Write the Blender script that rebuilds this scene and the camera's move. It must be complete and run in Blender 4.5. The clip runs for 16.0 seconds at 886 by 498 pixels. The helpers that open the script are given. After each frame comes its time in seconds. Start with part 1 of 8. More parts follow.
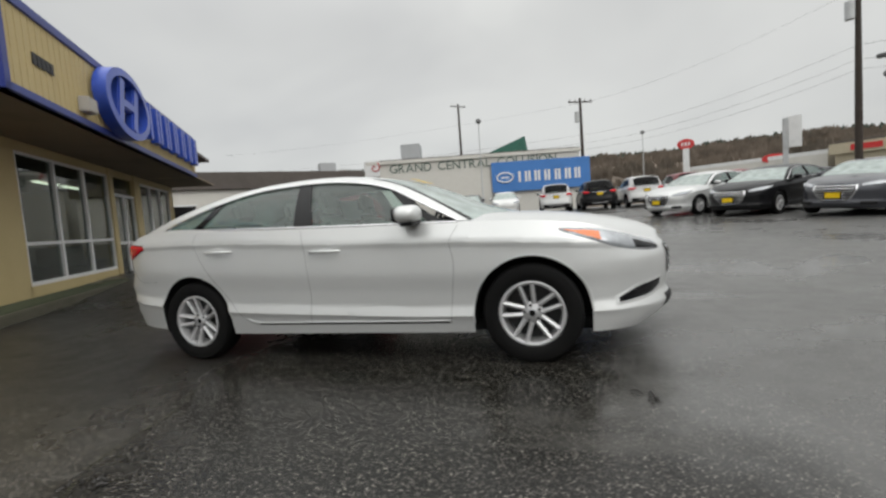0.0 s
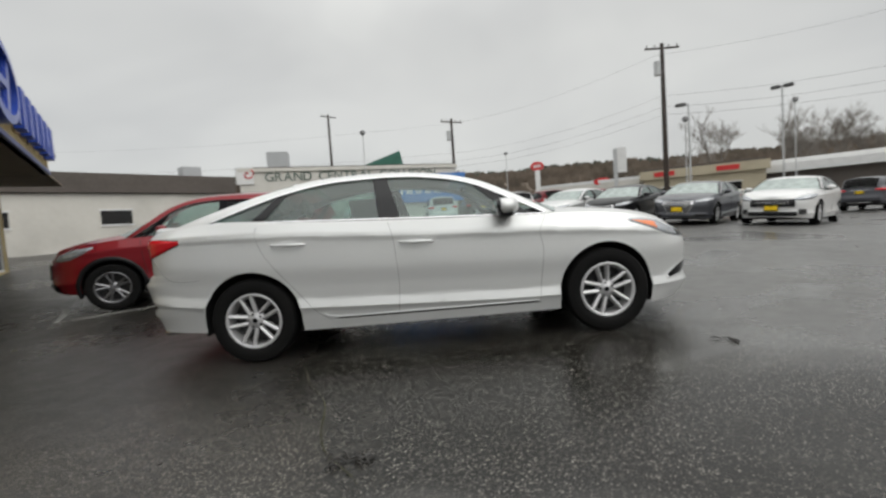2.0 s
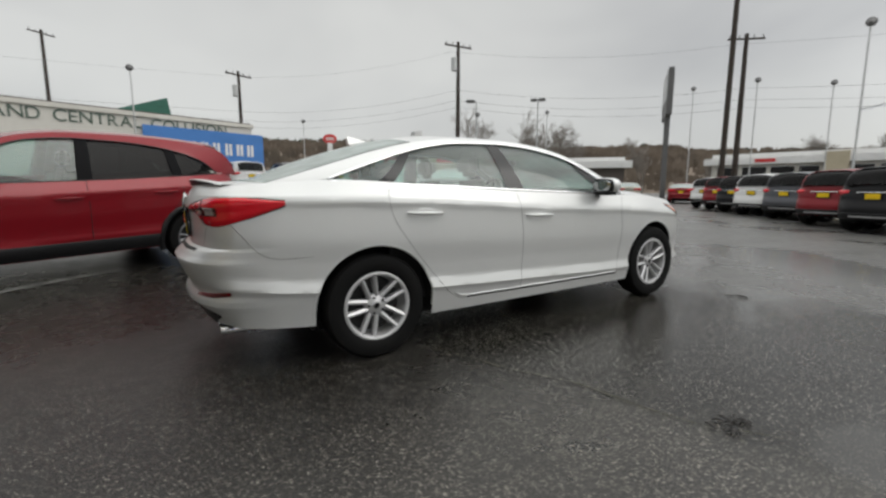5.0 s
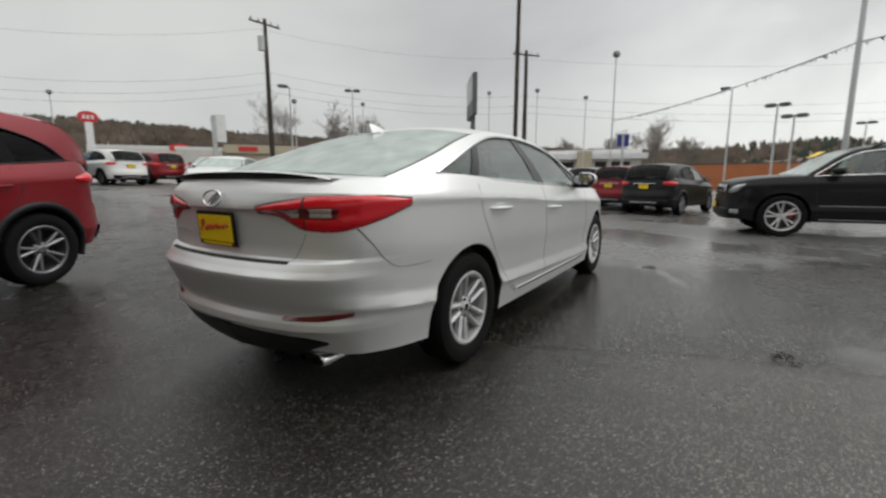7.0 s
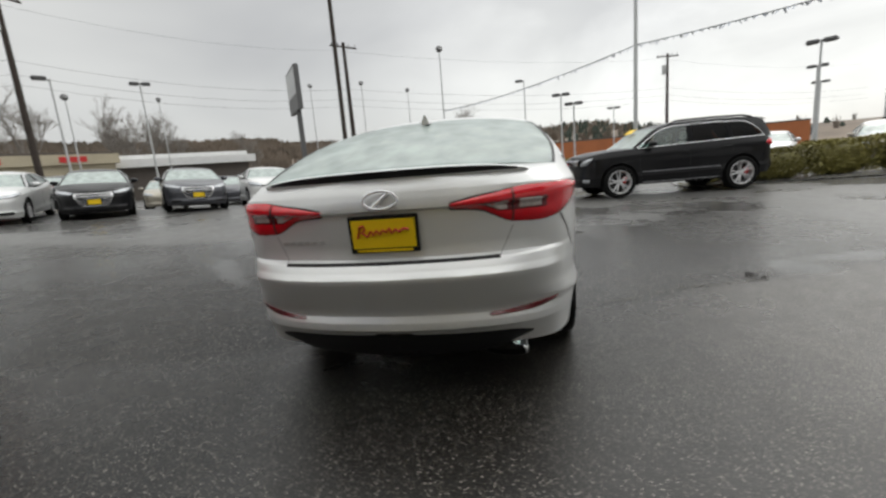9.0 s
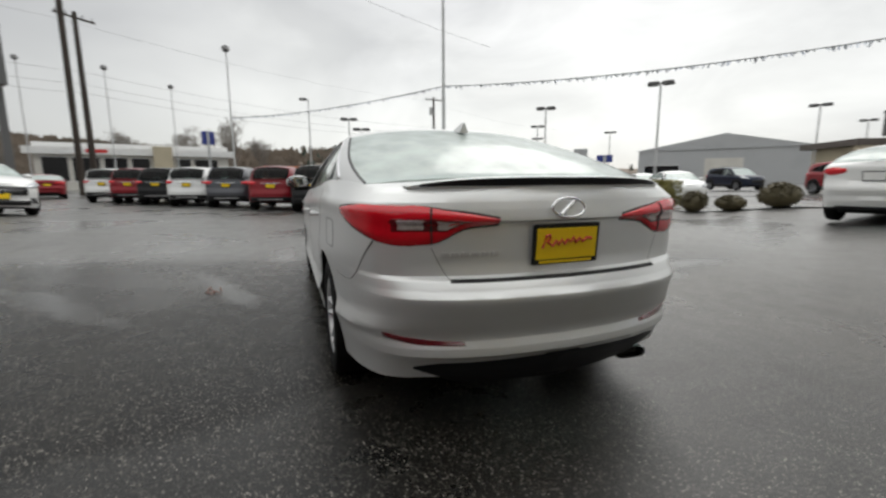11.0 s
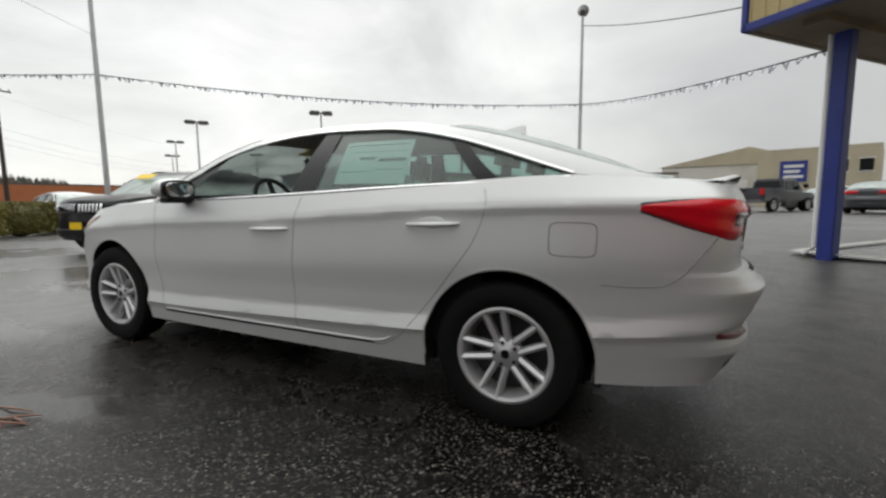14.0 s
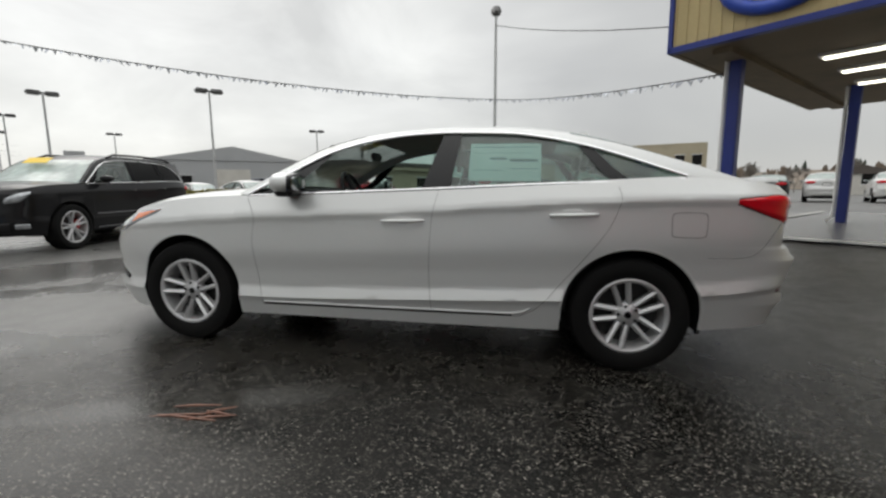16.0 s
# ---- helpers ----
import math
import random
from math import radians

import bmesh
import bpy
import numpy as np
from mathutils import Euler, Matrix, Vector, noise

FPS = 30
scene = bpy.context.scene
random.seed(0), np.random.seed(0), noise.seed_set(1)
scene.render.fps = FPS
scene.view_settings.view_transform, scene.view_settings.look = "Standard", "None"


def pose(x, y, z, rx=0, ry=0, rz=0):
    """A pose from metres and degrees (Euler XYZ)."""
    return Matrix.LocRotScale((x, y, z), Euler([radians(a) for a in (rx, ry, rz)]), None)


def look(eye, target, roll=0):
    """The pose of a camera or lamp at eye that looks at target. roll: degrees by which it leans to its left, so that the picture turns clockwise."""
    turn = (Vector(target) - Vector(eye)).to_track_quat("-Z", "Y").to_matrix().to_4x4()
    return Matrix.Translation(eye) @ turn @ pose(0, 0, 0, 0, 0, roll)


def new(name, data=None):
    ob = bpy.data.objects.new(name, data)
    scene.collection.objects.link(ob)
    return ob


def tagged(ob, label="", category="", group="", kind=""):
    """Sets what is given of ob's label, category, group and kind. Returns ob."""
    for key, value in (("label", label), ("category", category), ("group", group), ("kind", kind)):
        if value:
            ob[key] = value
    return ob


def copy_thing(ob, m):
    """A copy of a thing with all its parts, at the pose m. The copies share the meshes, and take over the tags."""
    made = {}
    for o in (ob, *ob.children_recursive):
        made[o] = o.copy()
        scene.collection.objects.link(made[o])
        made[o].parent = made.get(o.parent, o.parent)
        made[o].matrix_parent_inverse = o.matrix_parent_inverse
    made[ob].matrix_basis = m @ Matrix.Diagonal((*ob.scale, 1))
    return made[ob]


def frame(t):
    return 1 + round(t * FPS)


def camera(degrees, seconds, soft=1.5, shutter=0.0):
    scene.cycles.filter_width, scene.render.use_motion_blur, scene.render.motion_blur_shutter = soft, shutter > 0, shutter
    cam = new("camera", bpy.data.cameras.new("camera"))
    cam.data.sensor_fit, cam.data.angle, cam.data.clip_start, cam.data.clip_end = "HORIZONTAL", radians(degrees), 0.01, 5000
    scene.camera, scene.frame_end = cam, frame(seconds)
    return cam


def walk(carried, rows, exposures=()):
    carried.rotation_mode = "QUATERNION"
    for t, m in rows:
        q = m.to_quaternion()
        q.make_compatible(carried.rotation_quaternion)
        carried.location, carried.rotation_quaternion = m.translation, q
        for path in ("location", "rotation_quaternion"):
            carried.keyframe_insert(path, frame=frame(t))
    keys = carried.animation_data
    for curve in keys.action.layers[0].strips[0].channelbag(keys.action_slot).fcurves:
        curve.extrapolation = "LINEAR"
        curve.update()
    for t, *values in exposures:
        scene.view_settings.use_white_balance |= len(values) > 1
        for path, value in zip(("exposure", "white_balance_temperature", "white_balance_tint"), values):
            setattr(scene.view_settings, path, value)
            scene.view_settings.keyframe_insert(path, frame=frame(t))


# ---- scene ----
cam = camera(91.5, 16.0, soft=2.5, shutter=0.4)
PATH = [
    (0, (1.692, -3.73, 1.023), (1.104, -1.823, 0.884), -4.2),
    (0.5, (1.316, -3.943, 1.003), (0.813, -2.009, 0.914), -3.2),
    (1, (0.947, -4.136, 0.999), (0.649, -2.164, 0.851), -2.1),
    (1.5, (0.467, -4.194, 1.011), (0.32, -2.204, 0.867), -3.0),
    (2, (0.036, -4.266, 0.975), (0.078, -2.27, 0.854), -3.9),
    (2.5, (-0.381, -4.225, 0.944), (-0.105, -2.255, 0.74), -2.1),
    (3, (-0.846, -4.101, 0.956), (-0.421, -2.156, 0.768), 0.3),
    (3.5, (-1.312, -4.008, 0.952), (-0.672, -2.123, 0.759), -1.0),
    (4, (-1.72, -3.785, 0.964), (-0.944, -1.953, 0.763), -2.1),
    (4.2, (-1.847, -3.724, 0.989), (-1.025, -1.914, 0.772), -1.1),
    (6.3, (-3.256, -2.598, 1.043), (-1.805, -1.251, 0.762), -0.5),
    (6.5, (-3.336, -2.491, 1.037), (-1.806, -1.23, 0.777), 0.0),
    (7, (-3.568, -2.13, 1.046), (-1.92, -1.04, 0.739), 0.0),
    (7.5, (-3.864, -1.8, 1.046), (-2.083, -0.946, 0.736), -0.7),
    (8, (-4.058, -1.463, 1.055), (-2.187, -0.837, 0.728), -1.5),
    (8.2, (-4.168, -1.315, 1.068), (-2.285, -0.736, 0.72), -2.8),
    (10.3, (-4.256, 0.605, 1.091), (-2.305, 0.316, 0.759), -1.2),
    (10.5, (-4.233, 0.76, 1.082), (-2.308, 0.329, 0.753), -0.4),
    (11, (-3.921, 1.101, 1.083), (-2.063, 0.431, 0.768), -0.3),
    (11.5, (-3.678, 1.429, 1.04), (-1.994, 0.417, 0.666), -1.7),
    (12, (-3.347, 1.669, 1.011), (-1.862, 0.38, 0.645), -1.5),
    (12.5, (-2.998, 1.891, 1.023), (-1.64, 0.458, 0.706), 1.4),
    (13, (-2.683, 2.203, 1.013), (-1.586, 0.573, 0.642), 0.9),
    (13.5, (-2.286, 2.408, 1.006), (-1.394, 0.641, 0.714), -1.0),
    (14, (-1.921, 2.679, 0.988), (-1.108, 0.865, 0.768), -0.5),
    (14.5, (-1.586, 2.918, 0.993), (-0.975, 1.032, 0.728), 0.5),
    (15, (-1.242, 3.103, 1.024), (-0.696, 1.192, 0.8), 1.2),
    (15.5, (-0.998, 3.347, 1.022), (-0.619, 1.403, 0.742), 0.5),
    (16, (-0.747, 3.417, 1.038), (-0.428, 1.462, 0.758), -0.3),
]
walk(cam, [(t, look(eye, target, roll)) for t, eye, target, roll in PATH],
     [(0.0, 0.15), (4.0, 0.1), (7.0, 0.1), (10.2, 0.3), (11.0, 0.2), (12.5, 0.15), (14.5, 0.12), (16.0, 0.06)])

# ---- exposure and light ----
scene.view_settings.exposure = 0.0
world = bpy.data.worlds.new("overcast_sky")
scene.world = world
world.use_nodes = True
SUN_AZ, SUN_EL = -42.0, 40.0
wt = world.node_tree
wt.nodes.clear()


def wnode(kind, **kw):
    n = wt.nodes.new(kind)
    for k, v in kw.items():
        n.inputs[k].default_value = v
    return n


def wlink(a, b):
    wt.links.new(a, b)


def build_sky():
    out, bg = wt.nodes.new("ShaderNodeOutputWorld"), wnode("ShaderNodeBackground", Strength=1.0)
    sky = wt.nodes.new("ShaderNodeTexSky")
    sky.sky_type, sky.sun_disc = "NISHITA", False
    sky.sun_elevation, sky.sun_rotation = radians(SUN_EL), radians(90 - SUN_AZ)
    dim = wt.nodes.new("ShaderNodeVectorMath")
    dim.operation = "SCALE"
    dim.inputs["Scale"].default_value = 0.1
    wlink(sky.outputs[0], dim.inputs[0])
    co = wt.nodes.new("ShaderNodeTexCoord")
    # cloud cover: broad soft banks, flattened towards the horizon
    squash = wt.nodes.new("ShaderNodeMapping")
    squash.inputs["Scale"].default_value = (1.0, 1.0, 2.1)
    wlink(co.outputs["Generated"], squash.inputs[0])
    big = wnode("ShaderNodeTexNoise", Scale=1.6, Detail=3.5, Roughness=0.48, Distortion=0.3)
    wlink(squash.outputs[0], big.inputs["Vector"])
    ramp = wt.nodes.new("ShaderNodeValToRGB")
    e = ramp.color_ramp.elements
    e[0].position, e[0].color = 0.30, (0.47, 0.473, 0.471, 1)
    e[1].position, e[1].color = 0.68, (0.650, 0.653, 0.632, 1)
    wlink(big.outputs["Fac"], ramp.inputs[0])
    # brighter round the hidden sun
    sun_dir = Vector((math.cos(radians(SUN_AZ)) * math.cos(radians(SUN_EL)), math.sin(radians(SUN_AZ)) * math.cos(radians(SUN_EL)), math.sin(radians(SUN_EL))))
    dot = wt.nodes.new("ShaderNodeVectorMath")
    dot.operation = "DOT_PRODUCT"
    dot.inputs[1].default_value = sun_dir
    wlink(co.outputs["Generated"], dot.inputs[0])
    glow = wt.nodes.new("ShaderNodeMapRange")
    glow.inputs["From Min"].default_value, glow.inputs["From Max"].default_value = 0.35, 1.0
    glow.inputs["To Min"].default_value, glow.inputs["To Max"].default_value = 0.0, 0.6
    glow.interpolation_type = "SMOOTHSTEP"
    wlink(dot.outputs["Value"], glow.inputs[0])
    # broken cloud lets more of that light through in places
    gaps = wnode("ShaderNodeTexNoise", Scale=2.3, Detail=6.0, Roughness=0.55, Distortion=0.5)
    wlink(squash.outputs[0], gaps.inputs["Vector"])
    thin = wt.nodes.new("ShaderNodeMapRange")
    for k, q in (("From Min", 0.36), ("From Max", 0.66), ("To Min", 0.3), ("To Max", 1.1)):
        thin.inputs[k].default_value = q
    wlink(gaps.outputs["Fac"], thin.inputs[0])
    veil = wt.nodes.new("ShaderNodeMath")
    veil.operation = "MULTIPLY"
    wlink(glow.outputs[0], veil.inputs[0])
    wlink(thin.outputs[0], veil.inputs[1])
    more = wt.nodes.new("ShaderNodeMath")
    more.operation = "ADD"
    more.inputs[1].default_value = 1.0
    wlink(veil.outputs[0], more.inputs[0])
    lit = wt.nodes.new("ShaderNodeVectorMath")
    lit.operation = "SCALE"
    wlink(ramp.outputs[0], lit.inputs[0])
    wlink(more.outputs[0], lit.inputs["Scale"])
    # an overcast sky is brightest overhead
    sep = wt.nodes.new("ShaderNodeSeparateXYZ")
    wlink(co.outputs["Generated"], sep.inputs[0])
    zen = wt.nodes.new("ShaderNodeMapRange")
    zen.interpolation_type = "SMOOTHSTEP"
    for k, q in (("From Min", 0.36), ("From Max", 0.86), ("To Min", 1.0), ("To Max", 2.5)):
        zen.inputs[k].default_value = q
    wlink(sep.outputs["Z"], zen.inputs[0])
    high = wt.nodes.new("ShaderNodeVectorMath")
    high.operation = "SCALE"
    wlink(lit.outputs[0], high.inputs[0])
    wlink(zen.outputs[0], high.inputs["Scale"])
    lit = high
    mix = wt.nodes.new("ShaderNodeMix")
    mix.data_type = "RGBA"
    mix.inputs["Factor"].default_value = 0.93
    wlink(dim.outputs[0], mix.inputs["A"])
    wlink(lit.outputs[0], mix.inputs["B"])
    wlink(mix.outputs["Result"], bg.inputs["Color"])
    wlink(bg.outputs[0], out.inputs[0])


build_sky()
sun = new("sun", bpy.data.lights.new("sun", "SUN"))
sun.data.energy, sun.data.angle, sun.data.color = 0.5, radians(30), (1.0, 0.97, 0.93)
sun.rotation_euler = (radians(90 - SUN_EL), 0, radians(SUN_AZ + 90))


# ---- materials ----
def material(name, color, rough=0.5, metal=0.0, coat=0.0, grain=0.0, grain_scale=40.0, bump=0.0, bump_scale=60.0, stain=0.0, stain_scale=1.5, stain_color=None, spec=0.5, vary=0.0):
    m = bpy.data.materials.new(name)
    m.use_nodes = True
    nt = m.node_tree
    p = nt.nodes["Principled BSDF"]
    p.inputs["Base Color"].default_value = (*color, 1)
    p.inputs["Roughness"].default_value = rough
    p.inputs["Metallic"].default_value = metal
    p.inputs["Coat Weight"].default_value = coat
    p.inputs["Coat Roughness"].default_value = 0.04
    p.inputs["Specular IOR Level"].default_value = spec
    co = nt.nodes.new("ShaderNodeTexCoord")
    last = None

    def blend(fac, a, b_color):
        mx = nt.nodes.new("ShaderNodeMix")
        mx.data_type = "RGBA"
        nt.links.new(fac, mx.inputs["Factor"])
        if a is None:
            mx.inputs["A"].default_value = (*color, 1)
        else:
            nt.links.new(a, mx.inputs["A"])
        mx.inputs["B"].default_value = (*b_color, 1)
        return mx.outputs["Result"]

    def noise_fac(scale, lo, hi, amount, detail=4.0):
        n = nt.nodes.new("ShaderNodeTexNoise")
        n.inputs["Scale"].default_value, n.inputs["Detail"].default_value = scale, detail
        nt.links.new(co.outputs["Object"], n.inputs["Vector"])
        r = nt.nodes.new("ShaderNodeMapRange")
        r.inputs["From Min"].default_value, r.inputs["From Max"].default_value = lo, hi
        r.inputs["To Max"].default_value = amount
        nt.links.new(n.outputs["Fac"], r.inputs[0])
        return r.outputs[0]

    if grain:
        last = blend(noise_fac(grain_scale, 0.35, 0.75, grain), last, tuple(min(1, c * 1.9 + 0.01) for c in color))
    if stain:
        last = blend(noise_fac(stain_scale, 0.48, 0.75, stain, 6.0), last, stain_color or tuple(c * 0.45 for c in color))
    if vary:
        info = nt.nodes.new("ShaderNodeObjectInfo")
        hsv = nt.nodes.new("ShaderNodeHueSaturation")
        rr = nt.nodes.new("ShaderNodeMapRange")
        rr.inputs["To Min"].default_value, rr.inputs["To Max"].default_value = 1 - vary, 1 + vary
        nt.links.new(info.outputs["Random"], rr.inputs[0])
        nt.links.new(rr.outputs[0], hsv.inputs["Value"])
        if last is None:
            hsv.inputs["Color"].default_value = (*color, 1)
        else:
            nt.links.new(last, hsv.inputs["Color"])
        last = hsv.outputs[0]
    if last is not None:
        nt.links.new(last, p.inputs["Base Color"])
    if bump:
        n = nt.nodes.new("ShaderNodeTexNoise")
        n.inputs["Scale"].default_value, n.inputs["Detail"].default_value = bump_scale, 3.0
        nt.links.new(co.outputs["Object"], n.inputs["Vector"])
        bp = nt.nodes.new("ShaderNodeBump")
        bp.inputs["Strength"].default_value, bp.inputs["Distance"].default_value = bump, 0.01
        nt.links.new(n.outputs["Fac"], bp.inputs["Height"])
        nt.links.new(bp.outputs[0], p.inputs["Normal"])
    return m


def paint(name, color, metal=0.0, rough=0.35):
    """Car paint: flake base under clear coat, with a film of rain and road dirt."""
    dark = max(color) < 0.05
    return material(name, color, rough=rough, metal=metal, coat=0.35 if dark else 0.7, grain=0.03 if dark else 0.10, grain_scale=900, stain=0.12, stain_scale=2.2, stain_color=tuple(c * 0.82 for c in color), spec=0.1 if dark else 0.5)


def glass(name, tint, film=0.0, see=0.75, gleam=0.9, sheen=0.05):
    m = bpy.data.materials.new(name)
    m.use_nodes = True
    nt = m.node_tree
    nt.nodes.remove(nt.nodes["Principled BSDF"])
    out = nt.nodes["Material Output"]
    clear, gloss, mix, fr = (nt.nodes.new("ShaderNodeBsdfTransparent"), nt.nodes.new("ShaderNodeBsdfGlossy"), nt.nodes.new("ShaderNodeMixShader"), nt.nodes.new("ShaderNodeLayerWeight"))
    clear.inputs[0].default_value = (*[c * see for c in tint], 1)
    gloss.inputs["Roughness"].default_value = 0.02
    pw, ma = nt.nodes.new("ShaderNodeMath"), nt.nodes.new("ShaderNodeMath")
    pw.operation, ma.operation = "POWER", "MULTIPLY_ADD"
    nt.links.new(fr.outputs["Facing"], pw.inputs[0])
    pw.inputs[1].default_value = 4.0
    nt.links.new(pw.outputs[0], ma.inputs[0])
    ma.inputs[1].default_value, ma.inputs[2].default_value = gleam, sheen
    nt.links.new(ma.outputs[0], mix.inputs[0])
    nt.links.new(clear.outputs[0], mix.inputs[1])
    nt.links.new(gloss.outputs[0], mix.inputs[2])
    last = mix.outputs[0]
    if film:
        # rain drops and mist on the pane, and reflected sky put in as colour
        wet, mix2, n = nt.nodes.new("ShaderNodeBsdfPrincipled"), nt.nodes.new("ShaderNodeMixShader"), nt.nodes.new("ShaderNodeTexNoise")
        wet.inputs["Base Color"].default_value = (0.52, 0.60, 0.57, 1)
        wet.inputs["Roughness"].default_value = 0.25
        n.inputs["Scale"].default_value, n.inputs["Detail"].default_value = 6.0, 8.0
        co, r = nt.nodes.new("ShaderNodeTexCoord"), nt.nodes.new("ShaderNodeMapRange")
        nt.links.new(co.outputs["Object"], n.inputs["Vector"])
        r.inputs["From Min"].default_value, r.inputs["From Max"].default_value = 0.3, 0.7
        r.inputs["To Min"].default_value, r.inputs["To Max"].default_value = film * 0.8, film * 1.2
        nt.links.new(n.outputs["Fac"], r.inputs[0])
        nt.links.new(r.outputs[0], mix2.inputs[0])
        nt.links.new(last, mix2.inputs[1])
        nt.links.new(wet.outputs[0], mix2.inputs[2])
        last = mix2.outputs[0]
    nt.links.new(last, out.inputs[0])
    return m


SILVER = material("silver_paint", (0.67, 0.678, 0.67), rough=0.36, metal=0.42, coat=0.35, grain=0.10, grain_scale=900, stain=0.12, stain_scale=2.2, stain_color=(0.575, 0.58, 0.575))
RED = material("red_paint", (0.20, 0.006, 0.012), rough=0.35, metal=0.2, coat=0.45, grain=0.05, grain_scale=900, stain=0.12, stain_scale=2.2, spec=0.2)
WHITE = paint("white_paint", (0.72, 0.72, 0.71))
BLACK = paint("black_paint", (0.008, 0.008, 0.009))
DARK = paint("dark_grey_paint", (0.058, 0.060, 0.070), metal=0.45)
NAVY = paint("dark_blue_paint", (0.012, 0.018, 0.035), metal=0.3)
TAN = paint("champagne_paint", (0.36, 0.33, 0.27), metal=0.5)
BLUEGREY = paint("blue_grey_paint", (0.10, 0.12, 0.17), metal=0.4)
TYRE = material("tyre_rubber", (0.007, 0.007, 0.007), rough=0.7, stain=0.4, stain_scale=6, stain_color=(0.014, 0.013, 0.012), bump=0.2, bump_scale=120, spec=0.12)
ALLOY = material("alloy", (0.58, 0.58, 0.585), rough=0.42, metal=0.6, stain=0.3, stain_scale=9, stain_color=(0.35, 0.34, 0.33))
DUSKALLOY = material("grey_alloy", (0.22, 0.22, 0.23), rough=0.35, metal=0.8, stain=0.3, stain_scale=9)
DARKALLOY = material("dark_alloy", (0.03, 0.03, 0.03), rough=0.5, metal=0.3)
CHROME = material("chrome", (0.85, 0.85, 0.86), rough=0.07, metal=1.0)
MIRROR = material("mirror_silver", (0.62, 0.64, 0.65), rough=0.03, metal=1.0)
BLACKTRIM = material("black_trim", (0.008, 0.008, 0.009), rough=0.45, bump=0.1, bump_scale=300, spec=0.3)
GLOSSBLACK = material("gloss_black", (0.006, 0.006, 0.007), rough=0.15, spec=0.35)
UNDER = material("underbody", (0.008, 0.008, 0.008), rough=0.9, grain=0.4, grain_scale=12)
PILLAR = material("dull_black_pillar", (0.006, 0.006, 0.007), rough=0.6, spec=0.08)
GASKET = material("panel_gap", (0.012, 0.012, 0.012), rough=0.8)
SEAM = material("shut_line", (0.19, 0.19, 0.19), rough=0.7)
REDLENS = material("red_lens", (0.62, 0.006, 0.016), rough=0.15, coat=0.5, grain=0.12, grain_scale=60)
DEEPRED = material("deep_red_lens", (0.12, 0.004, 0.008), rough=0.12, coat=1.0, grain=0.2, grain_scale=90)
CLEARLENS = material("clear_lens", (0.50, 0.44, 0.43), rough=0.12, metal=0.3, coat=1.0, grain=0.5, grain_scale=50)
AMBER = material("amber_lens", (0.75, 0.17, 0.03), rough=0.15, coat=1.0, grain=0.15, grain_scale=60)
HEADLENS = material("headlight_lens", (0.30, 0.315, 0.33), rough=0.08, metal=0.4, coat=1.0, grain=0.6, grain_scale=14)
YELLOW = material("yellow_card", (0.82, 0.54, 0.005), rough=0.45, grain=0.1, grain_scale=80)
REDINK = material("red_ink", (0.5, 0.03, 0.01), rough=0.5)
SEAT = material("grey_cloth", (0.33, 0.31, 0.29), rough=0.9, grain=0.3, grain_scale=200, bump=0.3, bump_scale=300)
DASH = material("dark_plastic", (0.025, 0.025, 0.026), rough=0.6, bump=0.2, bump_scale=400)
LINER = material("headliner", (0.42, 0.40, 0.37), rough=0.95, grain=0.1, grain_scale=150)
PAPER = material("window_sticker_paper", (0.86, 0.89, 0.88), rough=0.6, grain=0.05)
INK = material("grey_ink", (0.25, 0.3, 0.32), rough=0.7)
GLASS = glass("tinted_glass", (0.62, 0.84, 0.78), 0.16, 0.78)
SCREEN = glass("windscreen_glass", (0.74, 0.85, 0.82), 0.62, 0.8, gleam=0.55)
DARKGLASS = glass("privacy_glass", (0.3, 0.33, 0.33), see=0.15, gleam=0.35, sheen=0.012)
for g in (GLASS, SCREEN, DARKGLASS):
    g.diffuse_color = (0.3, 0.4, 0.4, 1)


# ---- mesh helpers ----
def mesh_object(name, verts, faces, mats, parent=None, label="", smooth=True, sharp=None, kind="", mat_index=None):
    me = bpy.data.meshes.new(name)
    me.from_pydata([tuple(map(float, v)) for v in verts], [], faces)
    for m in mats if isinstance(mats, (list, tuple)) else [mats]:
        me.materials.append(m)
    if mat_index is not None:
        me.polygons.foreach_set("material_index", mat_index)
    if smooth:
        me.polygons.foreach_set("use_smooth", [True] * len(me.polygons))
        if sharp:
            me.set_sharp_from_angle(angle=radians(sharp))
    me.update()
    ob = new(name, me)
    if parent is not None:
        ob.parent = parent
    return tagged(ob, label=label, kind=kind)


def part(name, bm, mat, parent, label="", smooth=False, sharp=35):
    me = bpy.data.meshes.new(name)
    bm.to_mesh(me)
    bm.free()
    me.materials.append(mat)
    if smooth:
        me.polygons.foreach_set("use_smooth", [True] * len(me.polygons))
        me.set_sharp_from_angle(angle=radians(sharp))
    ob = new(name, me)
    ob.parent = parent
    return tagged(ob, label=label)


def thing(name, label, category, m=None, group="", kind=""):
    ob = new(name)
    if m is not None:
        ob.matrix_world = m
    return tagged(ob, label, category, group, kind)


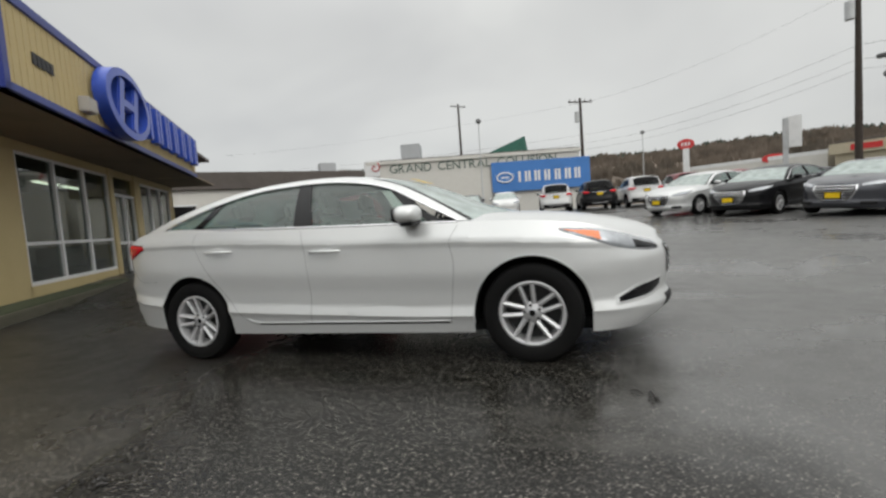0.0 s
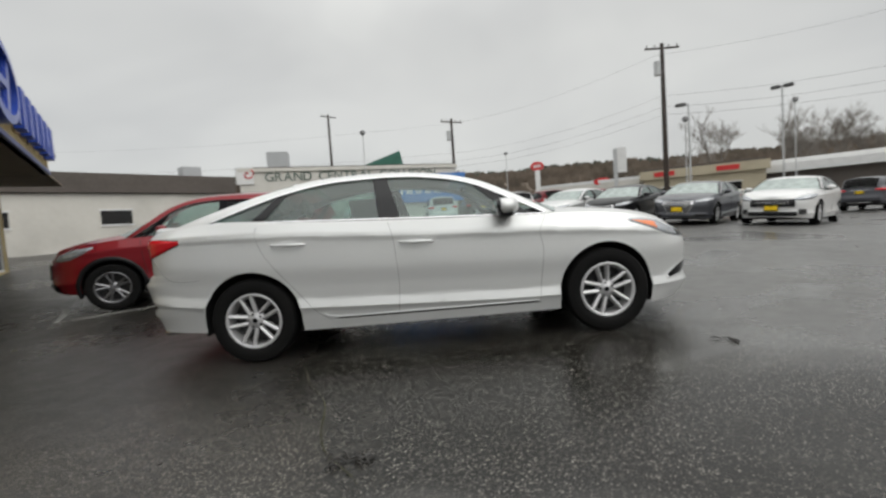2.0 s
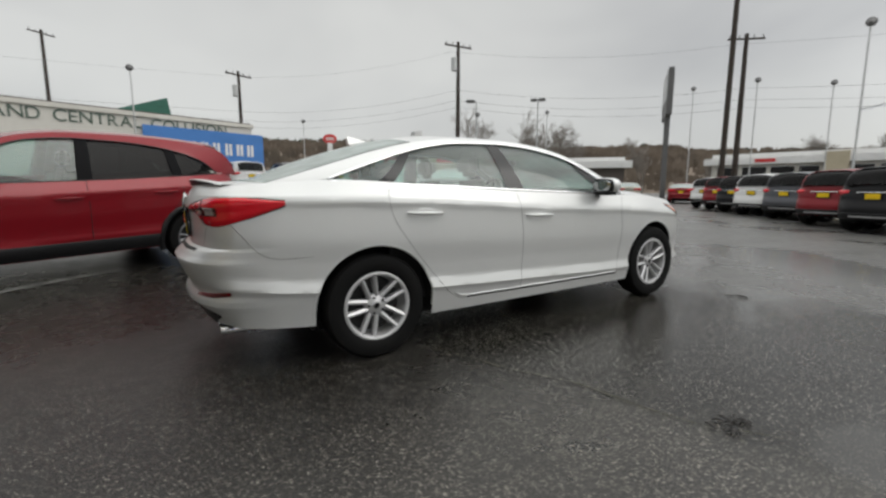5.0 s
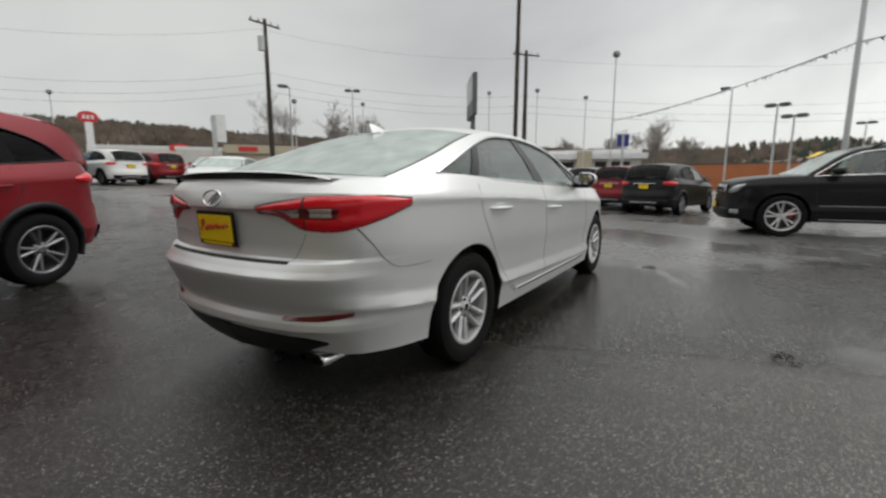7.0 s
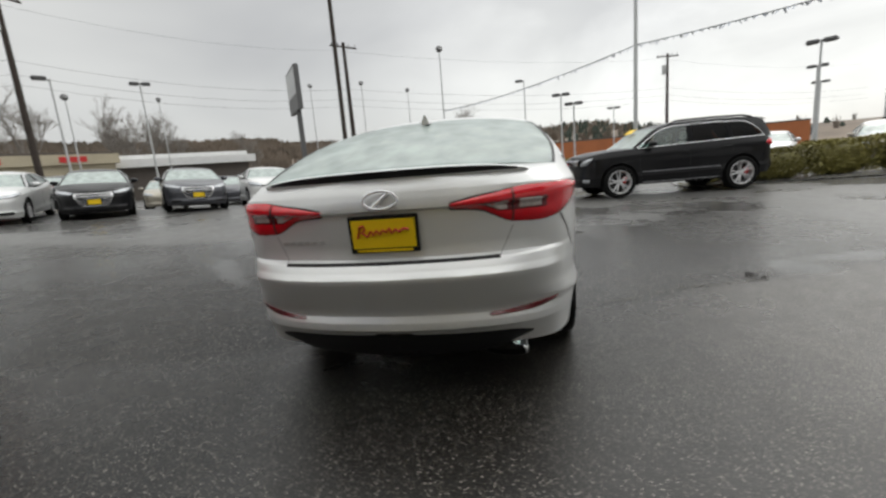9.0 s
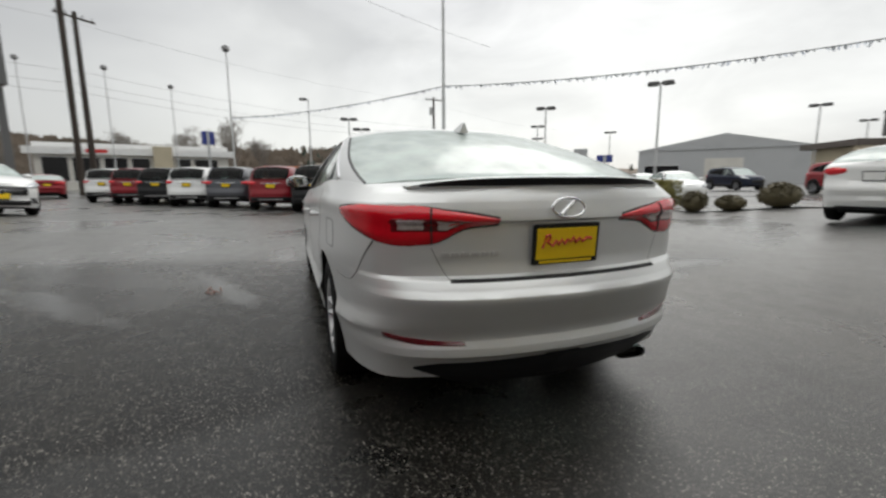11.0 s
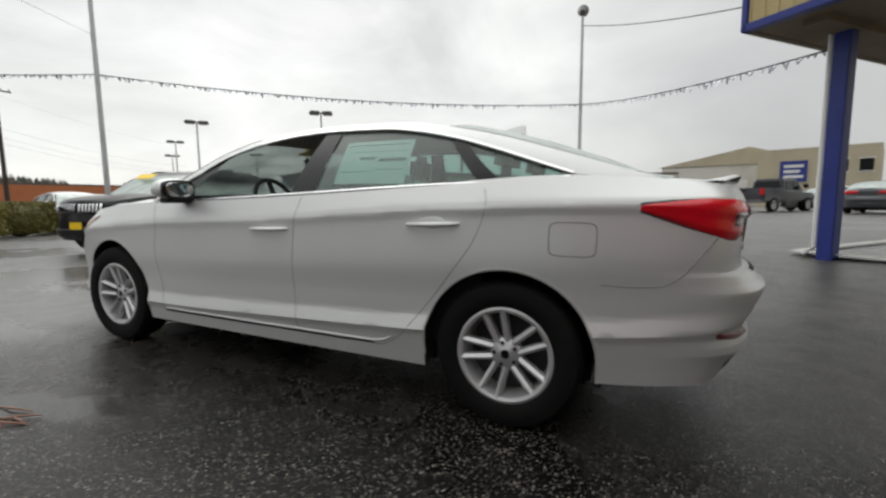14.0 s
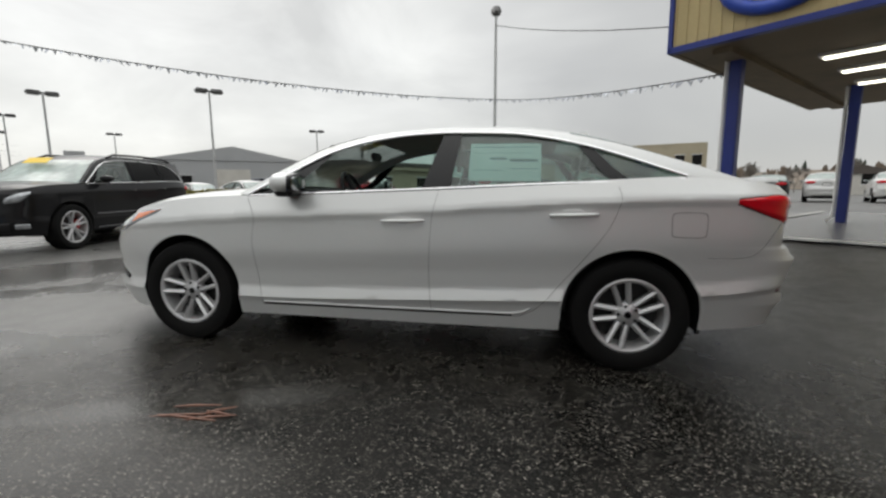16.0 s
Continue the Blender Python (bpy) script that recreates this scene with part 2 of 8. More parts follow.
def box_bm(x0, x1, y0, y1, z0, z1, bevel=0.0, bm=None, m=None, segments=2):
    own = bmesh.new()
    bmesh.ops.create_cube(own, size=1.0, matrix=Matrix.Translation(((x0 + x1) / 2, (y0 + y1) / 2, (z0 + z1) / 2)) @ Matrix.Diagonal((abs(x1 - x0), abs(y1 - y0), abs(z1 - z0), 1)))
    if bevel:
        bmesh.ops.bevel(own, geom=own.edges[:], offset=bevel, segments=segments, affect="EDGES", clamp_overlap=True)
    if m is not None:
        own.transform(m)
    if bm is None:
        return own
    tmp = bpy.data.meshes.new("tmp")
    own.to_mesh(tmp)
    own.free()
    bm.from_mesh(tmp)
    bpy.data.meshes.remove(tmp)
    return bm


def tube_bm(points, radii, sides=10, bm=None, cap=True):
    """A round bar along points, with a radius at each."""
    bm = bm or bmesh.new()
    rings = []
    pts = [Vector(p) for p in points]
    for i, p in enumerate(pts):
        d = (pts[min(i + 1, len(pts) - 1)] - pts[max(i - 1, 0)]).normalized()
        a = d.cross(Vector((0, 0, 1)) if abs(d.z) < 0.9 else Vector((1, 0, 0))).normalized()
        b = d.cross(a)
        r = radii[i] if isinstance(radii, (list, tuple)) else radii
        rings.append([bm.verts.new(p + r * (math.cos(k * 2 * math.pi / sides) * a + math.sin(k * 2 * math.pi / sides) * b)) for k in range(sides)])
    for r0, r1 in zip(rings, rings[1:]):
        for k in range(sides):
            bm.faces.new((r0[k], r0[(k + 1) % sides], r1[(k + 1) % sides], r1[k]))
    if cap:
        bm.faces.new(rings[0][::-1])
        bm.faces.new(rings[-1])
    return bm


def oval_bm(x0, x1, cy, cz, ry, rz, n=28):
    """A squarish oval plate across the x axis, with a rounded front edge."""
    bm = bmesh.new()
    rings = []
    for x, k in ((x0, 0.93), (x0 + 0.004, 1.0), (x1, 1.0)):
        ring = []
        for a in np.linspace(0, 2 * math.pi, n, endpoint=False):
            c, q = math.cos(a), math.sin(a)
            ring.append(bm.verts.new((x, cy + ry * k * math.copysign(abs(c) ** 0.7, c), cz + rz * k * math.copysign(abs(q) ** 0.7, q))))
        rings.append(ring)
    for r0, r1 in zip(rings, rings[1:]):
        for i in range(n):
            bm.faces.new((r0[i], r1[i], r1[(i + 1) % n], r0[(i + 1) % n]))
    bm.faces.new(rings[0])
    bm.faces.new(rings[-1][::-1])
    bmesh.ops.recalc_face_normals(bm, faces=bm.faces[:])
    return bm


def lathe(profile, sides, axis="Y"):
    """Verts and faces of a turned shape about the y axis: profile rows of (radius, along)."""
    v, f = [], []
    n = len(profile)
    for k in range(sides):
        a = 2 * math.pi * k / sides
        for r, y in profile:
            v.append((r * math.cos(a), y, r * math.sin(a)))
    for k in range(sides):
        for i in range(n - 1):
            a, b = k * n + i, ((k + 1) % sides) * n + i
            f.append((a, a + 1, b + 1, b))
    return v, f


def curve(points):
    """A smooth function through points (x, value) with rising or falling x."""
    p = sorted(points)
    xs, ys = np.array([a for a, _ in p], float), np.array([b for _, b in p], float)
    d = np.diff(ys) / np.diff(xs)
    m = np.zeros(len(xs))
    m[0], m[-1] = d[0], d[-1]
    for i in range(1, len(xs) - 1):
        m[i] = 0 if d[i - 1] * d[i] <= 0 else 2 * d[i - 1] * d[i] / (d[i - 1] + d[i])

    def f(x):
        x = np.clip(np.asarray(x, float), xs[0], xs[-1])
        i = np.clip(np.searchsorted(xs, x) - 1, 0, len(xs) - 2)
        h = xs[i + 1] - xs[i]
        t = (x - xs[i]) / h
        return (2 * t**3 - 3 * t**2 + 1) * ys[i] + (t**3 - 2 * t**2 + t) * h * m[i] + (3 * t**2 - 2 * t**3) * ys[i + 1] + (t**3 - t**2) * h * m[i + 1]

    return f


def smoothstep(a, b, x):
    t = np.clip((np.asarray(x, float) - a) / (b - a), 0, 1)
    return t * t * (3 - 2 * t)


# ---- ground ----
TILT = math.tan(radians(1.06))


def ground_z(x, y):
    """Height of the lot: level, with a slight fall under the shown car and a rise towards the far row."""
    x, y = np.asarray(x, float), np.asarray(y, float)
    near = TILT * x * np.exp(-(((x * x + y * y) / 36.0) ** 2))
    up = 0.042 * np.maximum(0, np.minimum(y, 26) - 0.5) * smoothstep(0.5, 3.0, y) * (1 - 0.75 * smoothstep(8, 15, x)) * smoothstep(-60, -12, x)
    q = -(x + y) / 1.41421
    side = 0.27 * smoothstep(3.4, 6.2, q) * smoothstep(60, 20, q)
    return near + up + side


def gz(x, y):
    return float(ground_z(x, y))


# ---- cars ----
class Shell:
    """The outer skin of a car: plan outline, insets by height, belt and roof lines. x ahead, y to the left, z up from the road."""

    def __init__(self, spec):
        self.k = spec
        pts = np.array(spec["plan"], float)
        # dense plan outline from the tail's middle round the left side to the nose's middle
        d = np.r_[0, np.cumsum(np.hypot(*np.diff(pts, axis=0).T))]
        fx, fy = curve(list(zip(d, pts[:, 0]))), curve(list(zip(d, pts[:, 1])))
        u = np.linspace(0, d[-1], 1600)
        x, y = fx(u), fy(u)
        for _ in range(2):
            x[1:-1], y[1:-1] = (x[:-2] + 2 * x[1:-1] + x[2:]) / 4, (y[:-2] + 2 * y[1:-1] + y[2:]) / 4
        self.s = np.r_[0, np.cumsum(np.hypot(np.diff(x), np.diff(y)))]
        self.x, self.y = x, y
        tx, ty = np.gradient(x, self.s), np.gradient(y, self.s)
        self.nx, self.ny = -ty, tx
        self.nx[0], self.ny[0], self.nx[-1], self.ny[-1] = -1, 0, 1, 0
        self.belt, self.low = curve(spec["belt"]), curve(spec["low"])
        self.rear, self.front = curve(spec["rear"]), curve(spec["front"])
        self.char, self.crease = curve(spec["char"]), curve(spec["crease"])
        self.dlo_top, self.dlo_bot = curve(spec["dlo_top"]), curve(spec["dlo_bot"])
        self.spine = curve(spec["spine"])
        self.deck = curve(spec["deck"])
        self.taper = curve(spec.get("taper", [(-2.2, 0.05), (-1.0, 0.0), (0.2, 0.0), (1.1, 0.02)]))

    def side_inset(self, x, z):
        zl, zc, zb = self.crease(x), self.char(x), self.belt(x)
        g = self.k.get("relief", 1.0)
        rows = [(0.10, 0.062), (zl - 0.16, 0.036), (zl - 0.03, 0.014), (zl, 0.0 * zl), (zl + 0.07, 0.020 * g), (zl + 0.14, 0.017 * g), ((zl + zc) / 2 + 0.05, 0.001), (zc - 0.035, 0.006), (zc, 0.0),
                (zc + 0.03, 0.008), (zb, self.k.get("shoulder", 0.070) + self.taper(x))]
        zs = np.array([np.broadcast_to(r[0], np.shape(x)) for r in rows], float)
        vs = np.array([np.broadcast_to(r[1], np.shape(x)) for r in rows], float)
        out = np.array(vs[0])
        for i in range(len(rows) - 1):
            t = np.clip((z - zs[i]) / np.maximum(zs[i + 1] - zs[i], 1e-4), 0, 1)
            if i in (5, 6):
                t = t * t * (3 - 2 * t)
            out = np.where(z > zs[i], vs[i] + (vs[i + 1] - vs[i]) * t, out)
        return out

    def at(self, s, z, off=0.0):
        """Points of the skin at length s along the outline and height z, off metres outside it."""
        s, z = np.broadcast_arrays(np.asarray(s, float), np.asarray(z, float))
        x, y, nx, ny = (np.interp(s, self.s, a) for a in (self.x, self.y, self.nx, self.ny))
        wr, wf = np.where(nx < 0, nx * nx, 0), np.where(nx > 0, nx * nx, 0)
        inset = wr * self.rear(z) + wf * self.front(z) + (1 - wr - wf) * self.side_inset(x, z)
        return np.stack([x + nx * (off - inset), y + ny * (off - inset), z + 0 * x], -1)

    def s_at_x(self, x):
        keep = np.abs(self.ny) > 0.25
        return np.interp(x, self.x[keep], self.s[keep])

    def s_at_y(self, y, rear=True):
        n = len(self.s) // 2
        i = np.argmax(self.y)
        return np.interp(y, self.y[:i], self.s[:i]) if rear else np.interp(-y, -self.y[i:], self.s[i:])

    def glass_y(self, x, z):
        """Half width of the cabin at x and height z."""
        x, z = np.asarray(x, float), np.asarray(z, float)
        base = self.at(self.s_at_x(x), self.belt(x))[..., 1]
        dz = np.maximum(z - self.belt(x), 0)
        a, b = self.k.get("tumble", (0.42, 0.55))
        return base - a * dz - b * dz * dz


def grid_faces(n, m, flip=False):
    f = []
    for i in range(n - 1):
        for j in range(m - 1):
            a, b, c, d = i * m + j, i * m + j + 1, (i + 1) * m + j + 1, (i + 1) * m + j
            f.append((a, d, c, b) if flip else (a, b, c, d))
    return f


def mirrored(verts):
    return [(v[0], -v[1], v[2]) for v in verts]


def both(name, verts, faces, mat, parent, label="", smooth=True, sharp=None):
    """The same part on the left and, mirrored, on the right."""
    a = mesh_object(name, verts, faces, mat, parent, label, smooth, sharp)
    b = mesh_object(name, mirrored(verts), [f[::-1] for f in faces], mat, parent, label, smooth, sharp)
    return a, b


def weld(verts, faces):
    seen, idx, out = {}, [], []
    for v in verts:
        k = (round(float(v[0]), 4), round(float(v[1]), 4), round(float(v[2]), 4))
        if k not in seen:
            seen[k] = len(out)
            out.append(k)
        idx.append(seen[k])
    ff = []
    for f in faces:
        g = []
        for i in f:
            j = idx[i]
            if not g or g[-1] != j:
                g.append(j)
        if len(g) > 1 and g[0] == g[-1]:
            g.pop()
        if len(set(g)) == len(g) and len(g) > 2:
            ff.append(tuple(g))
    return out, ff


def skin_patch(sh, s0, s1, top, bottom, n=24, m=8, off=0.006, lip=0.5):
    """A raised patch on the skin between two lines z(s), rounded down to the skin at its rim."""
    ss = np.linspace(s0, s1, n)
    v = np.linspace(0, 1, m)
    S, V = np.meshgrid(ss, v, indexing="ij")
    zt, zb = top(ss)[:, None], bottom(ss)[:, None]
    Z = zb + (zt - zb) * V
    U = np.linspace(0, 1, n)[:, None] + 0 * V
    edge = np.minimum(np.minimum(V, 1 - V) * 4, np.minimum(U, 1 - U) * 8)
    o = np.where(edge <= 0, -0.004, off * (lip + (1 - lip) * np.clip(edge, 0, 1)))
    return [tuple(p) for p in sh.at(S, Z, o).reshape(-1, 3)], grid_faces(n, m, True)


def ribbon(sh, pts, width, off, on_glass=False, thick=True):
    """A thin strip on the skin or the cabin side along points (x, z)."""
    p = np.array(pts, float)
    t = np.gradient(p, axis=0)
    t /= np.maximum(np.hypot(t[:, 0], t[:, 1])[:, None], 1e-6)
    nrm = np.stack([-t[:, 1], t[:, 0]], -1)
    v = []
    for a, b in zip(p, nrm):
        for w, o in ((-1, -0.004), (-0.8, off), (0.8, off), (1, -0.004)):
            x, z = a + b * w * width / 2
            y = float(sh.glass_y(x, z)) if on_glass else float(sh.at(sh.s_at_x(x), z)[1])
            v.append((x, y + o, z))
    return v, grid_faces(len(p), 4, False)


def wheel_meshes(radius, width, rim, style, detail):
    """Tyre and rim meshes about the origin, face towards +y."""
    h = width / 2
    n = 64 if detail else 28
    tv, tf = lathe([(rim - 0.005, -h * 0.8), (rim + 0.02, -h * 0.95), (radius - 0.05, -h), (radius - 0.018, -h * 0.93), (radius - 0.003, -h * 0.72), (radius, -h * 0.4), (radius, h * 0.4), (radius - 0.003, h * 0.72), (radius - 0.018, h * 0.93),
                    (radius - 0.05, h), (rim + 0.045, h * 0.99), (rim + 0.02, h * 0.93), (rim + 0.004, h * 0.85), (rim - 0.005, h * 0.7)], n)
    rv, rf = lathe([(rim + 0.005, h * 0.80), (rim + 0.006, h * 0.87), (rim - 0.004, h * 0.9), (rim - 0.018, h * 0.84), (rim - 0.024, h * 0.55), (rim - 0.03, -h * 0.6)], n)
    spokes = bmesh.new()

    def spoke(angle, spread, w0, w1, r0, r1):
        # tapered bar from the hub to the rim, domed across
        a0, a1 = angle, angle + spread
        c0, c1 = Vector((r0 * math.cos(a0), 0, r0 * math.sin(a0))), Vector((r1 * math.cos(a1), 0, r1 * math.sin(a1)))
        d = (c1 - c0).normalized()
        q = Vector((-d.z, 0, d.x))
        rows = []
        for t in (0.0, 0.35, 0.7, 1.0):
            c = c0.lerp(c1, t)
            w = (w0 + (w1 - w0) * t) / 2
            yc = h * (0.62 + 0.24 * t)
            rows.append([spokes.verts.new(c + q * w * a + Vector((0, yc + b, 0))) for a, b in ((-1, -0.035), (-0.85, -0.006), (0, 0.004), (0.85, -0.006), (1, -0.035))])
        for r0_, r1_ in zip(rows, rows[1:]):
            for i in range(4):
                spokes.faces.new((r0_[i], r1_[i], r1_[i + 1], r0_[i + 1]))

    if style == "split":
        for k in range(5):
            a = math.pi / 2 + k * 2 * math.pi / 5
            for sgn in (-1, 1):
                spoke(a + sgn * 0.40, sgn * -0.185, 0.033, 0.031, 0.062, rim - 0.008)
    else:
        for k in range(5 if style == "star" else 7):
            a = math.pi / 2 + k * 2 * math.pi / (5 if style == "star" else 7)
            for sgn in ((-1, 1) if style == "star" else (0,)):
                spoke(a + sgn * 0.10, sgn * 0.10, 0.035, 0.03 if style == "star" else 0.045, 0.04, rim - 0.006)
    sv = [tuple(v.co) for v in spokes.verts]
    sf = [tuple(v.index for v in f.verts) for f in spokes.faces] if not spokes.verts.index_update() else []
    spokes.free()
    hv, hf = lathe([(0.0, h * 0.66), (0.028, h * 0.66), (0.033, h * 0.62), (0.06, h * 0.6), (0.072, h * 0.5), (0.075, h * 0.2)], 24)
    return (tv, tf), (rv, rf), (sv, sf), (hv, hf)


def join_lists(*meshes):
    v, f = [], []
    for mv, mf in meshes:
        o = len(v)
        v += mv
        f += [tuple(i + o for i in q) for q in mf]
    return v, f


def add_wheels(root, spec, detail):
    r, w, rim = spec["tyre"]
    tyre, ring, spokes, hub = wheel_meshes(r, w, rim, spec.get("wheel", "split"), detail)
    first = None
    for x, turn in ((spec["axle"], 9), (-spec["axle"], 16)):
        for sgn in (1, -1):
            m = Matrix.Translation((x, sgn * (spec["track"]), r)) @ (Matrix.Identity(4) if sgn > 0 else Matrix.Rotation(math.pi, 4, "Z")) @ Matrix.Rotation(radians(turn), 4, "Y")
            ob = new("wheel")
            ob.parent = root
            ob.matrix_basis = m
            if first is None:
                first = []
                for name, (v, f), mat in (("tyre", tyre, TYRE), ("rim", join_lists(ring, spokes), spec.get("rim_mat", ALLOY)), ("hub_cap", hub, spec.get("rim_mat", ALLOY))):
                    first.append(mesh_object(name, v, f, mat, ob, "silver alloy rim with split spokes" if name == "rim" else "", True, 40))
                dv, df = lathe([(0.0, -0.02), (rim - 0.03, -0.02), (rim - 0.03, -0.05)], 28)
                first.append(mesh_object("brake_disc", dv, df, DARKALLOY, ob, "", True, 40))
                if detail:
                    for k in range(5):
                        a = math.pi / 2 + k * 2 * math.pi / 5
                        bm = tube_bm([(0.052 * math.cos(a), w * 0.28, 0.052 * math.sin(a)), (0.052 * math.cos(a), w * 0.335, 0.052 * math.sin(a))], 0.009, 8)
                        first.append(part("wheel_nut", bm, DARKALLOY, ob))
                    bv, bf = lathe([(0.0, w * 0.338), (0.02, w * 0.338), (0.022, w * 0.32)], 20)
                    first.append(mesh_object("centre_badge", bv, bf, GLOSSBLACK, ob, "", True, 40))
            else:
                for o in first:
                    c = o.copy()
                    scene.collection.objects.link(c)
                    c.parent = ob


def build_car(spec, m, label, category="car", colour=None, group="", detail=0, name="car"):
    sh = Shell(spec)
    root = thing(name, label, category, m, group)
    paint_mat = colour or spec["paint"]
    axle, arch_r, r = spec["axle"], spec["arch"], spec["tyre"][0]
    # columns round the half outline, dense at the wheel arches
    S = sh.s[-1]
    step = 0.035 if detail else 0.11
    cols = set(np.round(np.arange(0, S, step), 4)) | {0.0, S}
    for xc in (axle, -axle):
        for a in np.linspace(0, math.pi, 33 if detail else 13):
            cols.add(round(float(sh.s_at_x(xc + arch_r * math.cos(a))), 4))
        for e in (-1, 1):
            cols.add(round(float(sh.s_at_x(xc + e * (arch_r + 0.0015))), 4))
    cols = np.array(sorted(cols))
    cx = np.interp(cols, sh.s, sh.x)
    cny = np.interp(cols, sh.s, sh.ny)
    low, top = sh.low(cx), sh.belt(cx)
    zoff = spec["tyre"][0]
    for xc in (axle, -axle):
        d = np.abs(cx - xc)
        inside = (d <= arch_r) & (np.abs(cny) > 0.3)
        low = np.where(inside, np.maximum(low, zoff + np.sqrt(np.maximum(arch_r**2 - d**2, 0))), low)
    zmin, zmax = float(min(low)), float(max(top))
    # levels: even steps, and the heights of creases, sorted for each column
    zl, zc = sh.crease(cx), sh.char(cx)
    one = np.ones(len(cols))
    lv = [one * q for q in np.linspace(zmin, zmax, 34 if detail else 12)]
    lv += [zl - 0.025, zl, zl + 0.055, zc, zc + 0.03]
    if detail:
        lv += [zl - 0.012, zl + 0.028, zl + 0.09, zl + 0.13, zc - 0.035, zc + 0.015] + [one * q for q, _ in spec["rear"][2:-1]]
    Lv = np.sort(np.array(lv).T, axis=1)
    Z = np.clip(Lv, low[:, None], top[:, None])
    C = cols[:, None] + 0 * Z
    left = sh.at(C, Z).reshape(-1, 3)
    n, k = Z.shape
    faces = grid_faces(n, k, True)
    right = left * (1, -1, 1)
    verts = [tuple(v) for v in left] + [tuple(v) for v in right]
    faces = faces + [tuple(i + n * k for i in f[::-1]) for f in faces]
    # bonnet and boot lid between the two top edges
    edge = left.reshape(n, k, 3)[:, -1]
    across = 17 if detail else 9
    cabin0, cabin1 = spec["cabin"]
    caps = [(np.where(cx >= cabin1)[0], spec["bonnet"]), (np.where(cx <= cabin0)[0], spec["boot"])]
    for idx, crown in caps:
        base = len(verts)
        for i in idx:
            x, y, z = edge[i]
            zc = float(sh.deck(x))
            for t in np.linspace(1, -1, across):
                rise = (1 - abs(t) ** 2.4)
                dent = crown * math.exp(-(((abs(t) - 0.72) / 0.16) ** 2)) * min(1, abs(y) / 0.6)
                verts.append((x, y * t, z + max(zc - z, -0.02) * rise + dent))
        up = idx[0] > n // 2
        faces += [tuple(q + base for q in f) for f in grid_faces(len(idx), across, True)]
    verts, faces = weld(verts, faces)
    mesh_object("body", verts, faces, paint_mat, root, "", True, 38)
    # inner arch flanges and wells
    for xc in (axle, -axle):
        v = []
        angs = np.linspace(-0.25, math.pi + 0.25, 25)
        for a in angs:
            x, z = xc + arch_r * math.cos(a), zoff + arch_r * math.sin(a)
            y = float(sh.at(sh.s_at_x(x), max(z, 0.2))[1])
            for q, rr in ((y - 0.002, arch_r + 0.001), (y - 0.03, arch_r + 0.0), (y - 0.03, arch_r + 0.03), (0.5, arch_r + 0.03), (0.5, 0.0)):
                v.append((xc + rr * math.cos(a), q, zoff + rr * math.sin(a)))
        both("wheel_well", v, grid_faces(len(angs), 5), UNDER, root, "", True, 40)
        if detail:
            v = []
            for a in np.linspace(-0.12, math.pi + 0.12, 49):
                for rr, o in ((arch_r - 0.003, -0.004), (arch_r + 0.001, 0.0012), (arch_r + 0.010, 0.0010), (arch_r + 0.020, -0.002)):
                    x, z = xc + rr * math.cos(a), zoff + rr * math.sin(a)
                    v.append((x, float(sh.at(sh.s_at_x(x), z)[1]) + o, z))
            both("arch_lip", v, grid_faces(49, 4, True), paint_mat, root)
        if spec.get("cladding"):
            v = []
            for a in np.linspace(-0.3, math.pi + 0.3, 25):
                for rr, o in ((arch_r - 0.004, -0.01), (arch_r, 0.016), (arch_r + 0.055, 0.014), (arch_r + 0.062, -0.01)):
                    x, z = xc + rr * math.cos(a), zoff + rr * math.sin(a)
                    v.append((x, float(sh.at(sh.s_at_x(x), max(z, 0.2))[1]) + o, z))
            both("arch_cladding", v, grid_faces(25, 4, True), BLACKTRIM, root, "black wheel arch cladding")
    if spec.get("cladding"):
        xs = np.linspace(axle - arch_r - 0.03, -axle + arch_r + 0.03, 16)
        both("sill_cladding", *ribbon(sh, [(x, float(sh.low(x)) + 0.085) for x in xs], 0.17, 0.012), BLACKTRIM, root, "black sill cladding")
    # floor
    bm = box_bm(spec["plan"][0][0] + 0.72, spec["plan"][-1][0] - 0.4, -0.68, 0.68, spec["floor"], spec["floor"] + 0.10, 0.02)
    part("underbody", bm, UNDER, root)
    # cabin: side frames, roof, screens
    top_pts, out_pts = spec["dlo_top"], spec["frame"]
    K = 60 if detail else 26
    u = np.linspace(0, 1, K)
    ut, uo = np.linspace(0, 1, len(top_pts)), np.linspace(0, 1, len(out_pts))
    tx, tz = curve(list(zip(ut, [a for a, _ in top_pts])))(u), curve(list(zip(ut, [b for _, b in top_pts])))(u)
    ox, oz = curve(list(zip(uo, [a for a, _ in out_pts])))(u), curve(list(zip(uo, [b for _, b in out_pts])))(u)
    v = []
    for i in range(K):
        for t in (0, 0.04, 0.5, 1.0):
            x, z = tx[i] + (ox[i] - tx[i]) * t, tz[i] + (oz[i] - tz[i]) * t
            v.append((x, float(sh.glass_y(x, z)) - (0.02 if t == 0 else 0.0) - 0.012 * (t > 0.9), z))
    both("side_frame", v, grid_faces(K, 4, True), paint_mat, root, "", True, 50)
    M = 17 if detail else 9
    wind_x, back_x = spec["roof"]
    bow_f, bow_r = spec["bow"]

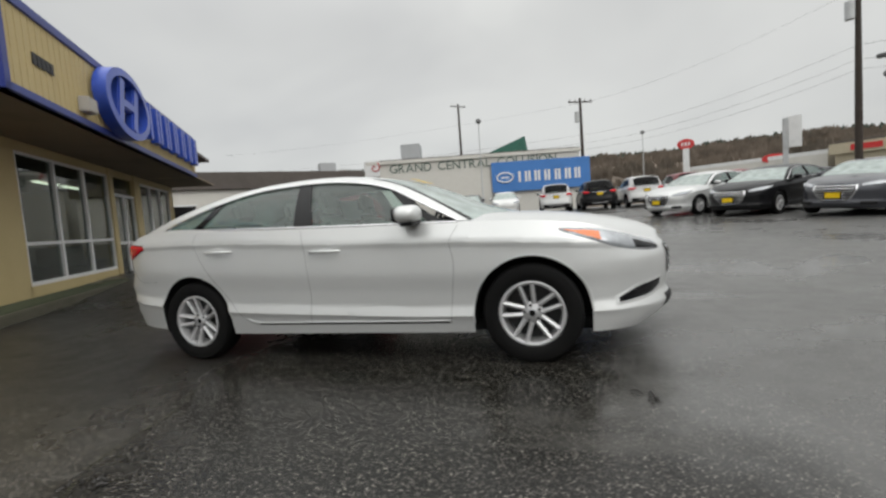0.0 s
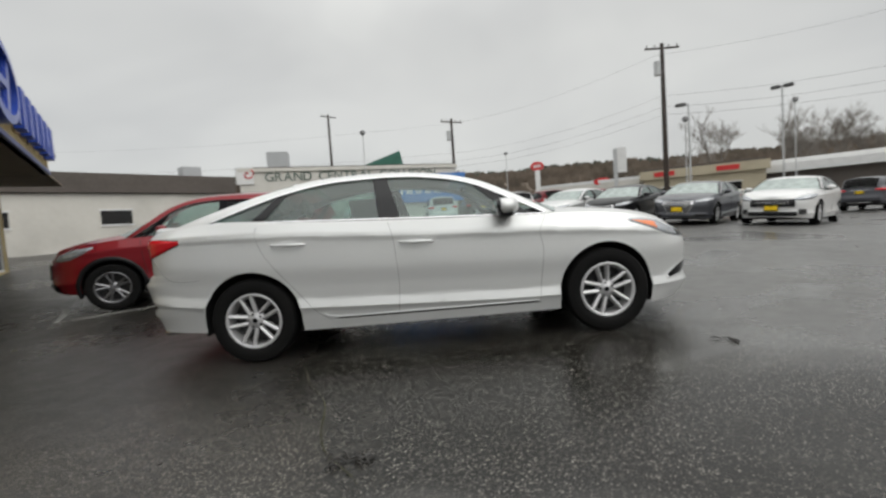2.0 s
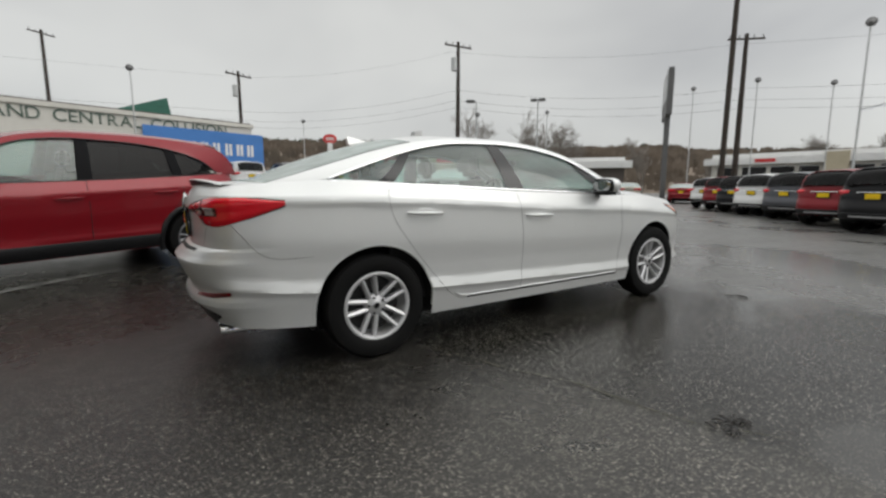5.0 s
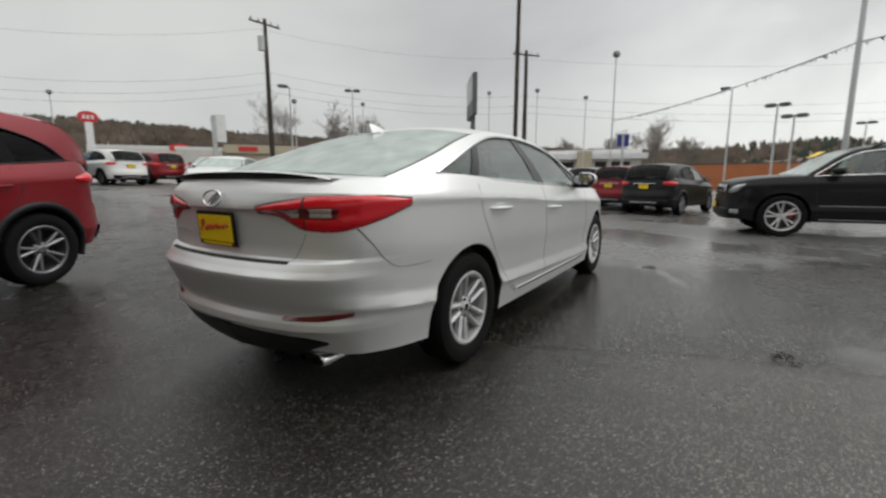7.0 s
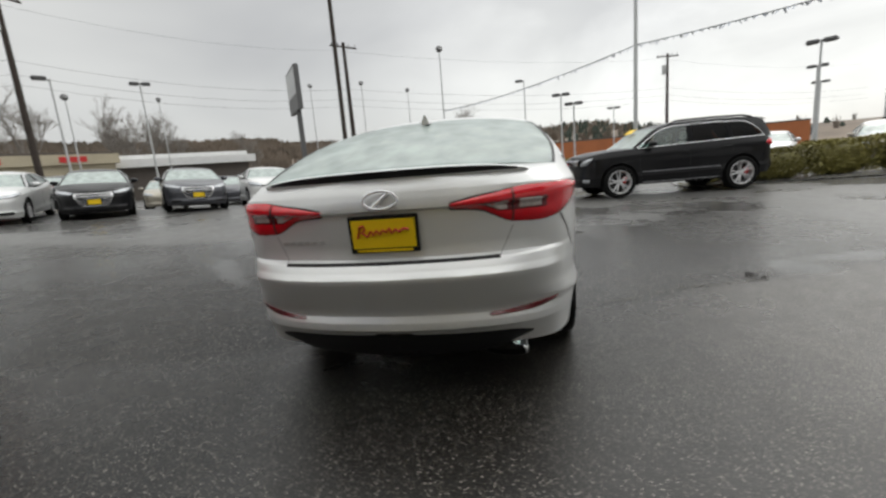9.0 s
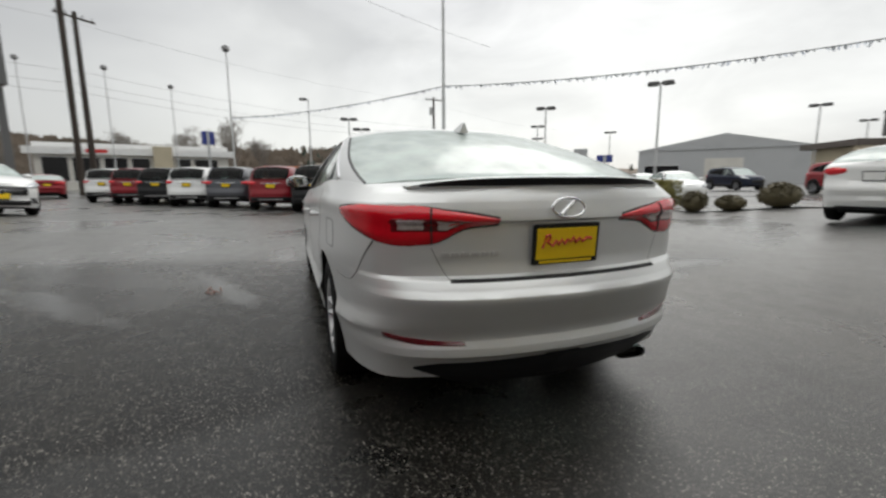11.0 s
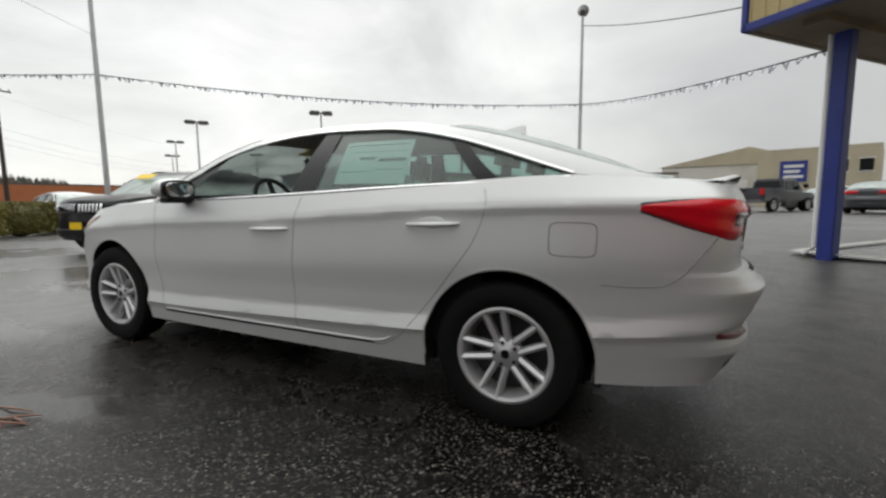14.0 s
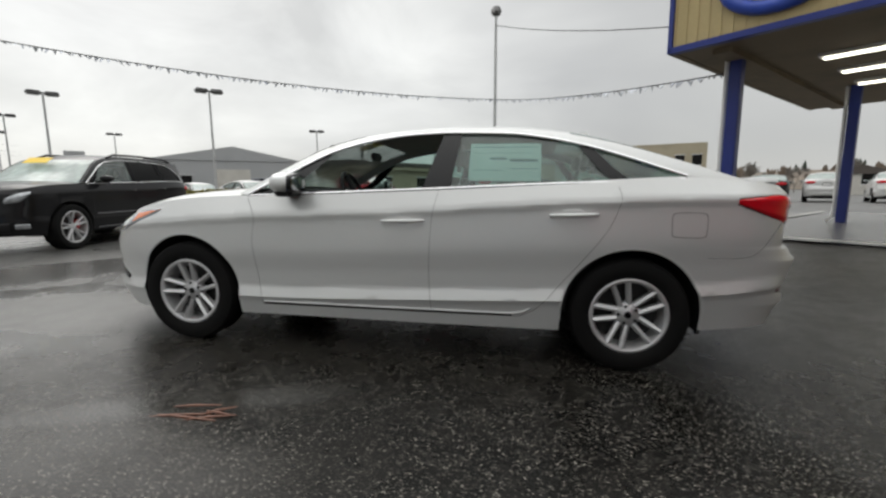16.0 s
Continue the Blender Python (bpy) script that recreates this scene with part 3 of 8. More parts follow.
    def roof_rows(ids, inset=0.0, lift=0.0):
        out = []
        for i in ids:
            x, z = ox[i], oz[i]
            y = float(sh.glass_y(x, z)) - 0.012 - inset
            bow = bow_f * smoothstep(wind_x - 0.25, spec["frame"][0][0], x) - bow_r * smoothstep(back_x + 0.25, spec["frame"][-1][0], x)
            for t in np.linspace(1, -1, M):
                xx = x + float(bow) * (1 - t * t)
                zc = float(sh.spine(x + float(bow)))
                out.append((xx, y * t, z + (zc - z) * (1 - abs(t) ** 2.6) + lift))
        return out

    ids_w = [i for i in range(K) if ox[i] >= wind_x]
    ids_r = [i for i in range(K) if back_x <= ox[i] <= wind_x]
    ids_b = [i for i in range(K) if ox[i] <= back_x]
    ids_r = [ids_r[0] - 1] + ids_r + [ids_r[-1] + 1]
    mesh_object("roof", roof_rows(ids_r), grid_faces(len(ids_r), M, True), paint_mat, root, "", True, 50)
    mesh_object("headliner", roof_rows(ids_r, 0.02, -0.025), grid_faces(len(ids_r), M, False), LINER, root)
    mesh_object("windscreen", roof_rows(ids_w), grid_faces(len(ids_w), M, True), SCREEN, root, "tinted windscreen glass")
    mesh_object("rear_window", roof_rows(ids_b), grid_faces(len(ids_b), M, True), spec.get("rear_glass", SCREEN), root, "tinted rear window glass")
    # black frit band along screen edges
    for idn, ids in (("screen_edge", ids_w), ("screen_edge", ids_b)):
        v = []
        for i in ids:
            x, z = ox[i], oz[i]
            rows = roof_rows([i], 0.0, 0.003)
            a, b = Vector(rows[0]), Vector(rows[1])
            q = (0.045 if ids is ids_w else 0.014) / max((b - a).length, 0.01)
            v += [tuple(a), tuple(a.lerp(b, q))]
        both(idn, v, grid_faces(len(ids), 2, True), BLACKTRIM, root)
    if "d_pillar" in spec:
        # painted corner posts beside the rear window, and a lip over it
        v = []
        for i in ids_b:
            rows = roof_rows([i], -0.004, 0.008)
            a, b = Vector(rows[0]), Vector(rows[-1])
            q = spec["d_pillar"] / (b - a).length
            v += [tuple(a + Vector((0, -0.0, -0.03))), tuple(a), tuple(a.lerp(b, q)), tuple(a.lerp(b, q) + Vector((0.03, 0, -0.02)))]
        both("corner_post", v, grid_faces(len(ids_b), 4, True), paint_mat, root)
        rows = roof_rows([ids_b[0]], 0.03, 0.0)
        v = []
        for p in rows:
            for dx, dz in ((0.10, 0.012), (-0.02, 0.016), (-0.13, -0.004), (-0.13, -0.02), (0.0, -0.03)):
                v.append((p[0] + dx, p[1], p[2] + dz))
        mesh_object("roof_lip", v, grid_faces(len(rows), 5, False), paint_mat, root, "", True, 40)
    # side windows and pillars, as quads between belt and roof line
    def side_quad(xb0, xb1, xt0, xt1, off, n=14, mm=8, z0=0.0, z1=1.0):
        v = []
        for a in np.linspace(0, 1, n):
            for b in np.linspace(0, 1, mm):
                x = (xb0 + (xb1 - xb0) * a) * (1 - b) + (xt0 + (xt1 - xt0) * a) * b
                zb, zt = float(sh.dlo_bot(x)), float(sh.dlo_top(x))
                z = zb + (zt - zb) * (z0 + (z1 - z0) * b)
                v.append((x, float(sh.glass_y(x, z)) + off, z))
        return v, grid_faces(n, mm, False)

    for win in spec["windows"]:
        gl = spec.get("rear_glass_side", GLASS) if win[4] else GLASS
        if detail and not win[4]:
            # the driver's window is wound down
            v, f = side_quad(*win[:4], -0.014)
            mesh_object("side_window", mirrored(v), [q[::-1] for q in f], gl, root, "tinted side window glass")
            continue
        both("side_window", *side_quad(*win[:4], -0.014), gl, root, "tinted side window glass")
    for pil in spec["pillars"]:
        both("window_pillar", *side_quad(*pil, -0.006, 6, 8), GLOSSBLACK if detail else PILLAR, root, "black window pillar")
    # bright or black trim round the side glass
    xs = np.linspace(spec["dlo_top"][0][0], spec["dlo_top"][-1][0], 50 if detail else 18)
    trim = spec.get("trim", CHROME)
    both("window_trim", *ribbon(sh, [(tx[i], tz[i] + 0.004) for i in range(K)], 0.016, 0.006, True), trim, root)
    both("belt_trim", *ribbon(sh, [(x, float(sh.dlo_bot(x)) - 0.004) for x in xs], 0.018, 0.004, True), trim, root)
    # tail and head lamps
    for s0, s1, top_l, bot_l, mat, off, nm, lb in spec["lamps"](sh):
        both(nm, *skin_patch(sh, s0, s1, top_l, bot_l, 26 if detail else 10, 9 if detail else 5, off + (0 if detail else 0.018)), mat, root, lb)
    # panels across the nose and tail
    for a, b, z0, z1, rear, mat, off, nm, lb in spec["panels"]:
        s1 = float(sh.s_at_y(b, rear))
        s0 = float(sh.s_at_y(max(a, 0), rear)) if a > 0 else (0.0 if rear else S)
        ss = np.linspace(s0, s1, 16)
        v = []
        full = list(ss[::-1]) if a <= 0 else list(ss)
        rows = [(q, 1) for q in full] + ([(q, -1) for q in list(ss)[1:]] if a <= 0 else [])
        for q, sg in rows:
            for zz, o in [(z0, -0.004)] + [(z0 + 0.005 + (z1 - z0 - 0.01) * q / 6, off + (0 if detail else 0.018)) for q in range(7)] + [(z1, -0.004)]:
                p = sh.at(q, zz, o)
                narrow = 0.66 + 0.34 * min(1.0, (zz - 0.34) / 0.30) if spec.get("hex_grille") and nm.startswith("grille") else 1.0
                v.append((p[0], p[1] * sg * narrow, p[2]))
        flip = rear
        ff = grid_faces(len(rows), 9, flip)
        if a <= 0:
            mesh_object(nm, v, ff, mat, root, lb)
        else:
            both(nm, v, ff, mat, root, lb)
    # number plates: yellow dealer cards
    for xp, zp, rear, tilt in spec["plates"]:
        pm = Matrix.Translation((xp, 0, zp)) @ Matrix.Rotation(radians(tilt), 4, "Y")
        sg = -1 if rear else 1
        bm = box_bm(-0.006, 0.006, -0.163, 0.163, -0.086, 0.086, 0.004, m=pm)
        fr = part("plate_frame", bm, BLACKTRIM, root, "black plate frame")
        if "card" in spec:
            part("number_card", box_bm(sg * 0.006, sg * 0.009, -0.147, 0.147, -0.07, 0.07, m=pm), spec["card"], fr, "pale number card")
            continue
        card = part("dealer_card", box_bm(sg * 0.006, sg * 0.009, -0.147, 0.147, -0.062, 0.068, m=pm), YELLOW, fr, "yellow dealer card with a red scrawl")
        if detail:
            bm = bmesh.new()
            pts = [(-0.12, -0.02), (-0.105, 0.03), (-0.09, 0.035), (-0.085, 0.015), (-0.10, 0.005), (-0.075, -0.015), (-0.055, 0.008), (-0.045, -0.01), (-0.03, 0.012), (-0.015, -0.008), (0.0, 0.012), (0.015, 0.0), (0.03, 0.02), (0.04, -0.004), (0.06, 0.014), (0.075, 0.0),
                   (0.095, 0.016), (0.12, 0.01)]
            tube_bm([pm @ Vector((sg * 0.010, -a if rear else a, b + 0.008)) for a, b in pts], 0.0065, 5, bm)
            part("scrawl", bm, REDINK, fr, "red scrawl")
            part("caption_bar", box_bm(sg * 0.006, sg * 0.0075, -0.13, 0.13, -0.08, -0.068, m=pm), YELLOW, fr, "yellow caption strip")
    # mirrors
    mx, my, mz = spec["mirror"]
    for sg in (1, -1):
        bm = bmesh.new()
        bmesh.ops.create_uvsphere(bm, u_segments=20, v_segments=12, radius=1.0)
        for vv in bm.verts:
            x, y, z = vv.co
            x = math.copysign(abs(x) ** 0.6, x)
            z = math.copysign(abs(z) ** 0.7, z)
            vv.co = (x * (0.108 if x > 0 else 0.060) - 0.03 * abs(y), y * 0.105, z * (0.068 if z > 0 else 0.05))
        bm.transform(Matrix.Translation((mx, sg * (my + 0.05), mz)) @ Matrix.Rotation(sg * radians(-10), 4, "Z"))
        ob = part("door_mirror", bm, paint_mat, root, "", True, 60)
        part("mirror_foot", box_bm(mx - 0.05, mx + 0.06, sg * (my - 0.15), sg * (my + 0.10), mz - 0.075, mz - 0.042, 0.012), BLACKTRIM, ob, "black mirror foot")
        part("mirror_rim", oval_bm(mx - 0.074, mx - 0.030, sg * (my + 0.05), mz + 0.004, 0.098, 0.056), GLOSSBLACK, ob, "black mirror rim", True, 40)
        part("mirror_pane", oval_bm(mx - 0.078, mx - 0.0735, sg * (my + 0.05), mz + 0.004, 0.084, 0.044), MIRROR, ob, "mirror pane", True, 40)
    # seams of doors and lids
    for pts in spec["seams"]:
        p = np.array(pts, float)
        d = np.r_[0, np.cumsum(np.hypot(*np.diff(p, axis=0).T))]
        uu = np.linspace(0, d[-1], 30 if detail else 8)
        line = list(zip(curve(list(zip(d, p[:, 0])))(uu), curve(list(zip(d, p[:, 1])))(uu)))
        both("panel_gap", *ribbon(sh, line, 0.0036 if detail else 0.009, 0.0012), SEAM if detail else GASKET, root, "dark panel gap")
    # door handles
    for hx, hz in spec["handles"]:
        for sg in (1, -1):
            y = float(sh.at(sh.s_at_x(hx), hz)[1])
            bm = tube_bm([(hx + 0.125, y - 0.004, hz - 0.006), (hx + 0.10, y + 0.026, hz - 0.003), (hx, y + 0.034, hz), (hx - 0.10, y + 0.030, hz + 0.004), (hx - 0.135, y - 0.002, hz + 0.006)], [0.007, 0.010, 0.0115, 0.011, 0.007], 10)
            for vv in bm.verts:
                vv.co.y *= sg
            if sg < 0:
                bmesh.ops.reverse_faces(bm, faces=bm.faces[:])
            hd = part("door_handle", bm, paint_mat, root, "", True, 60)
            if detail:
                bm = bmesh.new()
                bmesh.ops.create_uvsphere(bm, u_segments=16, v_segments=8, radius=1.0)
                for vv in bm.verts:
                    vv.co = (vv.co.x * 0.07 + hx - 0.0, sg * (y - 0.001 + 0.004 * vv.co.y), vv.co.z * 0.030 + hz + 0.008)
                part("handle_cup", bm, spec["cup"], hd, "shadowed handle recess", True, 60)
    add_wheels(root, spec, detail)
    # seats and dash seen through the glass
    if spec.get("seats", True):
        for sx, rows in ((0.15, (0.36, -0.36)), (-0.75, (0.36, -0.36))):
            if not detail and sx < 0:
                continue
            for sy in rows:
                zf = spec["floor"]
                bm = box_bm(sx - 0.30, sx + 0.22, sy - 0.25, sy + 0.25, zf + 0.18, zf + 0.40, 0.06)
                box_bm(-0.07, 0.07, -0.24, 0.24, 0, 0.62, 0.06, bm, Matrix.Translation((sx - 0.28, sy, zf + 0.36)) @ Matrix.Rotation(radians(-18), 4, "Y"))
                box_bm(-0.05, 0.05, -0.13, 0.13, 0.0, 0.19, 0.045, bm, Matrix.Translation((sx - 0.49, sy, zf + 0.98)) @ Matrix.Rotation(radians(-8), 4, "Y"))
                part("seat", bm, SEAT, root, "grey cloth seat", True, 40)
        bx = spec["dlo_top"][0][0]
        part("dashboard", box_bm(bx - 0.55, bx + 0.12, -0.68, 0.68, 0.62, spec["belt_in"] - 0.01, 0.05), DASH, root, "dark dashboard", True, 40)
        part("parcel_shelf", box_bm(spec["cabin"][0] - 0.02, spec["cabin"][0] + 0.42, -0.62, 0.62, spec["belt_in"] - 0.08, spec["belt_in"] + 0.005, 0.02), DASH, root)
        for sg in (1, -1):
            part("door_card", box_bm(-1.25, bx - 0.05, sg * 0.70, sg * 0.755, 0.3, spec["belt_in"] - 0.04, 0.01), DASH, root, "dark door lining")
    return root, sh


def sedan_lamps(sh):
    s_tip, s_in = float(sh.s_at_x(-1.905)), float(sh.s_at_y(0.30))
    S = sh.s[-1]
    L = s_tip - s_in
    top = curve([(s_in, 0.972), (s_in + 0.25 * L, 1.012), (s_in + 0.45 * L, 1.035), (s_in + 0.7 * L, 1.035), (s_tip, 1.004)])
    bot = curve([(s_in, 0.952), (s_in + 0.16 * L, 0.938), (s_in + 0.36 * L, 0.868), (s_in + 0.52 * L, 0.862), (s_in + 0.75 * L, 0.905), (s_tip, 0.985)])
    t2, b2 = (lambda s: top(s) + 0.010), (lambda s: bot(s) - 0.010)
    wt_, wb_ = (lambda s: np.minimum(top(s) - 0.042, 0.982)), (lambda s: np.maximum(bot(s) + 0.030, 0.922))
    f_tip, f_in = float(sh.s_at_x(1.60)), float(sh.s_at_y(0.50, False))
    F = f_in - f_tip
    ht = curve([(f_tip, 0.885), (f_tip + 0.25 * F, 0.872), (f_tip + 0.55 * F, 0.825), (f_in, 0.735)])
    hb = curve([(f_tip, 0.872), (f_tip + 0.25 * F, 0.79), (f_tip + 0.5 * F, 0.715), (f_tip + 0.8 * F, 0.68), (f_in, 0.675)])
    return [(s_tip + 0.012, s_in - 0.012, t2, b2, GASKET, 0.003, "lamp_gasket", "dark lamp gasket"), (s_tip, s_in, top, bot, REDLENS, 0.012, "tail_lamp", "red tail lamp wrapping the corner"),
            (s_in + 0.60 * L, s_in + 0.13 * L, lambda s: wt_(s) + 0.010, lambda s: wb_(s) - 0.012, DEEPRED, 0.0135, "lamp_surround", "deep red lamp surround"),
            (s_in + 0.535 * L, s_in + 0.375 * L, wt_, wb_, CLEARLENS, 0.0155, "reverse_lamp", "clear reversing lens"),
            (s_in + 0.335 * L, s_in + 0.19 * L, lambda s: wt_(s) - 0.004, wb_, CLEARLENS, 0.0155, "reverse_lamp", "clear reversing lens"),
            (s_in + 0.358 * L, s_in + 0.348 * L, top, bot, GASKET, 0.0165, "lamp_split", "dark gap between lamp halves"),
            (f_in, f_tip, ht, hb, HEADLENS, 0.008, "head_lamp", "clear swept-back head lamp"),
            (f_tip + 0.36 * F, f_tip + 0.015, lambda s: ht(s) - 0.012, lambda s: hb(s) + 0.014, AMBER, 0.011, "side_marker", "amber side marker"),
            (f_in - 0.02, f_tip + 0.62 * F, lambda s: ht(s) - 0.03, lambda s: hb(s) + 0.012, GLOSSBLACK, 0.011, "projector_housing", "")]


SEDAN = dict(
    plan=[(-2.47, 0), (-2.455, 0.25), (-2.415, 0.48), (-2.33, 0.68), (-2.2, 0.80), (-1.98, 0.872), (-1.6, 0.915), (-1.0, 0.93), (-0.2, 0.932), (0.6, 0.928), (1.2, 0.922), (1.6, 0.89), (1.9, 0.82), (2.12, 0.69), (2.27, 0.48), (2.35, 0.24), (2.37, 0)],
    belt=[(-2.6, 1.095), (-2.3, 1.085), (-2.0, 1.105), (-1.66, 1.122), (-1.0, 1.083), (-0.3, 1.042), (0.36, 1.01), (0.93, 0.982), (1.3, 0.962), (1.7, 0.915), (2.0, 0.845), (2.2, 0.785), (2.4, 0.715)],
    low=[(-2.5, 0.30), (-2.2, 0.29), (-1.8, 0.265), (-1.0, 0.225), (0, 0.22), (1.0, 0.215), (1.75, 0.19), (2.1, 0.19), (2.4, 0.22)],
    rear=[(0.25, 0.15), (0.33, 0.105), (0.395, 0.062), (0.415, 0.040), (0.45, 0.044), (0.475, 0.068), (0.56, 0.034), (0.645, 0.0), (0.665, -0.004), (0.69, 0.02), (0.735, 0.055), (0.745, 0.09), (0.80, 0.098), (0.92, 0.098), (0.955, 0.10), (0.965, 0.083), (1.04, 0.105), (1.10, 0.14)],
    front=[(0.18, 0.13), (0.26, 0.03), (0.32, 0.0), (0.40, 0.03), (0.5, 0.01), (0.62, 0.0), (0.70, 0.03), (0.76, 0.10), (0.85, 0.22)],
    char=[(-2.4, 1.01), (-1.85, 1.0), (-1.0, 0.965), (0.0, 0.892), (0.88, 0.848), (1.49, 0.80), (2.3, 0.72)],
    crease=[(-2.4, 0.54), (-1.76, 0.47), (-0.92, 0.405), (-0.25, 0.375), (0.87, 0.335), (1.8, 0.33), (2.3, 0.33)],
    deck=[(-2.5, 1.11), (-2.3, 1.118), (-2.0, 1.135), (-1.7, 1.15), (0.8, 1.05), (1.1, 1.035), (1.5, 1.0), (1.9, 0.935), (2.15, 0.865), (2.3, 0.79), (2.4, 0.72)],
    dlo_top=[(0.95, 0.985), (0.64, 1.15), (0.40, 1.27), (0.17, 1.335), (-0.12, 1.375), (-0.34, 1.384), (-0.68, 1.376), (-0.89, 1.35), (-1.12, 1.30), (-1.35, 1.23), (-1.54, 1.165), (-1.66, 1.125)],
    dlo_bot=[(-1.66, 1.120), (-1.57, 1.105), (-1.02, 1.083), (-0.27, 1.042), (0.36, 1.01), (0.95, 0.982)],
    frame=[(1.02, 0.985), (0.70, 1.178), (0.44, 1.305), (0.18, 1.375), (-0.12, 1.412), (-0.34, 1.42), (-0.70, 1.412), (-0.97, 1.383), (-1.28, 1.318), (-1.60, 1.225), (-1.88, 1.14), (-2.0, 1.105)],
    spine=[(1.25, 1.02), (0.95, 1.115), (0.72, 1.225), (0.42, 1.345), (0.12, 1.42), (-0.2, 1.462), (-0.5, 1.476), (-0.8, 1.468), (-1.1, 1.428), (-1.45, 1.34), (-1.8, 1.222), (-2.0, 1.145), (-2.2, 1.13)],
    cabin=(-1.86, 0.98), bonnet=0.012, boot=0.0, roof=(0.20, -1.02), bow=(0.24, 0.10), floor=0.17, belt_in=1.03,
    shoulder=0.047, tumble=(0.45, 0.55), taper=[(-2.2, 0.035), (-1.0, 0.0), (0.2, 0.0), (1.1, 0.02)],
    axle=1.402, arch=0.385, tyre=(0.333, 0.205, 0.213), track=0.802, wheel="split",
    windows=[(0.80, -0.19, 0.42, -0.29, False), (-0.36, -1.29, -0.40, -1.10, True), (-1.36, -1.64, -1.16, -1.60, True)],
    pillars=[(0.94, 0.79, 0.60, 0.40), (-0.19, -0.36, -0.29, -0.40), (-1.27, -1.38, -1.08, -1.17)],
    plates=[(-2.385, 0.862, True, -3)],
    mirror=(0.62, 0.93, 1.055),
    seams=[[(0.95, 0.965), (0.885, 0.84), (0.905, 0.72), (0.875, 0.46), (0.85, 0.285)], [(-0.29, 1.03), (-0.255, 0.85), (-0.24, 0.55), (-0.26, 0.30)],
           [(-1.30, 1.065), (-1.315, 1.01), (-1.28, 0.88), (-1.15, 0.68), (-0.99, 0.48), (-0.87, 0.345), (-0.79, 0.30)], [(0.85, 0.285), (0.0, 0.292), (-0.79, 0.30)],
           [(-1.785, 0.685), (-1.9, 0.683), (-2.0, 0.69), (-2.07, 0.73), (-2.14, 0.82), (-2.19, 0.885)]],
    handles=[(-0.075, 0.848), (-1.06, 0.905)],
    lamps=sedan_lamps, panels=[], cup=SILVER, paint=SILVER,
)


# ---- more car kinds ----
WHITEPAINT = material("white_sign_paint", (0.75, 0.75, 0.74), rough=0.5, stain=0.2, stain_scale=2)
def scaled(spec, fx, fy, fz, **over):
    """A spec stretched along, across and up."""
    out = dict(spec)
    for k in ("belt", "low", "char", "crease", "deck", "dlo_top", "dlo_bot", "frame", "spine"):
        out[k] = [(x * fx, z * fz) for x, z in spec[k]]
    for k in ("rear", "front"):
        out[k] = [(z * fz, v) for z, v in spec[k]]
    out["plan"] = [(x * fx, y * fy) for x, y in spec["plan"]]
    out["seams"] = [[(x * fx, z * fz) for x, z in s] for s in spec["seams"]]
    out["handles"] = [(x * fx, z * fz) for x, z in spec["handles"]]
    out["windows"] = [(*(q * fx for q in w[:4]), w[4]) for w in spec["windows"]]
    out["pillars"] = [tuple(q * fx for q in w) for w in spec["pillars"]]
    out["cabin"], out["roof"], out["axle"], out["track"] = tuple(q * fx for q in spec["cabin"]), tuple(q * fx for q in spec["roof"]), spec["axle"] * fx, spec["track"] * fy
    mx, my, mz = spec["mirror"]
    out["mirror"] = (mx * fx, my * fy, mz * fz)
    out["plates"] = [(x * fx, z * fz, r, t) for x, z, r, t in spec["plates"]]
    out["panels"] = [(a * fy, b * fy, z0 * fz, z1 * fz, *rest) for a, b, z0, z1, *rest in spec["panels"]]
    out["belt_in"], out["floor"] = spec["belt_in"] * fz, spec["floor"] * fz
    out["scale"] = (fx, fy, fz)
    if "lamps_at" in spec:
        out["lamps_at"] = tuple(spec["lamps_at"])
    out.update(over)
    return out


def plain_lamps(tip, inner, tz0, tz1, ftip, finner, fz0, fz1, tail=None):
    """Simple tail and head lamps: x of the side tip, y of the inner end, lower and upper heights."""

    def make(sh):
        s1, s0 = float(sh.s_at_x(tip)), float(sh.s_at_y(inner))
        top = curve([(s0, tz1 - 0.02), ((s0 + s1) / 2, tz1), (s1, (tz0 + tz1) / 2 + 0.02)])
        bot = curve([(s0, tz0 + 0.04), ((s0 + s1) / 2, tz0), (s1, (tz0 + tz1) / 2 - 0.02)])
        f1, f0 = float(sh.s_at_x(ftip)), float(sh.s_at_y(finner, False))
        ht = curve([(f1, fz1), ((f0 + f1) / 2, fz1 - 0.03), (f0, fz0 + 0.07)])
        hb = curve([(f1, fz1 - 0.03), ((f0 + f1) / 2, fz0 + 0.02), (f0, fz0)])
        return [(s1, s0, top, bot, REDLENS, 0.012, "tail_lamp", "red tail lamp"), (f0, f1, ht, hb, HEADLENS, 0.010, "head_lamp", "clear head lamp")]

    return make


FRONT_DARK = [(0, 0.40, 0.50, 0.70, False, GLOSSBLACK, 0.006, "grille", "dark front grille with bright bars"), (0, 0.46, 0.27, 0.36, False, BLACKTRIM, 0.005, "lower_grille", "black lower grille")]
FRONT_BARS = [(0, 0.385, 0.53 + 0.045 * i, 0.545 + 0.045 * i, False, CHROME, 0.012, "grille_bar", "") for i in range(4)]
SHOWN = dict(SEDAN)
SHOWN["panels"] = FRONT_DARK + FRONT_BARS + [(0, 0.525, 0.722, 0.741, True, GASKET, 0.002, "boot_gap", "dark gap under the boot lid"), (0, 0.09, 0.25, 0.394, True, BLACKTRIM, 0.005, "valance_centre", "black rear valance")]
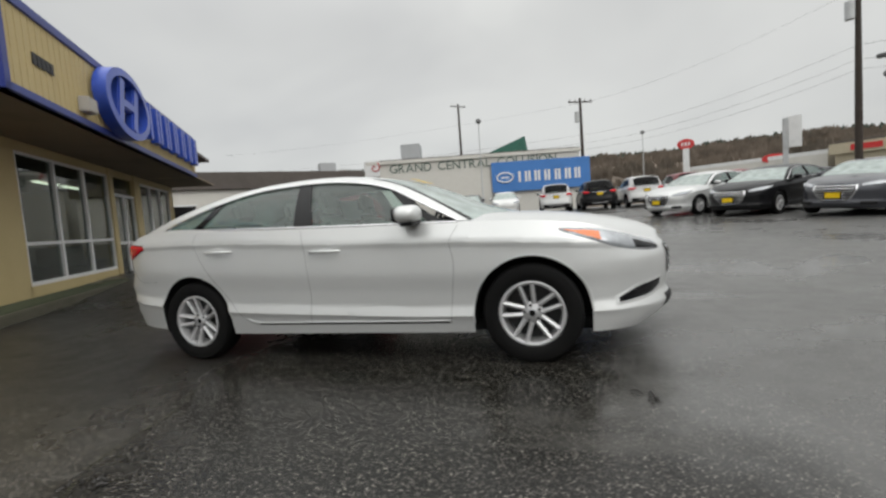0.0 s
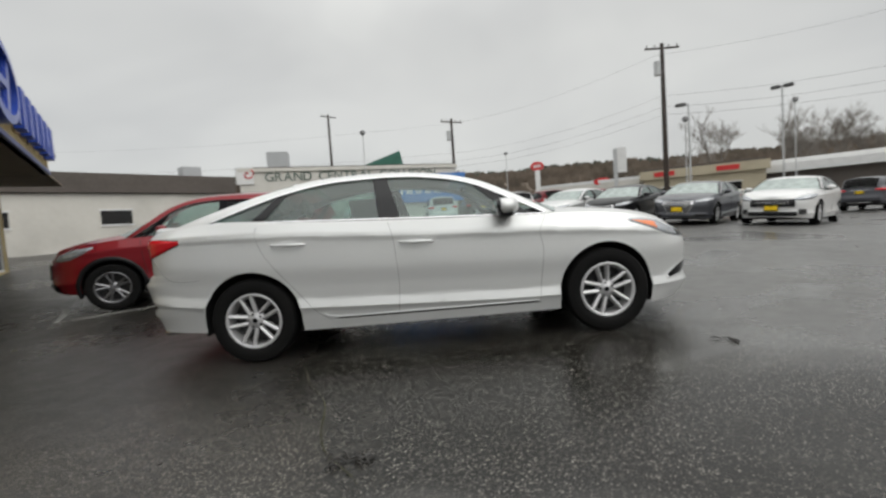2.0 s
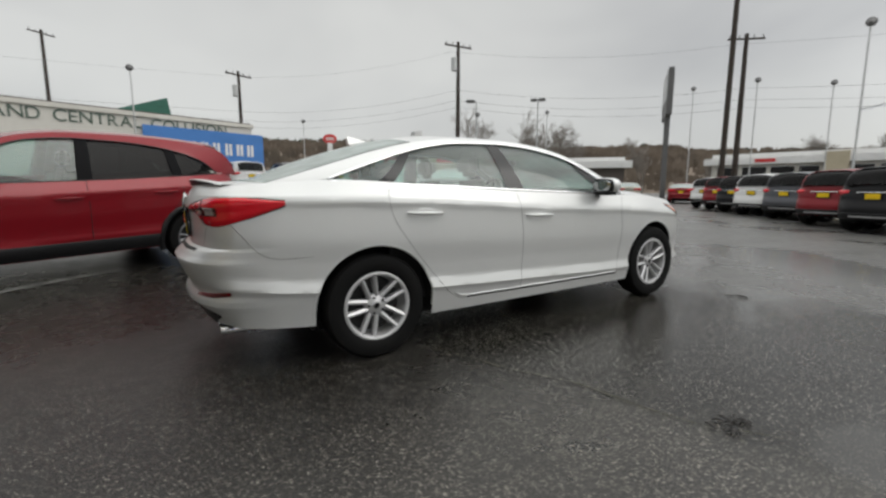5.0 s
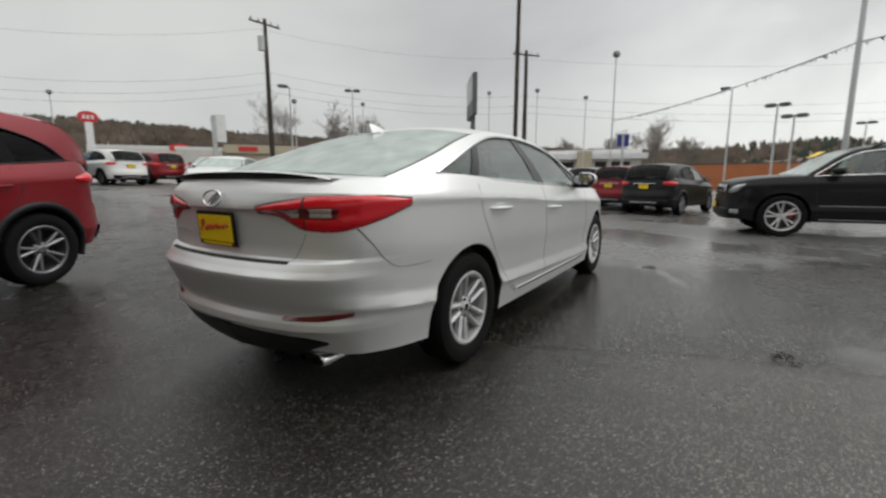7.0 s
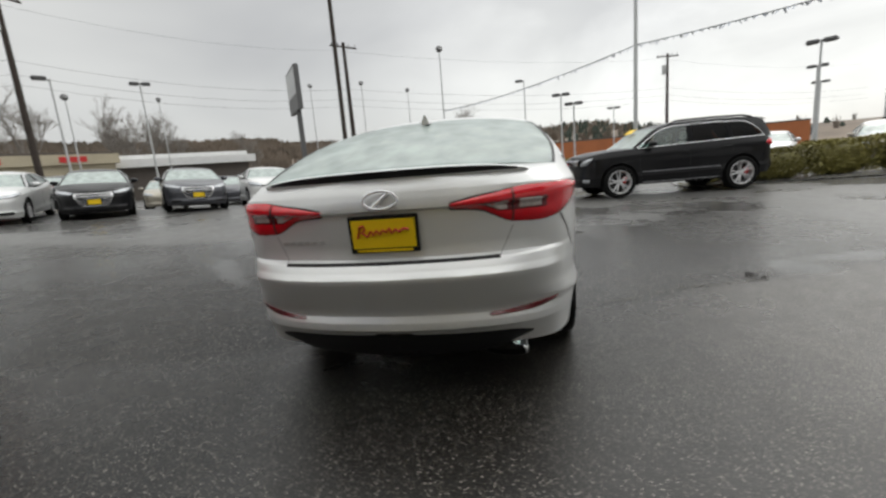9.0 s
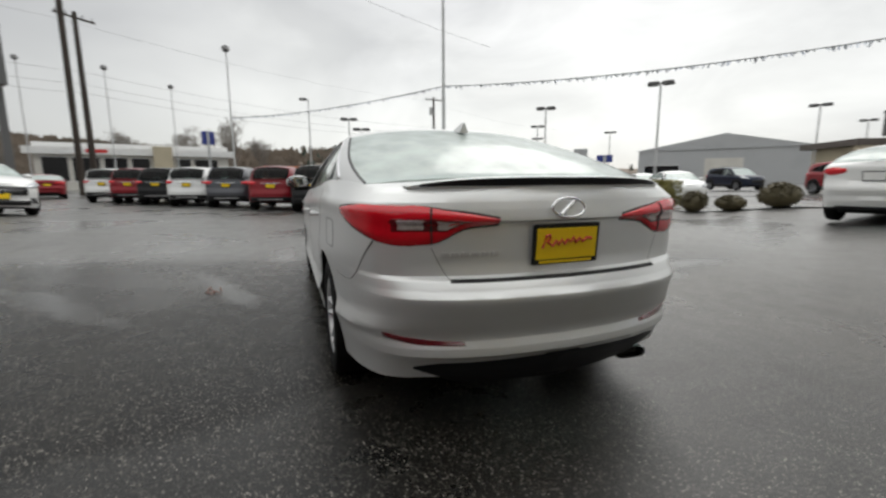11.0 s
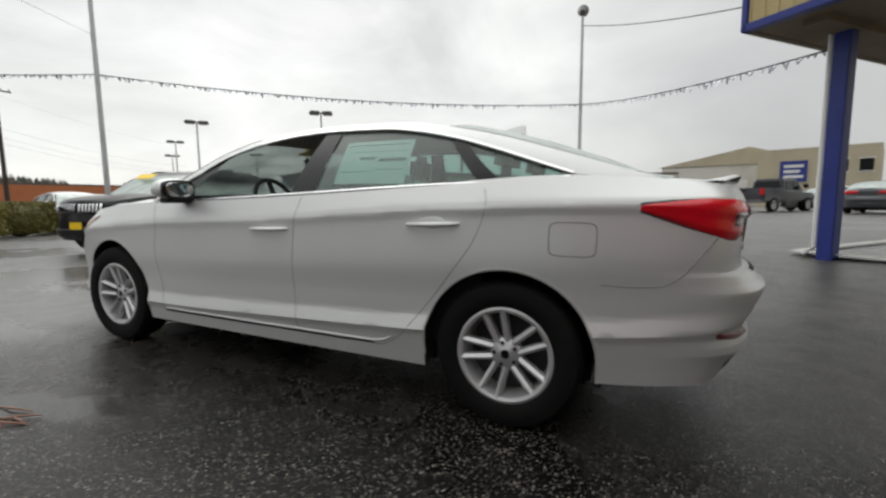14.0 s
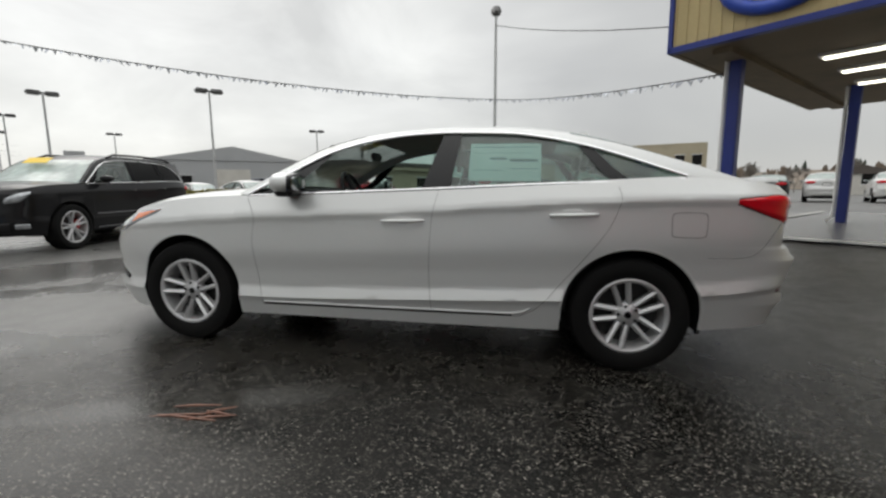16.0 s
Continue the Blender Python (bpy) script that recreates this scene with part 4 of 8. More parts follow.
LOT_SEDAN = scaled(SEDAN, 1.02, 1.0, 1.0, panels=[(0, 0.50, 0.50, 0.715, False, GLOSSBLACK, 0.008, "grille", "dark front grille with bright bars"), (0, 0.55, 0.25, 0.37, False, BLACKTRIM, 0.008, "lower_grille", "black lower grille"), (0.58, 0.72, 0.30, 0.44, False, BLACKTRIM, 0.008, "fog_recess", "dark fog lamp recess")] + FRONT_BARS[1:3], plates=[(2.425, 0.47, False, 0)], lamps=plain_lamps(-1.95, 0.32, 0.87, 1.03, 1.62, 0.48, 0.67, 0.87), cup=DARK)
LUXURY = scaled(SEDAN, 1.04, 1.01, 1.0, panels=[(0, 0.42, 0.36, 0.74, False, GLOSSBLACK, 0.008, "grille", "large dark grille with bright bars")] + [(0, 0.40, 0.38 + 0.068 * i, 0.402 + 0.068 * i, False, CHROME, 0.016, "grille_bar", "") for i in range(6)] + [(0.40, 0.43, 0.36, 0.76, False, CHROME, 0.014, "grille_rim", "")]
                + [(0.48, 0.72, 0.27, 0.36, False, BLACKTRIM, 0.005, "air_intake", "black air intake")], plates=[(2.50, 0.50, False, 0)], lamps=plain_lamps(-1.98, 0.36, 0.85, 1.02, 1.75, 0.50, 0.70, 0.86), cup=DARK, wheel="star", hex_grille=True)
COMPACT = scaled(SEDAN, 0.93, 0.95, 1.0, panels=[(0, 0.55, 0.27, 0.33, True, BLACKTRIM, 0.004, "rear_valance", "")], plates=[(-2.235, 0.86, True, -3)], lamps=plain_lamps(-1.92, 0.42, 0.88, 1.03, 1.5, 0.45, 0.68, 0.86), cup=WHITE, wheel="seven", trim=BLACKTRIM, card=WHITEPAINT)
COUPE = scaled(SEDAN, 0.92, 0.97, 0.95, panels=FRONT_DARK + [(0, 0.55, 0.27, 0.36, True, BLACKTRIM, 0.004, "rear_valance", "")], plates=[(-2.21, 0.80, True, -3)], lamps=plain_lamps(-1.90, 0.36, 0.82, 0.98, 1.5, 0.45, 0.66, 0.84), cup=RED, trim=BLACKTRIM)
SUV = dict(
    plan=[(-2.2, 0), (-2.185, 0.3), (-2.13, 0.55), (-2.02, 0.75), (-1.82, 0.86), (-1.4, 0.905), (-0.6, 0.915), (0.3, 0.915), (1.0, 0.908), (1.45, 0.88), (1.8, 0.79), (2.03, 0.58), (2.16, 0.28), (2.2, 0)],
    belt=[(-2.3, 1.15), (-1.9, 1.175), (-1.3, 1.145), (-0.3, 1.09), (0.5, 1.06), (1.0, 1.04), (1.4, 1.01), (1.8, 0.94), (2.05, 0.87), (2.25, 0.82)],
    low=[(-2.3, 0.34), (-1.7, 0.31), (-0.9, 0.27), (0.9, 0.26), (1.7, 0.28), (2.3, 0.28)],
    rear=[(0.28, 0.12), (0.36, 0.05), (0.45, 0.01), (0.56, 0.0), (0.68, 0.01), (0.72, 0.06), (0.9, 0.075), (1.15, 0.13)],
    front=[(0.2, 0.14), (0.32, 0.04), (0.42, 0.0), (0.6, 0.01), (0.75, 0.03), (0.85, 0.10), (0.95, 0.2)],
    char=[(-2.3, 1.02), (-1.5, 1.0), (0.0, 0.93), (1.0, 0.89), (2.2, 0.84)], crease=[(-2.3, 0.50), (-1.0, 0.45), (1.0, 0.42), (2.2, 0.45)],
    deck=[(-2.3, 1.14), (-1.9, 1.16), (1.0, 1.09), (1.4, 1.06), (1.8, 0.99), (2.1, 0.90), (2.25, 0.84)],
    dlo_top=[(1.0, 1.05), (0.7, 1.24), (0.45, 1.40), (0.2, 1.49), (-0.2, 1.53), (-0.65, 1.52), (-1.05, 1.475), (-1.35, 1.40), (-1.56, 1.30), (-1.68, 1.185)],
    dlo_bot=[(-1.68, 1.18), (-1.3, 1.15), (-0.3, 1.09), (0.5, 1.06), (1.0, 1.04)],
    frame=[(1.08, 1.05), (0.78, 1.27), (0.50, 1.45), (0.22, 1.55), (-0.2, 1.60), (-0.7, 1.605), (-1.25, 1.585), (-1.72, 1.52), (-1.95, 1.36), (-2.08, 1.15)],
    spine=[(1.3, 1.07), (0.95, 1.21), (0.6, 1.42), (0.25, 1.57), (-0.2, 1.64), (-0.8, 1.655), (-1.4, 1.635), (-1.78, 1.58), (-1.98, 1.44), (-2.12, 1.22), (-2.2, 1.16)],
    cabin=(-2.0, 1.04), bonnet=0.012, boot=0.0, roof=(0.28, -1.66), bow=(0.22, 0.07), floor=0.24, belt_in=1.05, tumble=(0.28, 0.35),
    axle=1.32, arch=0.395, tyre=(0.345, 0.225, 0.225), track=0.795, wheel="star", taper=[(-2.2, 0.02), (0, 0.0), (1.1, 0.02)],
    windows=[(0.86, -0.14, 0.52, -0.20, False), (-0.26, -1.12, -0.30, -1.08, True), (-1.22, -1.64, -1.18, -1.52, True)],
    pillars=[(0.98, 0.85, 0.68, 0.50), (-0.13, -0.27, -0.19, -0.31), (-1.11, -1.23, -1.07, -1.19)],
    plates=[(-2.145, 0.90, True, -4)], mirror=(0.60, 0.92, 1.13),
    seams=[[(0.92, 1.02), (0.90, 0.7), (0.85, 0.36)], [(-0.20, 1.08), (-0.2, 0.7), (-0.2, 0.34)], [(-1.15, 1.11), (-1.2, 0.95), (-1.02, 0.66), (-0.85, 0.36)]],
    handles=[(-0.02, 0.90), (-0.98, 0.95)],
    lamps=plain_lamps(-1.70, 0.56, 0.93, 1.07, 1.50, 0.55, 0.76, 0.96), d_pillar=0.13,
    panels=[(0, 0.72, 0.34, 0.50, True, BLACKTRIM, 0.004, "rear_bumper_trim", "black rear bumper trim"), (0, 0.42, 0.385, 0.43, True, ALLOY, 0.012, "skid_plate", "silver skid plate"), (0, 0.36, 0.985, 1.01, True, CHROME, 0.010, "hatch_strip", "bright strip across the hatch"), (0, 0.42, 0.50, 0.72, False, GLOSSBLACK, 0.006, "grille", "dark grille"), (0, 0.6, 0.30, 0.42, False, BLACKTRIM, 0.006, "lower_grille", "")],
    cup=RED, paint=RED, trim=BLACKTRIM, rear_glass=DARKGLASS, rear_glass_side=DARKGLASS, relief=0.7, rim_mat=DUSKALLOY, cladding=True,
)
OFFROADER = dict(
    SUV,
    plan=[(-2.36, 0), (-2.35, 0.35), (-2.31, 0.66), (-2.2, 0.85), (-2.0, 0.925), (-1.5, 0.955), (-0.6, 0.96), (0.3, 0.96), (1.1, 0.955), (1.65, 0.94), (2.02, 0.88), (2.25, 0.72), (2.38, 0.42), (2.42, 0)],
    belt=[(-2.4, 1.20), (-2.0, 1.225), (-1.4, 1.22), (-0.4, 1.19), (0.5, 1.165), (1.0, 1.15), (1.5, 1.135), (1.9, 1.10), (2.2, 1.05), (2.45, 1.0)],
    low=[(-2.4, 0.40), (-1.9, 0.36), (-0.9, 0.31), (0.9, 0.30), (1.8, 0.32), (2.45, 0.30)],
    rear=[(0.3, 0.14), (0.4, 0.05), (0.5, 0.0), (0.66, 0.0), (0.72, 0.035), (0.95, 0.04), (1.2, 0.08)],
    front=[(0.25, 0.12), (0.36, 0.03), (0.48, 0.0), (0.66, 0.01), (0.76, 0.03), (0.95, 0.05), (1.05, 0.12)],
    char=[(-2.4, 1.08), (-1.5, 1.07), (0.0, 1.03), (1.0, 1.0), (2.3, 0.95)], crease=[(-2.4, 0.56), (-1.0, 0.53), (1.0, 0.50), (2.3, 0.52)],
    deck=[(-2.4, 1.20), (-2.0, 1.22), (1.0, 1.20), (1.5, 1.185), (1.9, 1.15), (2.2, 1.09), (2.45, 1.02)],
    dlo_top=[(1.02, 1.16), (0.78, 1.33), (0.55, 1.48), (0.3, 1.575), (-0.1, 1.62), (-0.7, 1.63), (-1.3, 1.615), (-1.62, 1.585), (-1.86, 1.42), (-2.0, 1.24)],
    dlo_bot=[(-2.0, 1.235), (-1.4, 1.225), (-0.4, 1.195), (0.5, 1.17), (1.02, 1.15)],
    frame=[(1.12, 1.16), (0.86, 1.36), (0.60, 1.54), (0.32, 1.645), (-0.1, 1.695), (-0.8, 1.71), (-1.5, 1.70), (-2.0, 1.665), (-2.15, 1.45), (-2.27, 1.21)],
    spine=[(1.35, 1.19), (1.0, 1.33), (0.65, 1.55), (0.32, 1.68), (-0.2, 1.745), (-0.9, 1.76), (-1.6, 1.745), (-2.08, 1.70), (-2.2, 1.5), (-2.3, 1.28), (-2.36, 1.22)],
    cabin=(-2.2, 1.06), roof=(0.36, -1.98), bow=(0.22, 0.05), floor=0.30, belt_in=1.15, tumble=(0.30, 0.30), shoulder=0.045,
    axle=1.457, track=0.83, tyre=(0.395, 0.285, 0.275), arch=0.45, wheel="star", rim_mat=ALLOY, cup=BLACK, trim=CHROME, cladding=False,
    windows=[(0.90, -0.16, 0.62, -0.22, False), (-0.28, -1.16, -0.32, -1.12, True), (-1.26, -1.97, -1.22, -1.72, True)],
    pillars=[(1.0, 0.89, 0.76, 0.60), (-0.15, -0.29, -0.21, -0.33), (-1.15, -1.27, -1.11, -1.23)],
    plates=[(2.43, 0.58, False, 0)], mirror=(0.72, 0.98, 1.235),
    seams=[[(1.0, 1.13), (0.98, 0.8), (0.93, 0.42)], [(-0.21, 1.17), (-0.21, 0.8), (-0.21, 0.38)], [(-1.2, 1.2), (-1.24, 1.05), (-1.08, 0.76), (-0.92, 0.42)]],
    handles=[(-0.03, 1.02), (-1.02, 1.05)],
    lamps=plain_lamps(-2.02, 0.62, 0.98, 1.16, 2.08, 0.60, 0.82, 1.01),
    panels=[(0, 0.55, 0.82, 1.0, False, GLOSSBLACK, 0.006, "grille", "black grille")] + [(0.05 + 0.075 * i, 0.088 + 0.075 * i, 0.83, 0.99, False, CHROME, 0.014, "grille_bar", "") for i in range(7)]
    + [(0, 0.65, 0.36, 0.52, False, BLACKTRIM, 0.006, "lower_grille", ""), (0.70, 0.82, 0.42, 0.50, False, HEADLENS, 0.008, "fog_lamp", "clear fog lamp"), (0, 0.7, 0.40, 0.56, True, BLACKTRIM, 0.004, "rear_bumper_trim", "")],
)


KINDS = dict(lot=LOT_SEDAN, luxury=LUXURY, compact=COMPACT, coupe=COUPE, suv=SUV, offroader=OFFROADER)
FIRST, REPAINT = {}, {}


def park(spec, x, y, heading, colour, label, group="", name="car", detail=0, dz=0.0):
    """A car on the ground, tilted with it; x, y is the middle of the wheelbase."""
    h = radians(heading)
    f, l = Vector((math.cos(h), math.sin(h), 0)), Vector((-math.sin(h), math.cos(h), 0))
    a, w = spec["axle"], spec["track"]

    def g(u, v):
        p = Vector((x, y, 0)) + f * u + l * v
        return gz(p.x, p.y)

    zc = (g(a, w) + g(a, -w) + g(-a, w) + g(-a, -w)) / 4
    fx = (f + Vector((0, 0, (g(a, 0) - g(-a, 0)) / (2 * a)))).normalized()
    up = fx.cross((l + Vector((0, 0, (g(0, w) - g(0, -w)) / (2 * w)))).normalized()).normalized()
    ly = up.cross(fx)
    m = Matrix((fx, ly, up)).transposed().to_4x4()
    m.translation = (x, y, zc + dz)
    key = next(k for k, s in KINDS.items() if s is spec)
    if key not in FIRST:
        FIRST[key] = (build_car(dict(spec, cup=colour), m, label, "car", colour, group, detail, name)[0], colour)
        return FIRST[key][0]
    proto, was = FIRST[key]
    car = copy_thing(proto, m)
    car.name = name
    tagged(car, label, "car", group or "lone car")
    if not group:
        del car["group"]
    if colour is not was:
        for ob in car.children_recursive:
            if ob.data and ob.data.materials and ob.data.materials[0] is was:
                k = (ob.data.name, colour.name)
                if k not in REPAINT:
                    REPAINT[k] = ob.data.copy()
                    REPAINT[k].materials[0] = colour
                ob.data = REPAINT[k]
    return car


# ---- ground and setting materials ----
CREAM = material("cream_siding", (0.50, 0.40, 0.20), rough=0.65, stain=0.35, stain_scale=1.2, stain_color=(0.36, 0.28, 0.13), grain=0.08, grain_scale=30)
BLUE = material("blue_trim_paint", (0.018, 0.035, 0.22), rough=0.4, stain=0.3, stain_scale=2.5, grain=0.15)
SIGNBLUE = material("sign_blue_plastic", (0.03, 0.075, 0.42), rough=0.3, grain=0.15, grain_scale=8, stain=0.2)
SOFFIT = material("soffit_board", (0.20, 0.16, 0.11), rough=0.8, stain=0.4, stain_scale=1.5, grain=0.1)
CONCRETE = material("concrete", (0.15, 0.146, 0.138), rough=0.26, stain=0.7, stain_scale=1.1, grain=0.2, grain_scale=60, bump=0.3, bump_scale=80)
PALEWALL = material("pale_painted_wall", (0.62, 0.60, 0.55), rough=0.8, stain=0.35, stain_scale=0.35, grain=0.08, grain_scale=4)
TANWALL = material("tan_wall", (0.46, 0.405, 0.295), rough=0.8, stain=0.3, stain_scale=0.4, grain=0.1, grain_scale=5)
GREYWALL = material("grey_metal_wall", (0.42, 0.43, 0.44), rough=0.6, stain=0.2, stain_scale=0.3)
BROWNROOF = material("brown_roof", (0.10, 0.085, 0.075), rough=0.8, stain=0.3, stain_scale=0.8, grain=0.2, grain_scale=6)
GREENROOF = material("green_metal_roof", (0.025, 0.12, 0.085), rough=0.4, grain=0.2, grain_scale=3)
BANNERBLUE = material("blue_banner_cloth", (0.06, 0.20, 0.52), rough=0.7, stain=0.2, stain_scale=0.8)
DARKGREEN = material("dark_green_letters", (0.085, 0.125, 0.10), rough=0.6)
REDSIGN = material("red_sign", (0.55, 0.03, 0.03), rough=0.4, grain=0.1)
ORANGE = material("orange_wall", (0.42, 0.14, 0.05), rough=0.7, stain=0.3, stain_scale=0.5)
WOODPOLE = material("tarred_wood_pole", (0.035, 0.026, 0.02), rough=0.85, grain=0.5, grain_scale=14, stain=0.4, stain_scale=3)
STEELPOLE = material("galvanised_pole", (0.52, 0.53, 0.53), rough=0.45, metal=0.4, stain=0.3, stain_scale=2)
LAMPHEAD = material("lamp_head_grey", (0.10, 0.10, 0.10), rough=0.5, grain=0.2)
WIRE = material("black_cable", (0.03, 0.03, 0.03), rough=0.7)
PENNANT = material("silver_blue_pennants", (0.50, 0.53, 0.62), rough=0.35, metal=0.2, grain=0.8, grain_scale=5)
LINEPAINT = material("worn_white_line", (0.28, 0.28, 0.265), rough=0.5, stain=0.7, stain_scale=9, stain_color=(0.08, 0.08, 0.08))
EDGEPAINT = material("pale_edge_paint", (0.50, 0.49, 0.46), rough=0.5, stain=0.5, stain_scale=5, stain_color=(0.20, 0.195, 0.185))
YELLOWPAINT = material("yellow_kerb_paint", (0.55, 0.36, 0.03), rough=0.5, stain=0.5, stain_scale=6, stain_color=(0.15, 0.12, 0.06))
LEAF = material("hedge_leaves", (0.14, 0.125, 0.025), rough=0.6, grain=0.5, grain_scale=9, vary=0.3)
LEAFDARK = material("bush_leaves", (0.06, 0.048, 0.02), rough=0.6, grain=0.5, grain_scale=9)
BARK = material("bare_branches", (0.21, 0.19, 0.17), rough=0.9, grain=0.3)
WOODLAND = material("bare_woodland", (0.155, 0.125, 0.098), rough=0.95, grain=0.7, grain_scale=0.09, stain=0.7, stain_scale=0.03, stain_color=(0.075, 0.07, 0.055))
CONIFER = material("conifer_green", (0.04, 0.052, 0.04), rough=0.95, grain=0.5, grain_scale=0.5)
ROOMDARK = material("showroom_interior", (0.22, 0.21, 0.19), rough=0.8, grain=0.3, grain_scale=2)
MOSSKERB = material("mossy_concrete", (0.085, 0.08, 0.055), rough=0.8, stain=0.6, stain_scale=3, stain_color=(0.03, 0.035, 0.015), bump=0.5, bump_scale=40)
MULCH = material("planting_bed", (0.035, 0.045, 0.02), rough=0.95, grain=0.8, grain_scale=14, bump=0.8, bump_scale=25)
SHOPGLASS = glass("shop_glass", (0.6, 0.68, 0.65), see=0.8)
TUBE = bpy.data.materials.new("fluorescent_tube")
TUBE.use_nodes = True
TUBE.node_tree.nodes["Principled BSDF"].inputs["Emission Color"].default_value = (1.0, 0.97, 0.80, 1)
TUBE.node_tree.nodes["Principled BSDF"].inputs["Emission Strength"].default_value = 3.0


# ---- the shown car ----
CAR_POSE = Matrix.Rotation(radians(-1.06), 4, "Y")
main_car, main_shell = build_car(SHOWN, CAR_POSE, "silver four-door sedan with chrome window trim on wet asphalt", detail=1, name="sedan_car")


def shown_car_details(root, sh):
    # boot lip spoiler
    v = []
    end = float(sh.s_at_y(0.72))
    for u in np.linspace(-1, 1, 41):
        t = abs(u)
        p = sh.at(end * t, 1.085)
        x, y = float(p[0]) - 0.012 * (1 - t**4), math.copysign(float(p[1]), u)
        h = 0.026 * (1 - t**4)
        zb = 1.100 - 0.014 * t**2
        lip = 0.032 * (1 - t**3)
        for a, b in ((0.22, -0.014), (0.12, 0.010 + h * 0.35), (0.03, 0.016 + h), (0.004, 0.015 + h), (0.0, 0.011 + h), (0.010, 0.009 + h - lip), (0.055, -0.03)):
            v.append((x + a, y, zb + b))
    mi = [1 if i % 6 == 4 and 2 <= i // 6 <= 37 else 0 for i in range(40 * 6)]
    mesh_object("boot_spoiler", v, grid_faces(41, 7, False), [SILVER, BLACKTRIM], root, "silver boot lip spoiler with a dark underside", True, 40, mat_index=mi)
    # aerial fin
    bm = bmesh.new()
    rows = [[bm.verts.new((x, s * w, z)) for s in (-1, 1)] for x, w, z in ((-1.08, 0.012, 1.43), (-1.16, 0.010, 1.452), (-1.235, 0.006, 1.470), (-1.255, 0.006, 1.466), (-1.25, 0.03, 1.405))]
    for a, b in zip(rows, rows[1:]):
        bm.faces.new((a[0], a[1], b[1], b[0]))
    bm.faces.new([r[0] for r in rows])
    bm.faces.new([r[1] for r in rows][::-1])
    part("roof_aerial", bm, SILVER, root, "silver shark-fin roof aerial", True, 30)
    # oval badge and letter bars on the boot lid
    bm = bmesh.new()
    pts = [(-2.392 + 0.02 * math.sin(a) * 0.5, 0.078 * math.cos(a), 1.013 + 0.039 * math.sin(a)) for a in np.linspace(0, 2 * math.pi, 33)]
    tube_bm(pts, 0.0065, 8, bm, cap=False)
    tube_bm([(-2.392, 0.035, 0.985), (-2.385, 0.0, 1.013), (-2.378, -0.035, 1.04)], 0.010, 8, bm)
    part("oval_badge", bm, CHROME, root, "chrome oval badge", True, 50)
    for i in range(6):
        y = 0.535 - i * 0.041
        x = float(sh.at(sh.s_at_y(y), 0.83)[0])
        part("letter_bar", box_bm(x - 0.004, x + 0.006, y - 0.031, y, 0.822, 0.840, 0.002), ALLOY, root)
    # exhaust tip
    bm = bmesh.new()
    for sx, w, h in ((0, 0.100, 0.032),):
        ring = []
        for x, k in ((-2.05, 0.95), (-2.265, 1.0), (-2.272, 0.93), (-2.25, 0.88), (-2.13, 0.86)):
            ring.append([bm.verts.new((x, -0.51 + w * k * math.copysign(abs(math.cos(a)) ** 0.6, math.cos(a)), 0.252 + 0.006 * math.cos(a) + h * k * math.copysign(abs(math.sin(a)) ** 0.7, math.sin(a)))) for a in np.linspace(0, 2 * math.pi, 24, endpoint=False)])
        for a, b in zip(ring, ring[1:]):
            for i in range(24):
                bm.faces.new((a[i], a[(i + 1) % 24], b[(i + 1) % 24], b[i]))
    tip = part("exhaust_tip", bm, CHROME, root, "chrome oval exhaust tip", True, 50)
    # dark plug added for the shade inside the pipe
    part("exhaust_mouth", box_bm(-2.24, -2.19, -0.585, -0.435, 0.23, 0.275, 0.008), UNDER, tip, "dark plug for the shade inside the exhaust")
    e1 = float(sh.s_at_y(0.70))
    both("rear_valance", *skin_patch(sh, e1, 0.0, curve([(0.0, 0.398), (e1 * 0.75, 0.390), (e1, 0.352)]), curve([(0.0, 0.235), (e1 * 0.65, 0.26), (e1, 0.346)]), 24, 6, 0.004), BLACKTRIM, root, "black rear valance")
    # bumper reflectors, boot-lid side gaps, fuel flap
    s0, s1 = float(sh.s_at_y(0.45)), float(sh.s_at_y(0.79))
    both("bumper_reflector", *skin_patch(sh, s1, s0, curve([(s0, 0.472), (s1, 0.512)]), curve([(s0, 0.458), ((s0 + s1) / 2, 0.460), (s1, 0.482)]), 18, 6, 0.006), DEEPRED, root, "dark red bumper reflector")
    v = []
    for y, z in [(0.525, 0.735), (0.545, 0.75), (0.575, 0.80), (0.605, 0.86)]:
        for w in (-0.002, 0.002):
            v.append(tuple(sh.at(sh.s_at_y(y + w), z, 0.0015)))
    both("boot_side_gap", v, grid_faces(4, 2, False), SEAM, root, "dark panel gap")
    loop = []
    for a in np.linspace(0, 2 * math.pi, 45):
        c, s = math.cos(a), math.sin(a)
        loop.append((-1.675 + 0.092 * math.copysign(abs(c) ** 0.35, c), 0.862 + 0.068 * math.copysign(abs(s) ** 0.35, s)))
    v, f = ribbon(sh, loop, 0.005, 0.0015)
    mesh_object("fuel_flap_gap", v, f, SEAM, root, "dark gap round the fuel flap")
    # front fog recess with a bright frame
    f0, f1 = float(sh.s_at_x(1.93)), float(sh.s_at_y(0.50, False))
    for nm, grow, mat, off, lb in (("fog_frame", 0.016, SILVER, 0.006, ""), ("fog_recess", 0.0, GLOSSBLACK, 0.009, "dark fog lamp recess")):
        top = curve([(f0, 0.40 + grow), ((f0 + f1) / 2, 0.485 + grow), (f1, 0.50 + grow)])
        bot = curve([(f0, 0.365 - grow), ((f0 + f1) / 2, 0.37 - grow), (f1, 0.43 - grow)])
        both(nm, *skin_patch(sh, f1 + grow, f0 - grow, top, bot, 14, 6, off), mat, root, lb)
